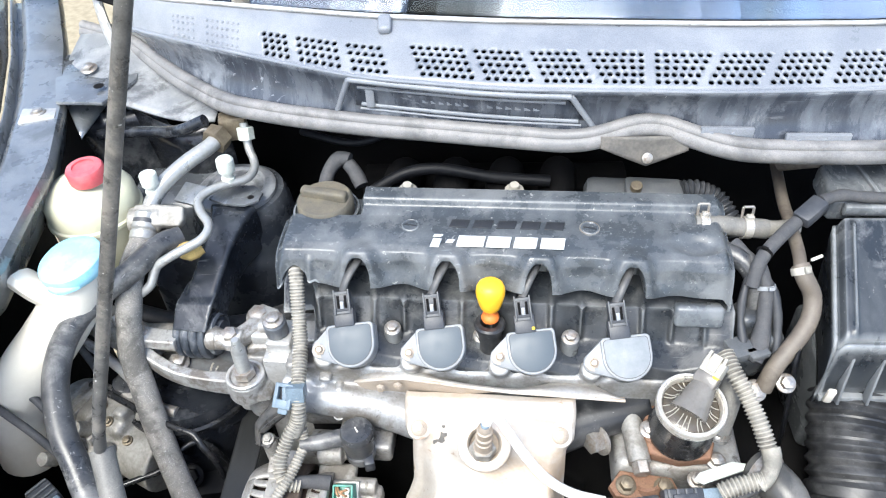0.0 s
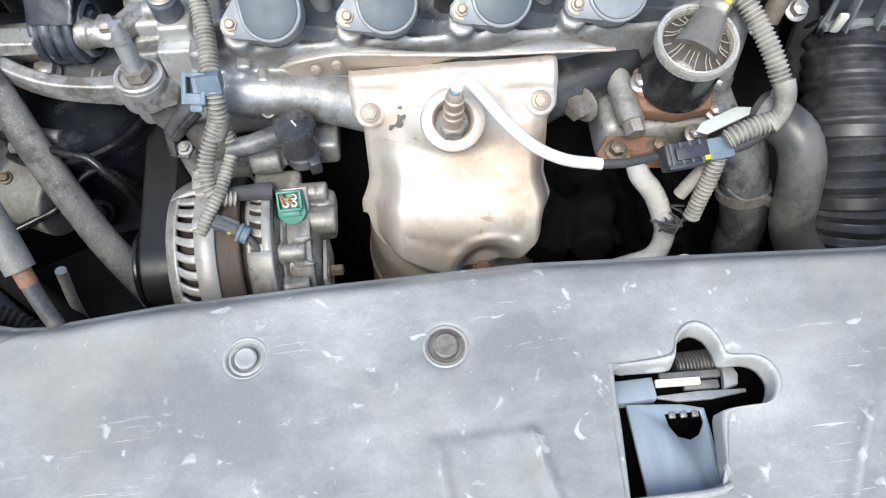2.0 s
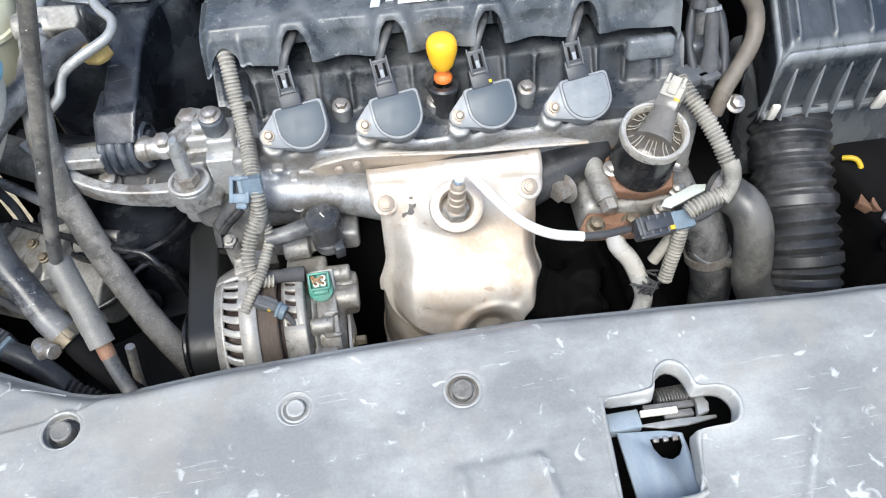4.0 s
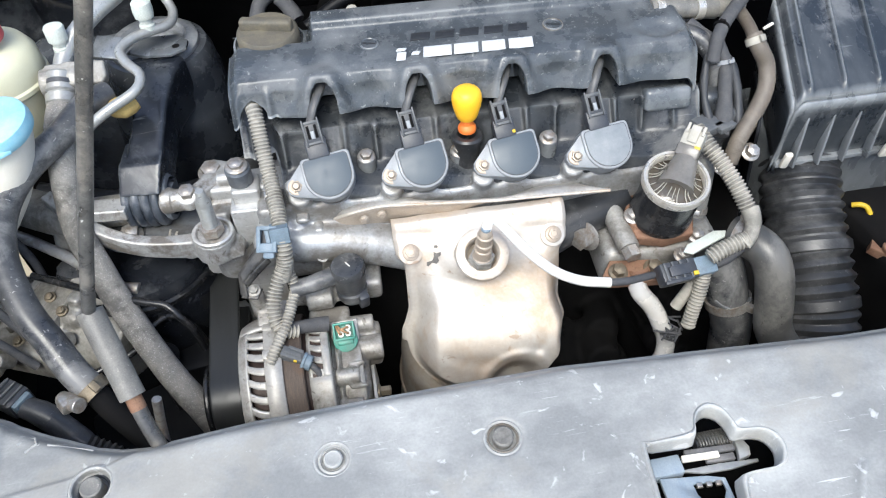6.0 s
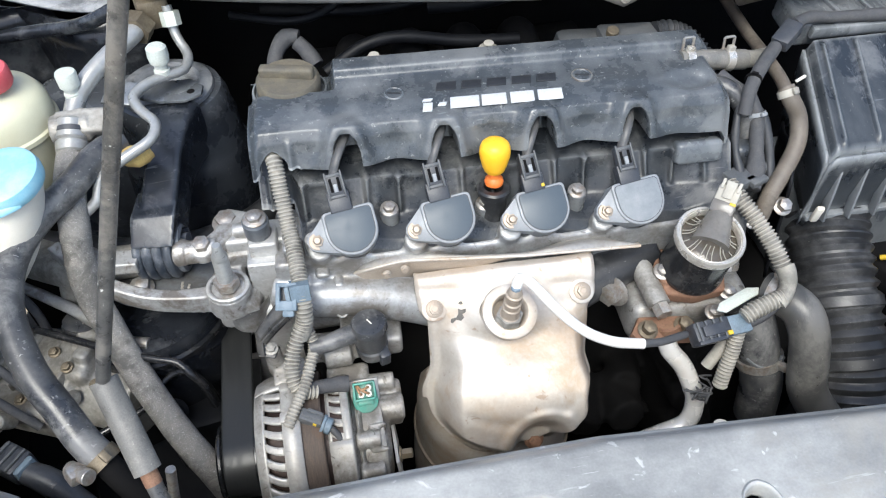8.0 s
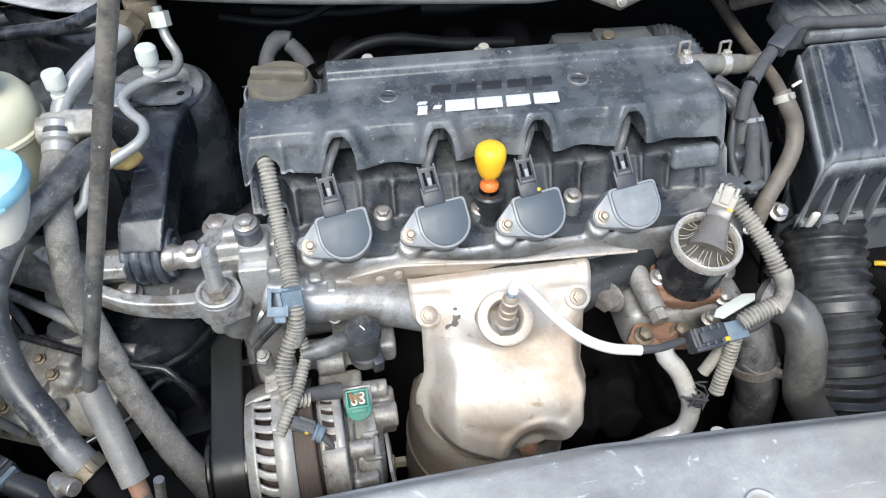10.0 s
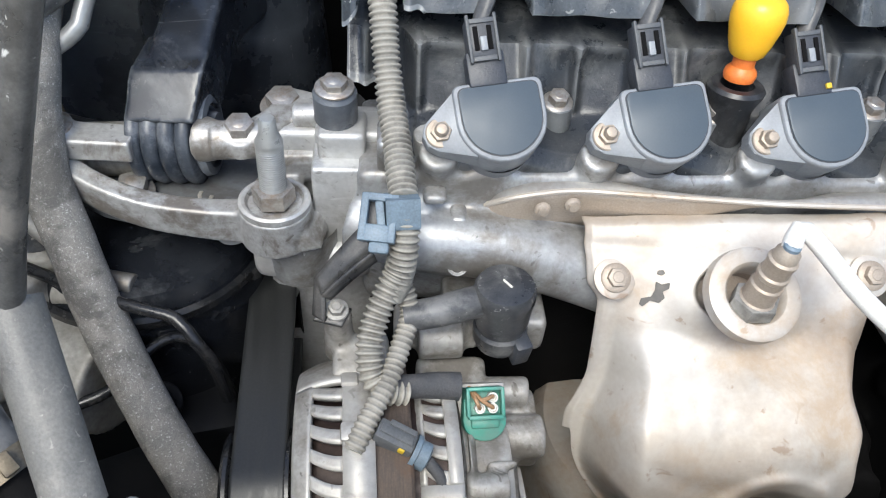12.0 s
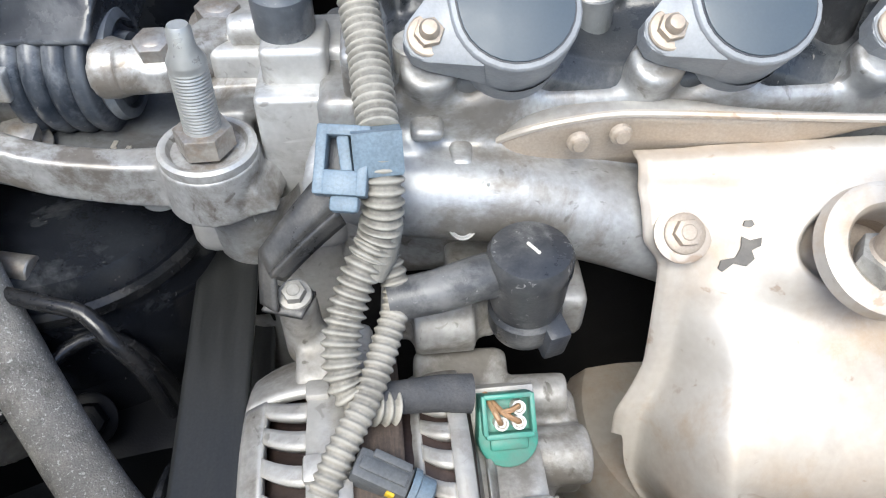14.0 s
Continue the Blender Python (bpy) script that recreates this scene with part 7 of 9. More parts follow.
bm = bmesh.new()
prism(bm, [(-0.030, -0.010), (-0.010, -0.018), (0.014, -0.018), (0.028, -0.008), (0.028, 0.006), (0.014, 0.018), (-0.020, 0.016)], pose(-0.249, 0.604, 0.845, 0, 0, -6), 0.003, 0.0008)
br = part("pipe_bracket", bm, "paint", tower)
part("bracket_hole", lathe(bmesh.new(), (-0.232, 0.598, 0.8475), (0, 0, 1), [(0.0038, 0), (0.0038, 0.0008), (0, 0.0008)], 20), "dark", br)

bm = lathe(bmesh.new(), (-0.305, 0.470, 0.60), (0, 0, 1), [(0.0, 0), (0.072, 0), (0.076, 0.02), (0.074, 0.085), (0.066, 0.10), (0, 0.11)], 56)
drum = thing("buffer_drum", "black round rubber buffer drum under the aluminium bracket", "engine mount", (-0.305, 0.470, 0.60))
part("drum_body", bm, "apron", drum)
part("drum_rim", lathe(bmesh.new(), (-0.305, 0.470, 0.683), (0, 0, 1), [(0.0735, 0), (0.077, 0.001), (0.077, 0.006), (0.073, 0.007)], 56), "enamel", drum)
for p, a, r in (((-0.295, 0.385, 0.625), (0, -0.7, 0.7), 0.009), ((-0.262, 0.395, 0.58), (0, -0.5, 0.8), 0.008)):
    solid("frame_bolt", hexbolt(bmesh.new(), p, a, r, 0.006), "black", "black painted frame bolt deep in the bay", "bolt", "frame bolts")
for pts, r in (([(-0.40, 0.440, 0.715), (-0.345, 0.415, 0.708), (-0.312, 0.399, 0.706), (-0.290, 0.391, 0.705), (-0.272, 0.385, 0.703), (-0.262, 0.376, 0.694), (-0.255, 0.374, 0.676), (-0.252, 0.375, 0.64)], 0.0036), ([(-0.36, 0.350, 0.656), (-0.333, 0.360, 0.660), (-0.312, 0.367, 0.665), (-0.298, 0.384, 0.671), (-0.286, 0.395, 0.673), (-0.274, 0.398, 0.670), (-0.262, 0.398, 0.650), (-0.256, 0.40, 0.61)], 0.0034)):
    solid("brake_pipe", tube(bmesh.new(), pts, r, n=12), "enamel", "thin glossy black pipe", "pipe", "thin pipes")
bm = bmesh.new()
box(bm, (-0.30, 0.36, 0.52), (0.18, 0.12, 0.04), (0, 0, 20), 0.01)
rail_ = thing("frame_rail", "black painted frame rail deep in the bay", "frame rail", (-0.30, 0.36, 0.50))
part("beam", bm, "black", rail_)
part("bracket", box(bmesh.new(), (-0.285, 0.42, 0.56), (0.06, 0.10, 0.10), (0, 0, 8), 0.01), "black", rail_)

for p, a, r, h_ in (((-0.1820, 0.4520, 0.7865), (0, -0.12, 1), 0.0118, 0.0215),):
    g2 = thing("rubber_bush", "black rubber bush with a bolt through it", "rubber bush", p)
    part("bush", lathe(bmesh.new(), p, a, [(r * 0.9, 0), (r, 0.002), (r, h_ - 0.003), (r * 0.8, h_), (0, h_)], 30), "mount_rubber", g2)
    part("bolt", hexbolt(bmesh.new(), Vector(p) + Vector((0, -0.003, h_)), a, 0.0072, 0.004), "steel", g2)

# ---- hoses beside the engine ----
hoseA = thing("sleeved_hose", "grey woven-sleeved air conditioning hose, dusty", "hose", (-0.28, 0.35, 0.70))
part("hose", tube(bmesh.new(), [(-0.337, 0.535, 0.838), (-0.335, 0.495, 0.834), (-0.335, 0.467, 0.812), (-0.338, 0.455, 0.788), (-0.337, 0.438, 0.760), (-0.328, 0.420, 0.731), (-0.315, 0.395, 0.703), (-0.298, 0.368, 0.676), (-0.278, 0.339, 0.650), (-0.257, 0.314, 0.624), (-0.240, 0.294, 0.595)], 0.0130, n=20, wobble=0.05), "felt", hoseA)
part("crimp_collar", lathe(bmesh.new(), (-0.3335, 0.560, 0.856), (-0.06, -0.78, -0.5), [(0.0128, 0), (0.0146, 0.002), (0.0146, 0.008), (0.0128, 0.010), (0.0146, 0.012), (0.0146, 0.018), (0.0128, 0.020), (0.0146, 0.022), (0.0146, 0.030), (0.013, 0.032)], 32), "pipe_alu", hoseA, "pale crimped collar")
part("dark_band", lathe(bmesh.new(), (-0.3338, 0.5535, 0.8518), (-0.06, -0.78, -0.5), [(0.0130, 0), (0.0152, 0.001), (0.0152, 0.005), (0.0130, 0.006)], 32), "plug", hoseA)
hoseB = thing("coolant_hose", "black glossy rubber hose curving down to a clamp", "hose", (-0.36, 0.38, 0.75))
part("hose", tube(bmesh.new(), [(-0.290, 0.530, 0.848), (-0.308, 0.513, 0.850), (-0.328, 0.482, 0.844), (-0.350, 0.460, 0.837), (-0.367, 0.436, 0.829), (-0.375, 0.409, 0.820), (-0.373, 0.378, 0.810), (-0.365, 0.352, 0.799), (-0.353, 0.327, 0.786), (-0.339, 0.308, 0.773), (-0.323, 0.285, 0.757), (-0.310, 0.272, 0.742)], 0.0122, n=20), "rubber", hoseB)
part("metal_pipe", tube(bmesh.new(), [(-0.312, 0.274, 0.744), (-0.296, 0.258, 0.725), (-0.278, 0.244, 0.70), (-0.26, 0.23, 0.67)], 0.0098, n=16), "dark", hoseB, "dark rusty pipe stub")
cl = part("clamp", clamp_ring(bmesh.new(), (-0.315, 0.277, 0.747), (0.55, -0.5, -0.5), 0.0126, 0.010), "brass", hoseB, "brassy hose clamp with a screw")
bm = bmesh.new()
box(bm, (-0.327, 0.264, 0.748), (0.018, 0.014, 0.012), (0, 20, 35), 0.003)
rod(bm, (-0.335, 0.270, 0.746), (-0.317, 0.256, 0.752), 0.0062)
part("clamp_screw", bm, "steel", cl)

gripper = thing("bonnet_prop", "dark steel bonnet prop rod with a grey plastic grip", "prop rod", (-0.25, 0.22, 0.76))
d = Vector((0.329, 0.152, 0.932))
base = Vector((-0.2765, 0.2775, 0.861))
part("rod", tube(bmesh.new(), [(-0.2840, 0.2820, 0.8310), (-0.2590, 0.2860, 0.9050), base + d * 0.35, base + d * 0.95], 0.0050, n=14), "rod_paint", gripper)
part("grip", tube(bmesh.new(), [(-0.2850, 0.2855, 0.8290), (-0.2650, 0.2360, 0.7820)], 0.0098, n=18), "rubber_grey", gripper)
part("rusty_neck", tube(bmesh.new(), [(-0.266, 0.2385, 0.784), (-0.2625, 0.2295, 0.774)], 0.0062, n=12), "rusty", gripper, "rusty bare rod")
part("foot", tube(bmesh.new(), [(-0.263, 0.2305, 0.775), (-0.258, 0.219, 0.762), (-0.250, 0.204, 0.745)], 0.0058, n=12), "rod_paint", gripper)

# ---- power steering reservoir, washer filler ----
res = thing("steering_fluid_reservoir", "cream plastic fluid reservoir with a faded red cap", "reservoir", (-0.392, 0.588, 0.76))
RC = Vector((-0.402, 0.578, 0.782))
part("tank", lathe(bmesh.new(), RC, (0, 0, 1), [(0, 0), (0.040, 0), (0.045, 0.006), (0.047, 0.040), (0.049, 0.062), (0.051, 0.064), (0.051, 0.068), (0.049, 0.070), (0.048, 0.088), (0.042, 0.098), (0.030, 0.104), (0.022, 0.108), (0, 0.110)], 56), "cream", res)
part("cap", lathe(bmesh.new(), RC + Vector((0.012, -0.006, 0.112)), (0, -0.05, 1), [(0.0185, 0), (0.0195, 0.002), (0.0195, 0.014), (0.0180, 0.0165), (0.012, 0.0175), (0.012, 0.0155), (0, 0.0155)], 40), "red", res, "faded red screw cap")
wash = thing("washer_filler", "ivory washer filler neck with a light blue flip cap", "filler neck", (-0.39, 0.44, 0.7))
part("neck", tube(bmesh.new(), [(-0.366, 0.462, 0.872), (-0.370, 0.456, 0.856), (-0.383, 0.447, 0.828), (-0.410, 0.434, 0.795), (-0.445, 0.425, 0.755), (-0.478, 0.42, 0.70), (-0.495, 0.415, 0.62)], 0.027, n=24, r2=0.033), "ivory", wash)
bm = bmesh.new()
tube(bm, [(-0.385, 0.445, 0.838), (-0.405, 0.450, 0.846), (-0.426, 0.458, 0.858)], 0.012, n=10, flat=1.9)
part("overflow_spout", bm, "ivory", wash)
part("cap", lathe(bmesh.new(), (-0.3640, 0.4585, 0.870), (-0.12, -0.12, 1), [(0.0290, 0), (0.0310, 0.002), (0.0318, 0.008), (0.0305, 0.014), (0.026, 0.0175), (0.012, 0.0195), (0, 0.020)], 48), "blue", wash, "light blue plastic cap")
part("cap_lip", tube(bmesh.new(), [(-0.351, 0.434, 0.873), (-0.358, 0.429, 0.873), (-0.367, 0.427, 0.872), (-0.376, 0.430, 0.873)], 0.005, n=10, flat=0.6), "blue", wash)

# ---- air conditioning pipes ----
ac = thing("thin_ac_pipe", "thin pale aluminium air conditioning pipe with a charge port", "pipe", (-0.26, 0.56, 0.85), "air conditioning pipes")
part("pipe", tube(bmesh.new(), [(-0.243, 0.661, 0.906), (-0.240, 0.650, 0.880), (-0.231, 0.632, 0.868), (-0.234, 0.610, 0.866), (-0.252, 0.597, 0.868), (-0.268, 0.584, 0.869), (-0.277, 0.567, 0.868), (-0.269, 0.548, 0.866), (-0.257, 0.532, 0.863), (-0.261, 0.515, 0.858), (-0.288, 0.500, 0.850), (-0.308, 0.494, 0.838), (-0.313, 0.484, 0.825), (-0.327, 0.478, 0.815), (-0.34, 0.474, 0.812)], 0.0048, n=14), "pipe_alu", ac)
part("port", lathe(bmesh.new(), (-0.2525, 0.600, 0.866), (0.02, 0.10, 1), [(0.0075, 0), (0.0075, 0.008), (0.006, 0.009), (0.006, 0.014), (0.0090, 0.0155), (0.0098, 0.022), (0.0094, 0.030), (0.007, 0.0325), (0, 0.033)], 30), "cap_pale", ac, "pale capped charge port")
part("nut", prism(bmesh.new(), [(0.0095 * math.cos(math.pi / 3 * k), 0.0095 * math.sin(math.pi / 3 * k)) for k in range(6)], frame_of((-0.2415, 0.654, 0.888), (-0.05, 0.4, 1)), 0.014, 0.001), "cap_pale", ac)
ac2 = thing("thick_ac_pipe", "thick grey aluminium air conditioning pipe with a brass union", "pipe", (-0.31, 0.59, 0.86), "air conditioning pipes")
part("pipe", tube(bmesh.new(), [(-0.268, 0.655, 0.898), (-0.276, 0.636, 0.893), (-0.297, 0.613, 0.887), (-0.316, 0.592, 0.878), (-0.329, 0.577, 0.866), (-0.3335, 0.560, 0.856)], 0.0088, n=18), "pipe_alu", ac2)
part("brass_nut", prism(bmesh.new(), [(0.0155 * math.cos(math.pi / 3 * k), 0.0155 * math.sin(math.pi / 3 * k)) for k in range(6)], frame_of((-0.275, 0.640, 0.893), (0.35, 0.85, 0.15)), 0.016, 0.0012), "brass", ac2, "tarnished brass union nut")
part("union_block", box(bmesh.new(), (-0.258, 0.668, 0.898), (0.030, 0.022, 0.030), (0, 0, 15), 0.004), "brass", ac2, "rusty brown union block")
part("port", lathe(bmesh.new(), (-0.330, 0.578, 0.864), (0.02, 0.05, 1), [(0.0075, 0), (0.0075, 0.010), (0.0065, 0.011), (0.0065, 0.016), (0.0090, 0.017), (0.0094, 0.029), (0.0085, 0.031), (0, 0.0315)], 30), "cap_pale", ac2, "pale capped charge port")
bm = bmesh.new()
prism(bm, [(-0.022, -0.012), (0.030, -0.013), (0.034, -0.006), (0.032, 0.010), (0.0, 0.013), (-0.022, 0.012)], pose(-0.324, 0.556, 0.853, 28, 0, 0), 0.010, 0.0015)
rod(bm, (-0.352, 0.555, 0.850), (-0.318, 0.556, 0.850), 0.0145)
part("clamp_block", bm, "cast_dull", ac2, cast=0.0016)
part("foam", tube(bmesh.new(), [(-0.300, 0.530, 0.850), (-0.290, 0.521, 0.842), (-0.278, 0.517, 0.840), (-0.268, 0.523, 0.842)], 0.008, n=10, wobble=0.5), "foam", ac2, "crumbling yellow foam scrap")
bm = bmesh.new()
box(bm, (-0.292, 0.586, 0.862), (0.030, 0.026, 0.004), (18, 0, -20), 0.001)
solid("steel_strap", bm, "paint", "small grey steel strap on the tower", "strap")

# ---- compressor and things low beside the fan ----
comp = thing("ac_compressor", "grey cast compressor with brassy bolts, low in the bay", "compressor", (-0.38, 0.43, 0.55))
bm = bmesh.new()
rod(bm, (-0.447, 0.448, 0.646), (-0.367, 0.415, 0.646), 0.046)
rod(bm, (-0.367, 0.415, 0.648), (-0.314, 0.388, 0.648), 0.036)
box(bm, (-0.384, 0.428, 0.680), (0.075, 0.050, 0.030), (0, 0, -24), 0.008, 3)
box(bm, (-0.410, 0.393, 0.660), (0.070, 0.040, 0.040), (0, 0, -24), 0.006, 3)
box(bm, (-0.357, 0.421, 0.693), (0.014, 0.030, 0.026), (0, 0, -24), 0.002, 2)
rod(bm, (-0.334, 0.435, 0.678), (-0.367, 0.443, 0.703), 0.016)
part("casting", bm, "cast_dull", comp, cast=0.0022)
part("ribbed_cap", lathe(bmesh.new(), (-0.365, 0.445, 0.696), (0.2, 0.2, 1), [(0.016, 0), (0.018, 0.002), (0.016, 0.005), (0.018, 0.008), (0.016, 0.011), (0.017, 0.014), (0.012, 0.018), (0, 0.019)], 28), "rubber", comp, "black ribbed rubber cap")
for p in ((-0.388, 0.425, 0.696), (-0.418, 0.389, 0.680), (-0.374, 0.405, 0.696), (-0.352, 0.391, 0.682)):
    part("bolt", hexbolt(bmesh.new(), p, (0, -0.3, 1), 0.0040, 0.004), "brass", comp)
for k in range(4):
    part("cast_rib", box(bmesh.new(), (-0.432 + 0.019 * k, 0.432 - 0.0075 * k, 0.690), (0.004, 0.060, 0.012), (0, 0, -24), 0.0015), "cast_dull", comp)
for p_, q_, r_ in (((-0.400, 0.405, 0.682), (-0.404, 0.392, 0.702), 0.009), ((-0.345, 0.420, 0.690), (-0.318, 0.408, 0.692), 0.0085), ((-0.372, 0.385, 0.676), (-0.378, 0.372, 0.690), 0.0075), ((-0.425, 0.372, 0.676), (-0.430, 0.362, 0.690), 0.0085)):
    part("cast_boss", rod(bmesh.new(), p_, q_, r_, r_ * 0.85), "cast_dull", comp)
part("body_seam", lathe(bmesh.new(), (-0.392, 0.4253, 0.646), (-0.925, 0.38, 0), [(0.046, 0), (0.0485, 0.001), (0.0485, 0.006), (0.046, 0.007)], 48), "cast_dull", comp)
part("port_stub", rod(bmesh.new(), (-0.322, 0.420, 0.700), (-0.300, 0.414, 0.700), 0.0065), "steel", comp, "small capped steel port")
part("elbow", tube(bmesh.new(), [(-0.368, 0.478, 0.71), (-0.360, 0.480, 0.735), (-0.335, 0.478, 0.748), (-0.29, 0.474, 0.752)], 0.016, n=18), "cast_dull", comp)
solid("silver_pipe", tube(bmesh.new(), [(-0.435, 0.490, 0.740), (-0.405, 0.480, 0.724), (-0.382, 0.465, 0.720), (-0.370, 0.456, 0.720), (-0.358, 0.446, 0.719), (-0.345, 0.436, 0.715), (-0.332, 0.428, 0.706)], 0.0056, n=14), "alu_clean", "thin bright aluminium pipe", "pipe", "thin pipes")
solid("return_pipe", tube(bmesh.new(), [(-0.45, 0.53, 0.745), (-0.417, 0.516, 0.742), (-0.364, 0.486, 0.742), (-0.32, 0.468, 0.745)], 0.020, n=18), "cast_dull", "grey cast pipe behind the hoses", "pipe", "grey pipes")
elbow = thing("black_elbow", "black ribbed plastic elbow with a grey connector", "elbow", (-0.36, 0.29, 0.68))
part("elbow_tube", tube(bmesh.new(), [(-0.398, 0.312, 0.682), (-0.380, 0.302, 0.676), (-0.360, 0.287, 0.660), (-0.344, 0.272, 0.655), (-0.330, 0.262, 0.61)], 0.0095, n=18, wobble=0.3), "plug", elbow)
body_ = part("connector", box(bmesh.new(), (-0.410, 0.322, 0.684), (0.028, 0.024, 0.022), (0, 0, -36), 0.003), "plug", elbow)
for k in range(3):
    part("connector_rib", box(bmesh.new(), (-0.4170 + 0.007 * k, 0.3268 - 0.005 * k, 0.696), (0.0022, 0.022, 0.003), (0, 0, -36), 0.0007), "plug_grey", body_)
part("insert", box(bmesh.new(), (-0.3975, 0.3125, 0.686), (0.006, 0.019, 0.016), (0, 0, -36), 0.002), "slate", body_, "blue-grey insert")
for p_, a_ in (((-0.378, 0.3005, 0.675), (0.8, -0.6, -0.5)), ((-0.360, 0.2870, 0.660), (0.75, -0.65, -0.3)), ((-0.349, 0.2765, 0.656), (0.75, -0.65, -0.1))):
    part("rib_ring", lathe(bmesh.new(), p_, a_, [(0.0092, 0), (0.0112, 0.0008), (0.0112, 0.0034), (0.0092, 0.0042)], 24), "plug", elbow)
solid("ribbed_drain_hose", tube(bmesh.new(), [(-0.33, 0.252, 0.70), (-0.31, 0.244, 0.688), (-0.29, 0.232, 0.675), (-0.27, 0.222, 0.66)], 0.008, n=14, ribs=(0.005, 0.002)), "corr_black", "short black ribbed hose behind the front panel", "hose")
solid("silver_rod", tube(bmesh.new(), [(-0.262, 0.258, 0.74), (-0.268, 0.25, 0.70), (-0.272, 0.245, 0.66)], 0.004, n=12), "steel", "short bright steel rod", "rod")
for pts in ([(-0.47, 0.42, 0.76), (-0.425, 0.395, 0.735), (-0.395, 0.378, 0.68)], [(-0.47, 0.39, 0.74), (-0.43, 0.372, 0.72), (-0.40, 0.362, 0.672)], [(-0.42, 0.47, 0.77), (-0.404, 0.462, 0.72), (-0.398, 0.452, 0.692)]):
    solid("plug_lead", tube(bmesh.new(), pts, 0.0042, n=10), "tape", "thin black lead to the compressor", "lead", "compressor leads")
bm = bmesh.new()
tube(bm, [(-0.40, 0.53, 0.735), (-0.33, 0.525, 0.715), (-0.27, 0.53, 0.705), (-0.21, 0.555, 0.70), (-0.17, 0.59, 0.70)], 0.016, n=16)
solid("shaded_hose", bm, "duct_rubber", "black rubber hose in the shade of the tower", "hose")

# ---- exhaust gas valve ----
egr = thing("egr_valve", "black enamelled exhaust valve with a bright rim on rusty base", "valve", (0.215, 0.37, 0.70))
ea = Vector((-0.02, -0.22, 0.975)).normalized()
ec = Vector((0.2110, 0.3580, 0.7985))
part("body", lathe(bmesh.new(), ec - ea * 0.062, ea, [(0.0, 0), (0.0285, 0), (0.0305, 0.004), (0.0300, 0.010), (0.0285, 0.014), (0.0285, 0.054)], 56), "enamel", egr)
part("rim", lathe(bmesh.new(), ec - ea * 0.009, ea, [(0.0290, 0), (0.0308, 0.001), (0.0310, 0.007), (0.0300, 0.0090), (0.0278, 0.0086), (0.0272, 0.0074), (0.0264, 0.0078), (0.0252, 0.006), (0.0250, 0.002)], 56), "chrome", egr, "worn bright metal rim")
bm = lathe(bmesh.new(), ec - ea * 0.010, ea, [(0.0265, 0.002), (0.0235, 0.0022), (0.0175, 0.006), (0.0140, 0.012), (0.0120, 0.020)], 40)
top = part("cone", bm, "brown_cone", egr, "brownish clear plastic cone with ribs")
em = frame_of(ec - ea * 0.006, ea)
for k in range(22):
    a = 2 * math.pi * (k + 0.25 * math.sin(k * 2.3)) / 22
    part("rib", tube(bmesh.new(), [em @ Vector((0.0245 * math.cos(a), 0.0245 * math.sin(a), -0.001)), em @ Vector((0.018 * math.cos(a), 0.018 * math.sin(a), 0.0025)), em @ Vector((0.0142 * math.cos(a), 0.0142 * math.sin(a), 0.010))], 0.00045, n=6), "ivory_plug", top)
hb = Vector((0.2230, 0.3720, 0.812))
ha = Vector((0.42, 0.45, 0.55)).normalized()
part("throat", tube(bmesh.new(), [(0.206, 0.350, 0.795), (0.212, 0.358, 0.800), (0.218, 0.365, 0.806), (0.222, 0.370, 0.810)], 0.0172, n=24, r2=0.0108), "smoky_socket", top)
bm = bmesh.new()
HM = frame_of(hb, ha) @ Matrix.Scale(0.88, 4)
box(bm, (0, 0, 0.003), (0.024, 0.020, 0.014), bevel=0.003, m=HM)
part("socket", bm, "smoky_socket", egr, "smoky clear socket block")
bm = bmesh.new()
box(bm, (0, 0, 0.017), (0.022, 0.018, 0.017), bevel=0.002, m=HM)
box(bm, (0, 0.009, 0.021), (0.010, 0.005, 0.018), bevel=0.001, m=HM)
for sx in (-0.008, 0.008):
    box(bm, (sx, 0.009, 0.026), (0.003, 0.004, 0.010), bevel=0.0006, m=HM)
plugw = part("plug", bm, "ivory_plug", egr, "aged ivory connector plug")
bm = bmesh.new()
box(bm, (-0.008, 0.006, 0.0085), (0.006, 0.008, 0.003), bevel=0.0006, m=HM)
part("yellow_seal", bm, "yellow", plugw)
bm = bmesh.new()
prism(bm, [(0.040 * math.cos(a) * (1.0 if k % 2 else 0.86), 0.034 * math.sin(a) * (1.0 if k % 2 else 0.86)) for k, a in enumerate([math.pi / 4 * j for j in range(8)])], frame_of(ec - ea * 0.078, ea), 0.016, 0.002)
rod(bm, ec - ea * 0.10, ec - ea * 0.062, 0.026)
rod(bm, (0.188, 0.372, 0.722), (0.186, 0.366, 0.742), 0.0085)
part("base", bm, "rusty", egr, "rust brown cast base", cast=0.0018)
for p in ((0.1835, 0.3705, 0.742), (0.245, 0.350, 0.722), (0.225, 0.333, 0.716)):
    part("base_bolt", hexbolt(bmesh.new(), p, ea, 0.0062, 0.005), "steel", egr)
bm = bmesh.new()
box(bm, (0.215, 0.385, 0.69), (0.12, 0.08, 0.05), (0, 0, -3), 0.01, 3)
box(bm, (0.24, 0.415, 0.735), (0.05, 0.05, 0.07), (0, 0, -3), 0.01, 3)
solid("valve_housing", bm, "aluminium", "stained cast aluminium housing below the valve", "casting", cast=0.0025)
fing = thing("cast_finger", "grey cast finger bracket with a hexagon end", "bracket", (0.18, 0.38, 0.70))
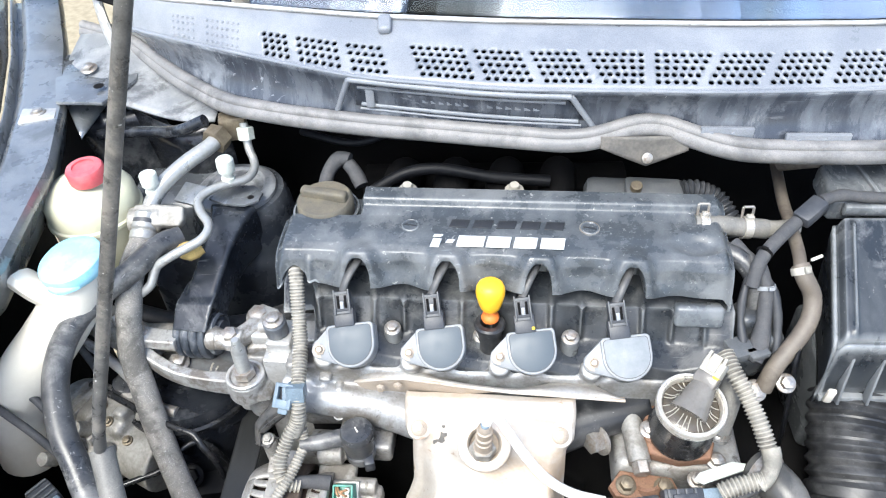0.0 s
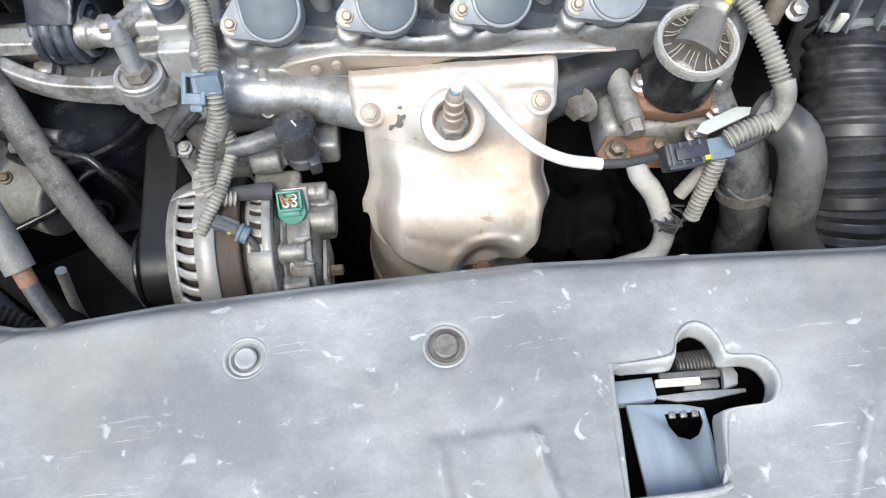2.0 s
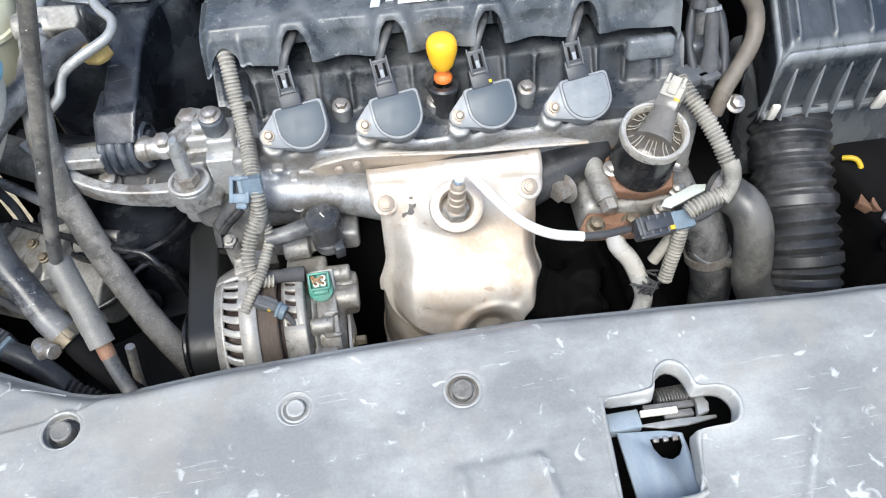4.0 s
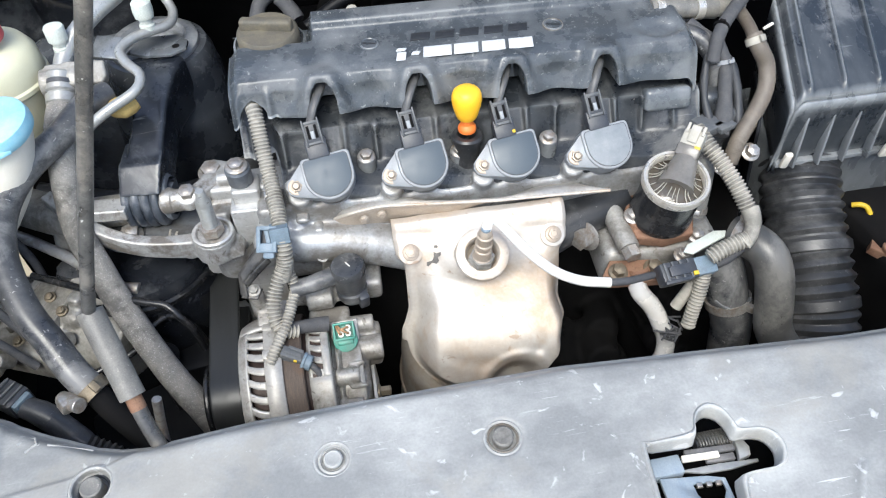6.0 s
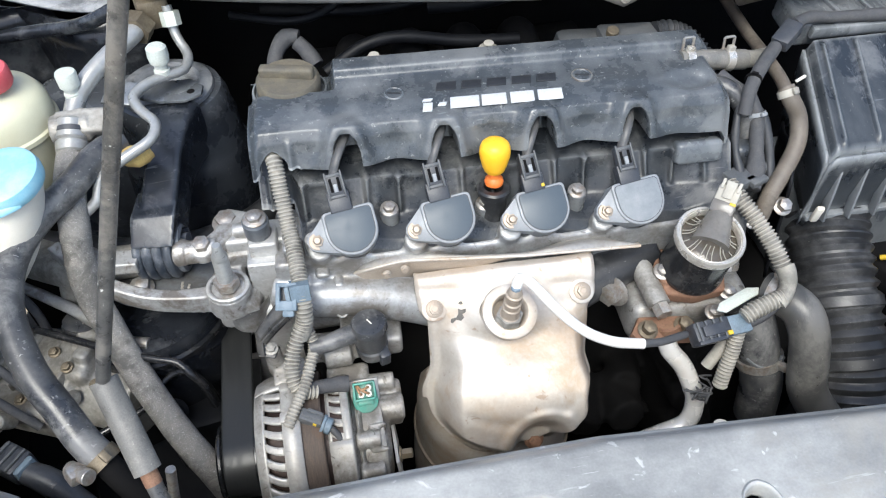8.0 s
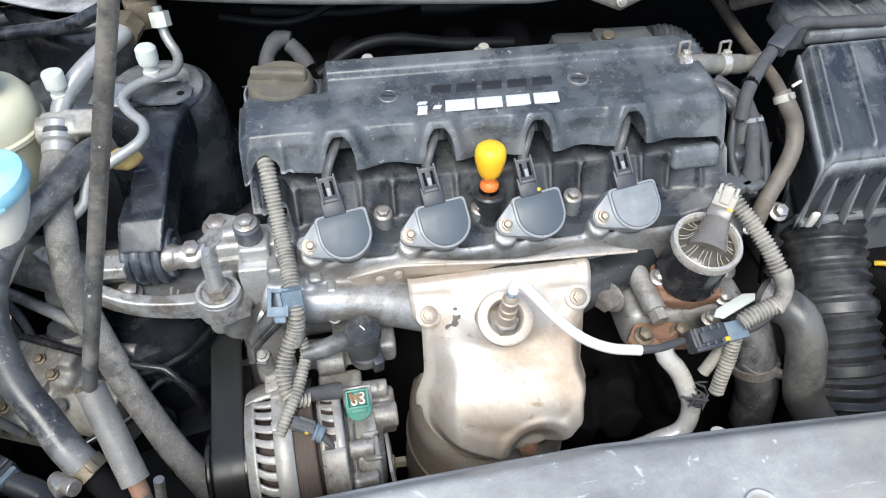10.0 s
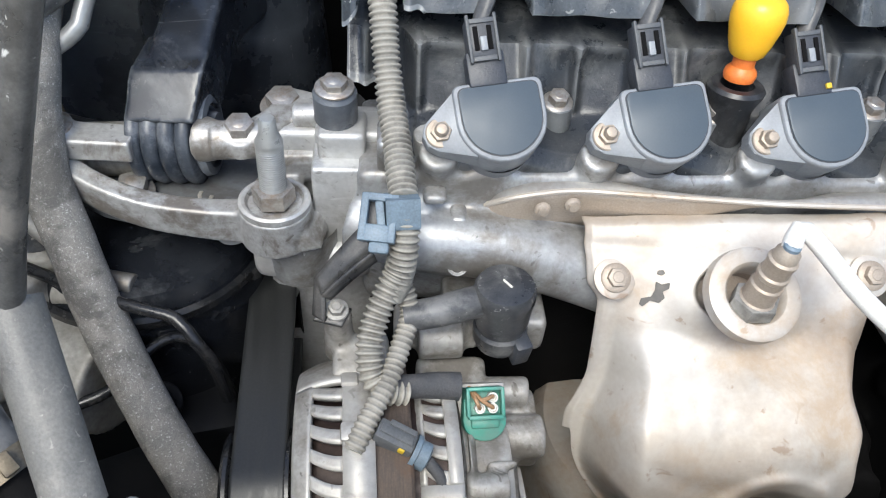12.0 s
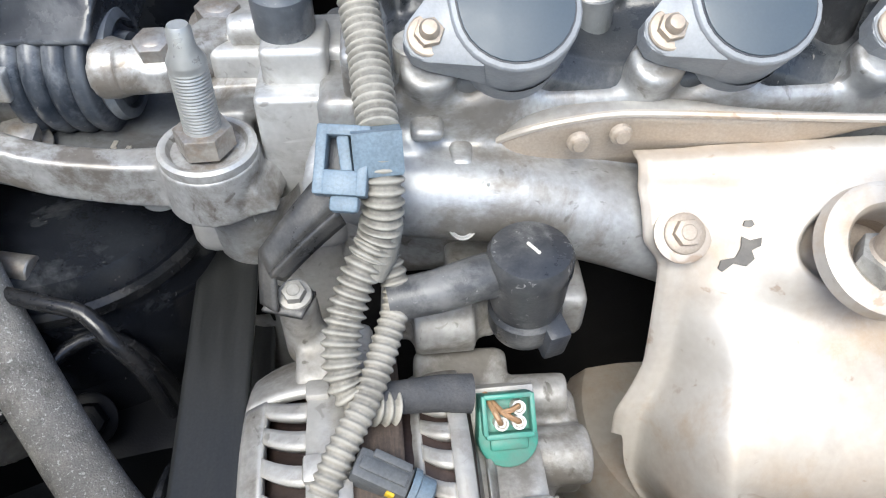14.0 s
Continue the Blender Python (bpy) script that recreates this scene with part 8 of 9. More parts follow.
part("bar", tube(bmesh.new(), [(0.168, 0.412, 0.738), (0.170, 0.385, 0.733), (0.1735, 0.345, 0.725)], 0.0105, n=16), "cast_dull", fing)
part("hex_end", prism(bmesh.new(), [(0.0085 * math.cos(math.pi / 3 * k), 0.0085 * math.sin(math.pi / 3 * k)) for k in range(6)], frame_of((0.1735, 0.348, 0.7255), (0.1, -0.95, -0.2)), 0.014, 0.001), "steel", fing)

flange = thing("egr_pipe", "bright steel pipe bent down from a rusty flange", "pipe", (0.18, 0.33, 0.68))
bm = bmesh.new()
prism(bm, [(-0.032, -0.004), (-0.026, -0.013), (0.024, -0.014), (0.034, -0.004), (0.026, 0.010), (-0.022, 0.012)], pose(0.178, 0.336, 0.696, 14, 0, -6), 0.010, 0.0015)
part("flange_plate", bm, "rusty", flange)
for p in ((0.161, 0.333, 0.706), (0.196, 0.331, 0.706)):
    part("flange_bolt", hexbolt(bmesh.new(), p, (0, -0.25, 1), 0.0066, 0.008), "brass", flange)
part("pipe", tube(bmesh.new(), [(0.1795, 0.327, 0.697), (0.181, 0.3195, 0.688), (0.195, 0.311, 0.67), (0.205, 0.3, 0.648), (0.21, 0.292, 0.628), (0.202, 0.283, 0.608), (0.176, 0.281, 0.598), (0.14, 0.277, 0.592)], 0.0092, n=20), "bright_pipe", flange)
part("stub_collar", lathe(bmesh.new(), (0.182, 0.335, 0.707), (0.2, -0.5, -0.8), [(0.0095, 0), (0.0118, 0.002), (0.0118, 0.008), (0.0100, 0.014)], 28), "rusty", flange)

for p, a in (((0.140, 0.372, 0.722), (-0.8, -0.5, 0.2)),):
    solid("side_bolt", hexbolt(bmesh.new(), p, a, 0.0105, 0.012), "steel", "large zinc bolt on the head's flank", "bolt")

# ---- sensor plug and right-hand conduits ----
sp = thing("sensor_plug", "dark blue-black sensor plug with a yellow tab", "connector", (0.20, 0.306, 0.72))
SM = pose(0.205, 0.3065, 0.7265, 25, 2, 6)
bm = bmesh.new()
box(bm, (0, 0, 0), (0.036, 0.020, 0.016), bevel=0.002, m=SM)
box(bm, (0.0, 0.0, 0.009), (0.022, 0.010, 0.004), bevel=0.001, m=SM)
box(bm, (-0.004, -0.009, 0.004), (0.028, 0.004, 0.012), bevel=0.001, m=SM)
part("shell", bm, "plug", sp)
bm = bmesh.new()
box(bm, (0.028, 0, 0), (0.022, 0.018, 0.014), bevel=0.002, m=SM)
part("tail_shell", bm, "slate", sp)
bm = bmesh.new()
box(bm, (0.014, -0.006, 0.009), (0.005, 0.004, 0.003), bevel=0.0006, m=SM)
part("yellow_tab", bm, "yellow", sp)
for k in range(4):
    part("shell_rib", box(bmesh.new(), (-0.014 + 0.008 * k, 0.0, 0.0085), (0.0022, 0.019, 0.0030), bevel=0.0005, m=SM), "plug_grey", sp)
part("lead", tube(bmesh.new(), [SM @ Vector((0.038, 0, 0)), (0.255, 0.311, 0.729), (0.272, 0.318, 0.734)], 0.0058, n=12), "tape", sp)
bm = bmesh.new()
prism(bm, [(0.216, 0.321), (0.224, 0.317), (0.262, 0.331), (0.266, 0.338), (0.254, 0.340), (0.222, 0.328)], pose(0, 0, 0.736), 0.002, 0.0006)
solid("white_bracket", bm, "cap_pale", "white plastic bracket behind the sensor plug", "bracket")

hr = thing("side_harness", "beige corrugated conduit looping beside the valve", "wiring harness", (0.27, 0.35, 0.75))
part("conduit", tube(bmesh.new(), [(0.250, 0.410, 0.806), (0.2545, 0.392, 0.802), (0.263, 0.374, 0.793), (0.271, 0.352, 0.782), (0.277, 0.334, 0.769)], 0.0074, n=18, ribs=(0.0036, 0.0019), wobble=0.05), "corr", hr, angle=85)
part("elbow_wrap", tube(bmesh.new(), [(0.279, 0.335, 0.769), (0.280, 0.324, 0.760), (0.275, 0.316, 0.752), (0.268, 0.313, 0.747)], 0.0086, n=14, wobble=0.3), "corr", hr)
part("lower_conduit", tube(bmesh.new(), [(0.272, 0.314, 0.750), (0.258, 0.3125, 0.746), (0.244, 0.310, 0.742), (0.236, 0.308, 0.738)], 0.0074, n=16, ribs=(0.0036, 0.0019), wobble=0.05), "corr", hr, angle=85)
part("drop_conduit", tube(bmesh.new(), [(0.233, 0.305, 0.722), (0.230, 0.298, 0.705), (0.2245, 0.290, 0.685), (0.220, 0.283, 0.668)], 0.0064, n=16, ribs=(0.0036, 0.0019), wobble=0.05), "corr", hr, angle=85)
part("crossing_conduit", tube(bmesh.new(), [(0.240, 0.313, 0.716), (0.229, 0.308, 0.704), (0.219, 0.303, 0.692), (0.212, 0.300, 0.680)], 0.0058, n=14), "corr", hr)
bm = bmesh.new()
for k in range(14):
    q = Vector((0.207 + random.uniform(-0.008, 0.010), 0.286 + random.uniform(-0.006, 0.008), 0.657 + random.uniform(-0.008, 0.008)))
    tube(bm, [q, q + Vector((random.uniform(-0.01, 0.01), random.uniform(-0.01, 0.01), random.uniform(-0.008, 0.008))), q + Vector((random.uniform(-0.014, 0.014), random.uniform(-0.012, 0.012), 0))], 0.0010, n=6)
part("tape_fringe", bm, "tape", hr, "frayed tape ends")
bm = bmesh.new()
box(bm, (0.268, 0.421, 0.800), (0.024, 0.024, 0.010), (0, 0, 20), 0.002)
box(bm, (0.282, 0.414, 0.802), (0.020, 0.012, 0.006), (0, 0, 20), 0.001)
part("holder", bm, "plug_grey", hr)
solid("ribbed_end", tube(bmesh.new(), [(0.206, 0.246, 0.665), (0.206, 0.243, 0.655), (0.205, 0.238, 0.645)], 0.006, n=12, ribs=(0.005, 0.003)), "ivory", "small ribbed plastic end behind the front panel", "hose end")

# ---- radiator hose and intake duct ----
rad = thing("radiator_hose", "smooth grey rubber radiator hose bending down", "hose", (0.30, 0.29, 0.66))
part("hose", tube(bmesh.new(), [(0.278, 0.340, 0.728), (0.287, 0.326, 0.732), (0.296, 0.310, 0.730), (0.302, 0.296, 0.714), (0.303, 0.282, 0.690), (0.304, 0.268, 0.662), (0.318, 0.252, 0.638), (0.342, 0.236, 0.61), (0.36, 0.22, 0.58)], 0.0180, n=24), "hose_smooth", rad)
part("clamp", clamp_ring(bmesh.new(), (0.281, 0.336, 0.7295), (0.5, -0.75, 0.2), 0.0184, 0.008), "steel", rad)
stub = thing("coolant_stub", "grimy coolant stub with a ragged clamp", "pipe stub", (0.275, 0.31, 0.62))
part("stub_hose", tube(bmesh.new(), [(0.262, 0.340, 0.712), (0.270, 0.325, 0.692), (0.277, 0.311, 0.662), (0.284, 0.300, 0.63), (0.290, 0.294, 0.58)], 0.0205, n=22), "rubber", stub)
part("clamp", clamp_ring(bmesh.new(), (0.2765, 0.3125, 0.664), (0.18, -0.34, -0.92), 0.0212, 0.009), "steel", stub)
bm = bmesh.new()
tube(bm, [(0.258, 0.305, 0.672), (0.268, 0.295, 0.668), (0.282, 0.293, 0.668), (0.293, 0.300, 0.672)], 0.0025, n=8, wobble=0.6)
part("torn_edge", bm, "plug_grey", stub, "ragged blue-grey torn edge")
small = thing("bypass_hose", "short grey hose with a wire clip below the valve plug", "hose", (0.25, 0.38, 0.74))
part("hose", tube(bmesh.new(), [(0.262, 0.405, 0.785), (0.258, 0.390, 0.768), (0.250, 0.374, 0.750), (0.246, 0.366, 0.735)], 0.0105, n=16), "rubber_grey", small)
part("clip", clamp_ring(bmesh.new(), (0.2485, 0.371, 0.742), (-0.2, -0.45, -0.85), 0.0108, 0.006), "steel", small)

duct = thing("intake_duct", "black corrugated rubber intake duct", "duct", (0.39, 0.35, 0.62))
part("duct_body", tube(bmesh.new(), [(0.402, 0.432, 0.712), (0.398, 0.418, 0.704), (0.393, 0.392, 0.688), (0.389, 0.356, 0.664), (0.387, 0.325, 0.642), (0.385, 0.30, 0.62), (0.380, 0.27, 0.59), (0.376, 0.24, 0.56)], 0.0395, n=32, ribs=(0.0125, 0.0045), flat=1.0), "duct_rubber", duct)
for k, (p, ax2) in enumerate((((0.3895, 0.361, 0.668), (-0.1, -0.8, -0.58)), ((0.386, 0.314, 0.632), (-0.05, -0.75, -0.65)))):
    part("smooth_band", lathe(bmesh.new(), p, ax2, [(0.040, 0), (0.0428, 0.002), (0.0428, 0.012), (0.040, 0.014)], 48), "duct_rubber", duct)

# ---- air filter box ----
ab = thing("air_filter_box", "dusty black plastic air filter box with a ribbed lid", "air box", (0.47, 0.47, 0.70))


def lid_point(u, v):
    x = 0.347 + 0.26 * u
    y = 0.408 + 0.118 * v
    z = 0.829 + 0.043 * v - 0.010 * (1 - smoothstep(0.0, 0.03, u)) ** 2 - 0.006 * (1 - smoothstep(0, 0.05, v)) ** 2
    xs = x + 0.026 * v
    for c in (0.36, 0.395, 0.43, 0.468, 0.505, 0.545):
        z += 0.0042 * math.exp(-((x - c) / 0.0020) ** 2) * smoothstep(0.02, 0.1, v) * smoothstep(0.98, 0.92, v)
    return Vector((xs, y - 0.02 * (x - 0.347), z))


part("lid", sheet(bmesh.new(), lid_point, 150, 40), "airbox", ab, thick=0.003)
bm = bmesh.new()
sheet(bm, lambda u, v: lid_point(u, 0).lerp(lid_point(u, 0) + Vector((0.004, 0.010, -0.085)), v), 60, 6)
sheet(bm, lambda u, v: lid_point(0, u).lerp(lid_point(0, u) + Vector((0.010, 0.004, -0.085)), v), 40, 6)
part("lid_sides", bm, "airbox", ab, thick=0.003)
bm = bmesh.new()
box(bm, (0.50, 0.475, 0.690), (0.27, 0.11, 0.12), (0, 0, -2), 0.010, 3)
part("lower_body", bm, "airbox", ab)
bm = bmesh.new()
box(bm, (0.482, 0.4120, 0.742), (0.26, 0.014, 0.006), (0, 0, -1), 0.001)
part("split_flange", bm, "airbox", ab)
for k in range(9):
    q = lid_point((k + 0.6) / 9.5, 0)
    part("side_rib", box(bmesh.new(), q + Vector((0.003, 0.001, -0.048)), (0.0025, 0.010, 0.066), (-7, 0, 0), 0.0006), "airbox", ab)
bm = bmesh.new()
box(bm, (0.358, 0.404, 0.752), (0.008, 0.005, 0.022), (10, 0, -12), 0.002)
part("clip", bm, "ivory", ab, "white plastic snap clip")
part("clip", box(bmesh.new(), (0.470, 0.4000, 0.752), (0.012, 0.005, 0.026), (10, 0, -4), 0.002), "ivory", ab, "white plastic snap clip")
bm = bmesh.new()
box(bm, (0.470, 0.565, 0.872), (0.20, 0.055, 0.030), (8, 0, -2), 0.006, 3)
box(bm, (0.50, 0.534, 0.874), (0.24, 0.010, 0.014), (12, 0, -2), 0.003, 2)
hood2 = part("rear_hood", bm, "airbox", ab)
for x in (0.41, 0.445, 0.48, 0.515):
    part("hood_rib", box(bmesh.new(), (x, 0.565, 0.8885), (0.004, 0.048, 0.004), (8, 0, 10), 0.001), "airbox", hood2)
bm = bmesh.new()
tube(bm, [(0.44, 0.575, 0.905), (0.50, 0.585, 0.91), (0.56, 0.57, 0.90)], 0.018, n=18, ribs=(0.010, 0.005))
part("ribbed_hose", bm, "corr_black", ab)
bm = bmesh.new()
sheet(bm, lambda u, v: Vector((0.315 + 0.05 * u + 0.02 * v, 0.405 + 0.10 * u, 0.80 - 0.14 * v + 0.01 * math.sin(5 * u))), 14, 10)
solid("side_guard", bm, "black", "scuffed black plastic guard beside the air box", "guard", thick=0.003)
for p, r in (((0.310, 0.4005, 0.775), 0.0065), ((0.285, 0.4015, 0.762), 0.0075)):
    solid("stud_bolt", hexbolt(bmesh.new(), p, (0, -0.5, 0.8), r, 0.007), "steel", "zinc bolt with a round washer", "bolt", "bolts beside the air box")

# ---- far right details behind the duct ----
bm = bmesh.new()
tube(bm, [(0.462, 0.398, 0.672), (0.468, 0.393, 0.676), (0.474, 0.389, 0.674), (0.477, 0.384, 0.668)], 0.0030, n=12)
solid("yellow_ring", bm, "yellow", "yellow plastic ring beside the duct", "ring")
# The linkage's near-black colour carries the shade beside the duct.
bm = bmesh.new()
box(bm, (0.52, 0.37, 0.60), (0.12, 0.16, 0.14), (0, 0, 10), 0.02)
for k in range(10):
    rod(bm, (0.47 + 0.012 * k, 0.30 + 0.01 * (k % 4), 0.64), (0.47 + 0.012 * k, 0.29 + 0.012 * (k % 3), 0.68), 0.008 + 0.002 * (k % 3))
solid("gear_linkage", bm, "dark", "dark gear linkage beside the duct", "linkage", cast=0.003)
bm = bmesh.new()
sweep(bm, [(0.462, 0.352, 0.655, 0.016, 0.010), (0.480, 0.338, 0.652, 0.020, 0.012), (0.505, 0.330, 0.645, 0.014, 0.010), (0.530, 0.328, 0.640, 0.014, 0.010)])
rod(bm, (0.478, 0.339, 0.645), (0.478, 0.337, 0.664), 0.011)
solid("shift_lever", bm, "rusty", "rusty brown shift lever below the yellow ring", "lever")
bm = bmesh.new()
tube(bm, [(0.405, 0.258, 0.742), (0.418, 0.268, 0.752), (0.436, 0.272, 0.752), (0.45, 0.262, 0.745)], 0.010, n=14)
box(bm, (0.445, 0.285, 0.752), (0.03, 0.02, 0.02), (0, 0, 20), 0.005)
solid("cast_bracket", bm, "alu_clean", "small pale cast bracket near the front panel", "bracket", cast=0.0018)

# ---- hoses and leads at the rear right of the engine ----
vent = thing("breather_hose", "brown-grey breather hose with two spring clips", "hose", (0.28, 0.53, 0.85))
part("hose", tube(bmesh.new(), [(0.232, 0.5180, 0.8725), (0.262, 0.5190, 0.869), (0.290, 0.5200, 0.865), (0.304, 0.5205, 0.863)], 0.0098, n=18), "rubber_grey", vent)
for p in ((0.2365, 0.5180, 0.872), (0.2800, 0.5195, 0.8665)):
    c = part("spring_clip", clamp_ring(bmesh.new(), p, (1, 0.06, -0.12), 0.0102, 0.008), "chrome", vent, "bright spring clip")
    bm = bmesh.new()
    for dx in (-0.002, 0.008):
        rod(bm, Vector(p) + Vector((dx, 0.002, 0.010)), Vector(p) + Vector((dx, 0.004, 0.022)), 0.0014, n=10)
    rod(bm, Vector(p) + Vector((-0.002, 0.004, 0.022)), Vector(p) + Vector((0.008, 0.004, 0.022)), 0.0014, n=10)
    part("clip_ear", bm, "steel", c)
part("pipe_stub", tube(bmesh.new(), [(0.300, 0.5205, 0.8635), (0.318, 0.5230, 0.861), (0.336, 0.5290, 0.858)], 0.0085, n=16), "corr", vent, "beige pipe stub")
heat = thing("heater_pipe", "beige-brown heater pipe with a hose and clip", "pipe", (0.33, 0.5, 0.8))
part("pipe", tube(bmesh.new(), [(0.365, 0.70, 0.845), (0.352, 0.64, 0.850), (0.338, 0.575, 0.856), (0.333, 0.535, 0.858), (0.327, 0.49, 0.859), (0.322, 0.468, 0.858)], 0.0060, n=18), "brown_hose", heat)
part("hose", tube(bmesh.new(), [(0.3225, 0.472, 0.860), (0.326, 0.462, 0.852), (0.335, 0.455, 0.836), (0.332, 0.440, 0.818), (0.315, 0.422, 0.802), (0.300, 0.410, 0.788), (0.292, 0.402, 0.765)], 0.0082, n=18), "brown_hose", heat)
cl2 = part("clip", clamp_ring(bmesh.new(), (0.3225, 0.470, 0.859), (0.15, -0.6, -0.6), 0.0084, 0.007), "corr", heat)
part("clip_ear", rod(bmesh.new(), (0.331, 0.472, 0.866), (0.342, 0.476, 0.868), 0.0016, n=10), "ivory", cl2)
solid("upper_pipe", tube(bmesh.new(), [(0.345, 0.62, 0.872), (0.36, 0.605, 0.885), (0.40, 0.60, 0.893), (0.46, 0.61, 0.895)], 0.009, n=16), "brown_hose", "beige-brown pipe crossing to the far side", "pipe")
elb = thing("coolant_elbow", "grey rubber elbow from the engine cover's end", "hose", (0.27, 0.46, 0.83))
part("hose", tube(bmesh.new(), [(0.240, 0.496, 0.850), (0.254, 0.494, 0.857), (0.268, 0.487, 0.858), (0.280, 0.476, 0.851), (0.287, 0.467, 0.838), (0.288, 0.461, 0.818)], 0.0098, n=20), "rubber", elb)
for p_, a_ in (((0.2575, 0.4925, 0.8575), (0.9, -0.4, 0.1)), ((0.2865, 0.4680, 0.8400), (0.3, -0.4, -0.85))):
    part("band", lathe(bmesh.new(), p_, a_, [(0.0095, 0), (0.0110, 0.001), (0.0110, 0.005), (0.0095, 0.006)], 28), "rubber", elb)
bm = bmesh.new()
box(bm, (0.286, 0.455, 0.800), (0.036, 0.030, 0.040), (0, 0, 10), 0.008, 3)
box(bm, (0.296, 0.440, 0.782), (0.030, 0.030, 0.050), (0, 0, 20), 0.008, 3)
box(bm, (0.275, 0.435, 0.770), (0.040, 0.030, 0.030), (0, 0, 0), 0.008, 3)
part("housing", bm, "cam", elb, cast=0.002)
bundle = thing("taped_bundle", "black taped wiring bundle with a loose clip beside the cover", "wiring harness", (0.28, 0.45, 0.80))
part("taped_stem", tube(bmesh.new(), [(0.268, 0.500, 0.862), (0.280, 0.482, 0.858), (0.292, 0.463, 0.845), (0.292, 0.448, 0.825), (0.288, 0.430, 0.806), (0.280, 0.412, 0.792)], 0.0075, n=12, wobble=0.5), "tape", bundle)
part("branch", tube(bmesh.new(), [(0.290, 0.470, 0.850), (0.300, 0.458, 0.838), (0.304, 0.440, 0.815), (0.302, 0.420, 0.79)], 0.0045, n=10, wobble=0.3), "corr_black", bundle)
part("branch", tube(bmesh.new(), [(0.284, 0.478, 0.856), (0.274, 0.462, 0.842), (0.270, 0.445, 0.82), (0.272, 0.425, 0.80)], 0.004, n=10, wobble=0.3), "corr_black", bundle)
part("tie", clamp_ring(bmesh.new(), (0.292, 0.462, 0.844), (0.1, -0.5, -0.8), 0.0085, 0.004), "coil_body", bundle, "pale plastic cable tie")
lead = thing("sensor_lead", "grey taped sensor lead with a plug on the air box", "lead", (0.33, 0.5, 0.86))
part("taped_lead", tube(bmesh.new(), [(0.278, 0.458, 0.846), (0.284, 0.470, 0.866), (0.295, 0.482, 0.873), (0.310, 0.497, 0.876), (0.326, 0.511, 0.880)], 0.0066, n=14, wobble=0.2), "tape", lead)
part("lead_plug", box(bmesh.new(), (0.340, 0.519, 0.886), (0.030, 0.018, 0.014), (0, -20, 35), 0.003), "plug", lead)
part("lead_tail", tube(bmesh.new(), [(0.350, 0.527, 0.892), (0.372, 0.536, 0.892), (0.40, 0.538, 0.888), (0.46, 0.535, 0.886)], 0.0062, n=12, wobble=0.35), "tape", lead)
part("wire_tie", clamp_ring(bmesh.new(), (0.288, 0.476, 0.870), (0.6, 0.7, 0.3), 0.007, 0.003), "dark", lead)
th = thing("throttle_unit", "grey plastic throttle unit behind the engine cover", "throttle", (0.20, 0.58, 0.84))
bm = bmesh.new()
box(bm, (0.205, 0.580, 0.862), (0.060, 0.030, 0.024), (0, 0, -6), 0.005, 2)
box(bm, (0.165, 0.592, 0.850), (0.060, 0.040, 0.030), (0, 0, -6), 0.010, 2)
part("casing", bm, "plug_grey", th)
part("ribbed_lead", tube(bmesh.new(), [(0.232, 0.576, 0.868), (0.248, 0.577, 0.868), (0.268, 0.573, 0.860), (0.280, 0.560, 0.848), (0.288, 0.555, 0.83)], 0.0105, n=16, ribs=(0.005, 0.0028)), "corr_black", th)
part("brass_insert", rod(bmesh.new(), (0.185, 0.574, 0.872), (0.185, 0.572, 0.880), 0.0062), "brass", th)

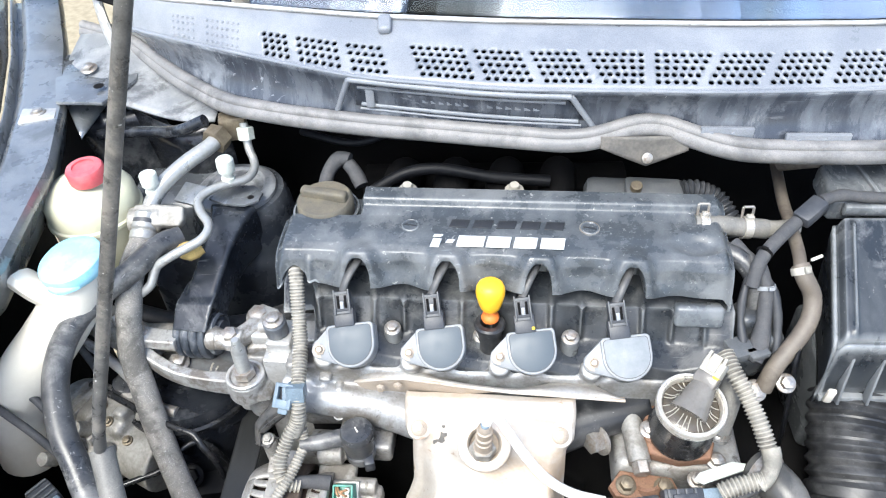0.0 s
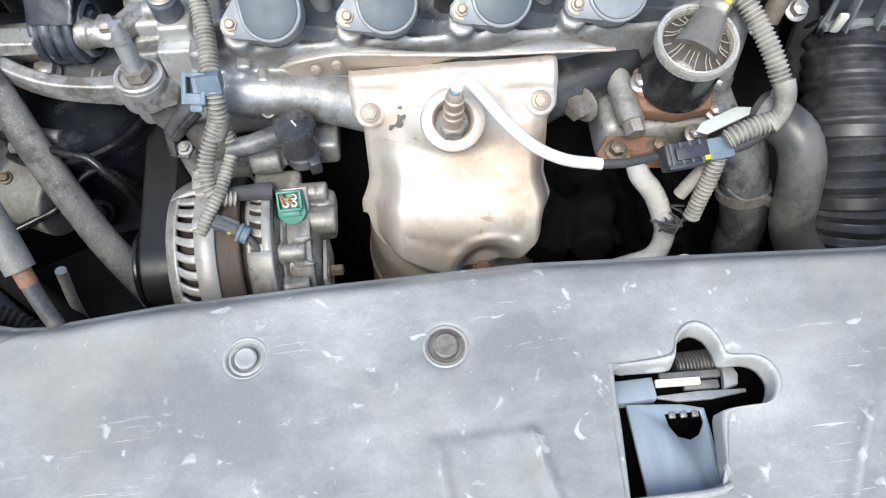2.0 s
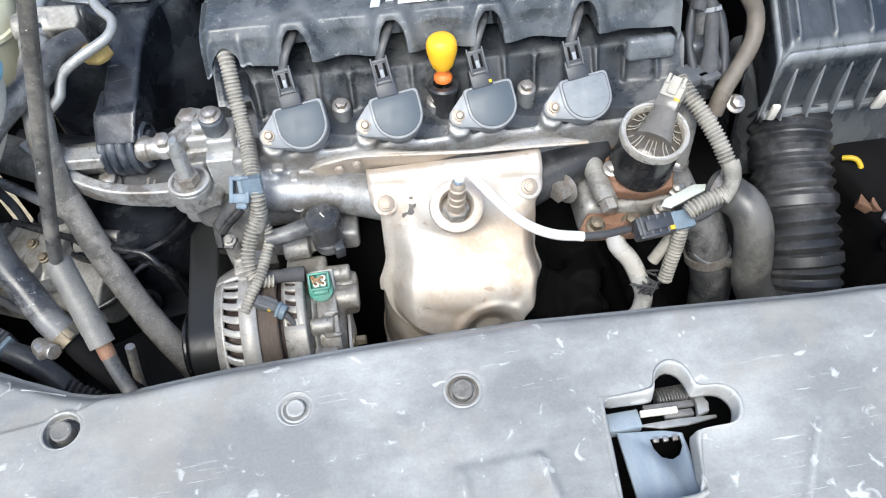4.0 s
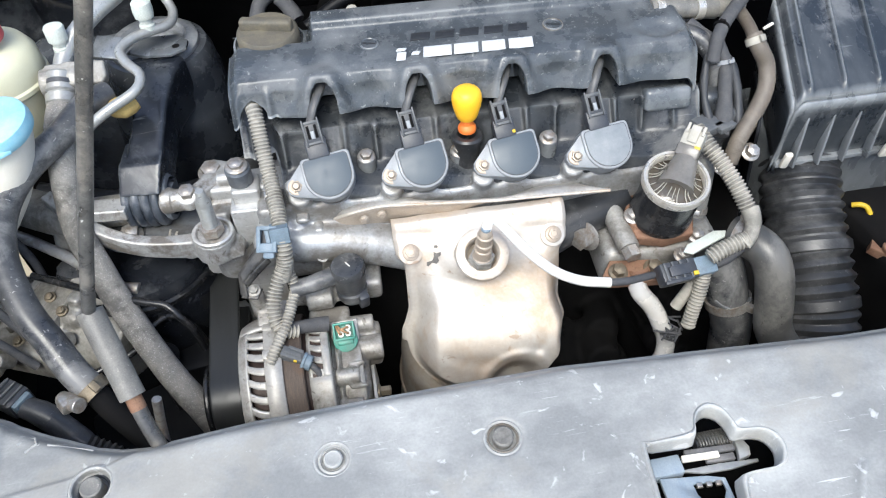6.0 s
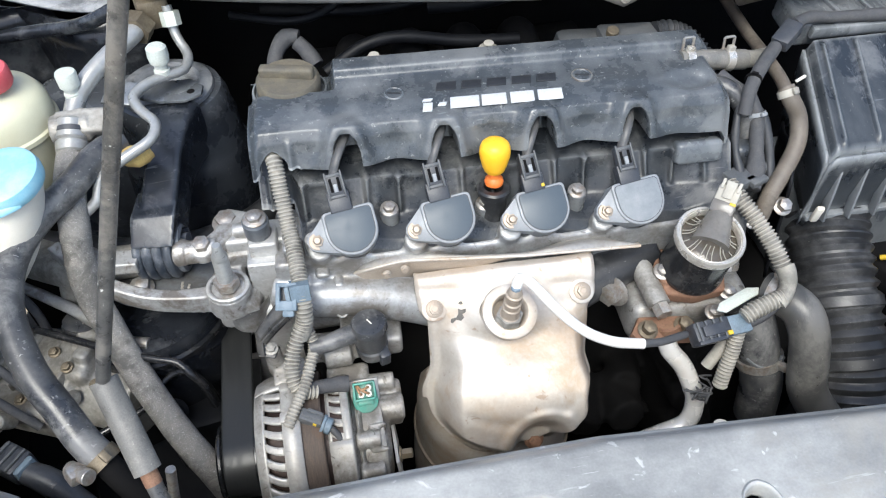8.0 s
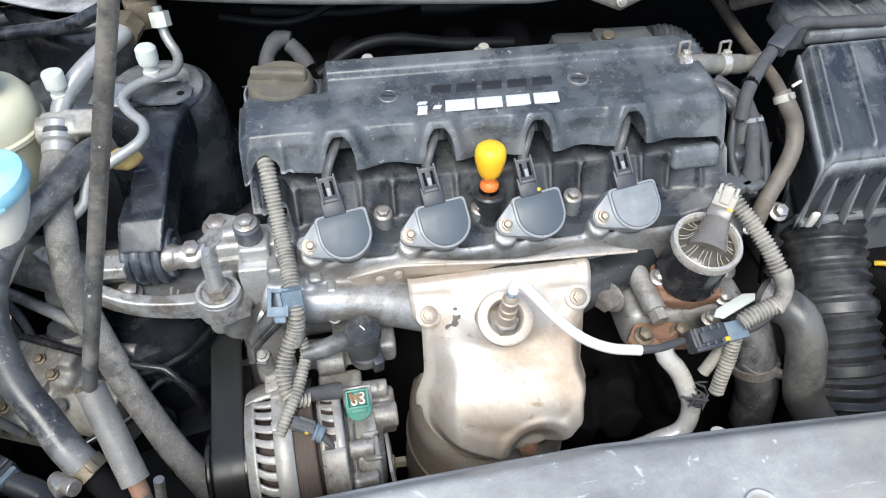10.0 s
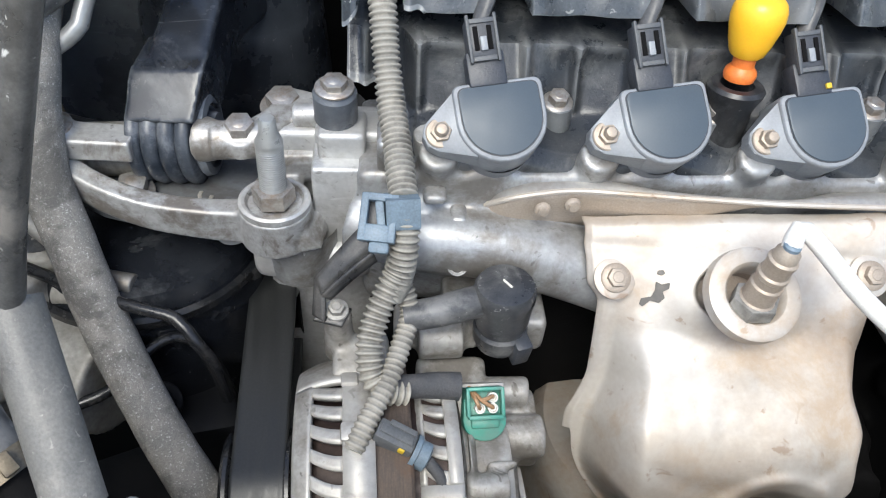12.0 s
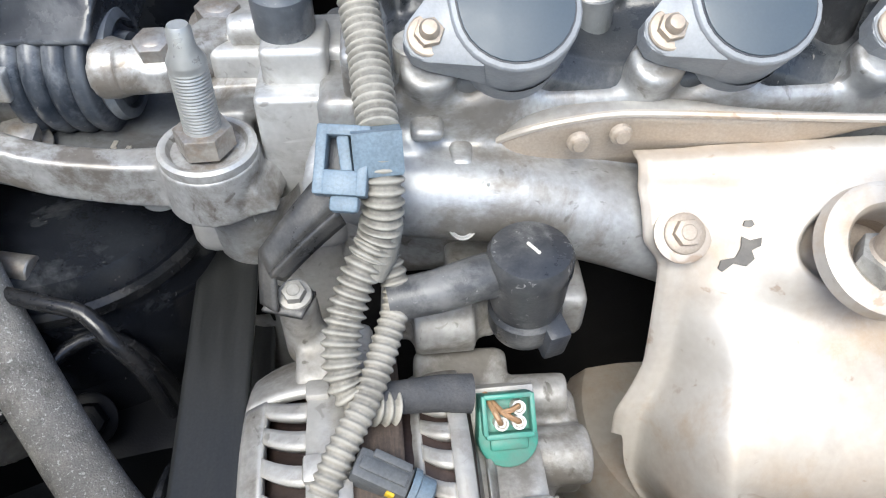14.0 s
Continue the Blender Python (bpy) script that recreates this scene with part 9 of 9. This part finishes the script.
# ---- things behind the engine, their shade put into near-black colours ----
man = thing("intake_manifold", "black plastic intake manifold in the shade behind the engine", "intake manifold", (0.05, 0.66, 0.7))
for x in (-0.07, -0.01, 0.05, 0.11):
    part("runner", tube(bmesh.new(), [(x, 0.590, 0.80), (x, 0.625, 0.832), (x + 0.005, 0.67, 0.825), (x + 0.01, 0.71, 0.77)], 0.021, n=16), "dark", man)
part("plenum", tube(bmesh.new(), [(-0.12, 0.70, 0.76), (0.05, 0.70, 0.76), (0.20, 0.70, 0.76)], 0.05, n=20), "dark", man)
for pts, r, lab in (([(-0.10, 0.600, 0.850), (-0.06, 0.612, 0.868), (-0.02, 0.615, 0.872), (0.04, 0.612, 0.862), (0.10, 0.61, 0.858)], 0.0065, "dark corrugated lead behind the engine cover"),
                    ([(-0.19, 0.70, 0.868), (-0.12, 0.665, 0.874), (-0.07, 0.68, 0.885), (-0.03, 0.71, 0.895)], 0.0045, "thin dark steel pipe on the firewall"),
                    ([(-0.16, 0.72, 0.86), (-0.05, 0.715, 0.85), (0.06, 0.72, 0.855), (0.16, 0.71, 0.86)], 0.006, "black hose along the firewall"),
                    ([(0.02, 0.69, 0.86), (0.08, 0.675, 0.868), (0.14, 0.68, 0.88), (0.2, 0.70, 0.885)], 0.008, "black hose behind the throttle unit")):
    solid("rear_line", tube(bmesh.new(), pts, r, n=12), "black", lab, "hose", "lines behind the engine")
pc = thing("rear_plug", "grey taped plug and loop behind the filler cap", "connector", (-0.12, 0.63, 0.84))
part("loop", tube(bmesh.new(), [(-0.152, 0.612, 0.846), (-0.146, 0.628, 0.862), (-0.134, 0.637, 0.872), (-0.122, 0.635, 0.872)], 0.0080, n=14, wobble=0.4), "tape", pc)
part("plug_body", tube(bmesh.new(), [(-0.124, 0.632, 0.868), (-0.116, 0.624, 0.862), (-0.108, 0.612, 0.852)], 0.0095, n=12, wobble=0.5), "tape", pc)
for x, y, z in ((-0.053, 0.582, 0.872), (0.06, 0.58, 0.872)):
    s2 = thing("rear_stud", "pale stud head behind the engine cover", "stud", (x, y, z), "rear studs")
    part("head", lathe(bmesh.new(), (x, y, z - 0.01), (0, -0.1, 1), [(0.010, 0), (0.010, 0.008), (0.006, 0.011), (0.005, 0.015), (0, 0.0155)], 24), "ivory_plug", s2)
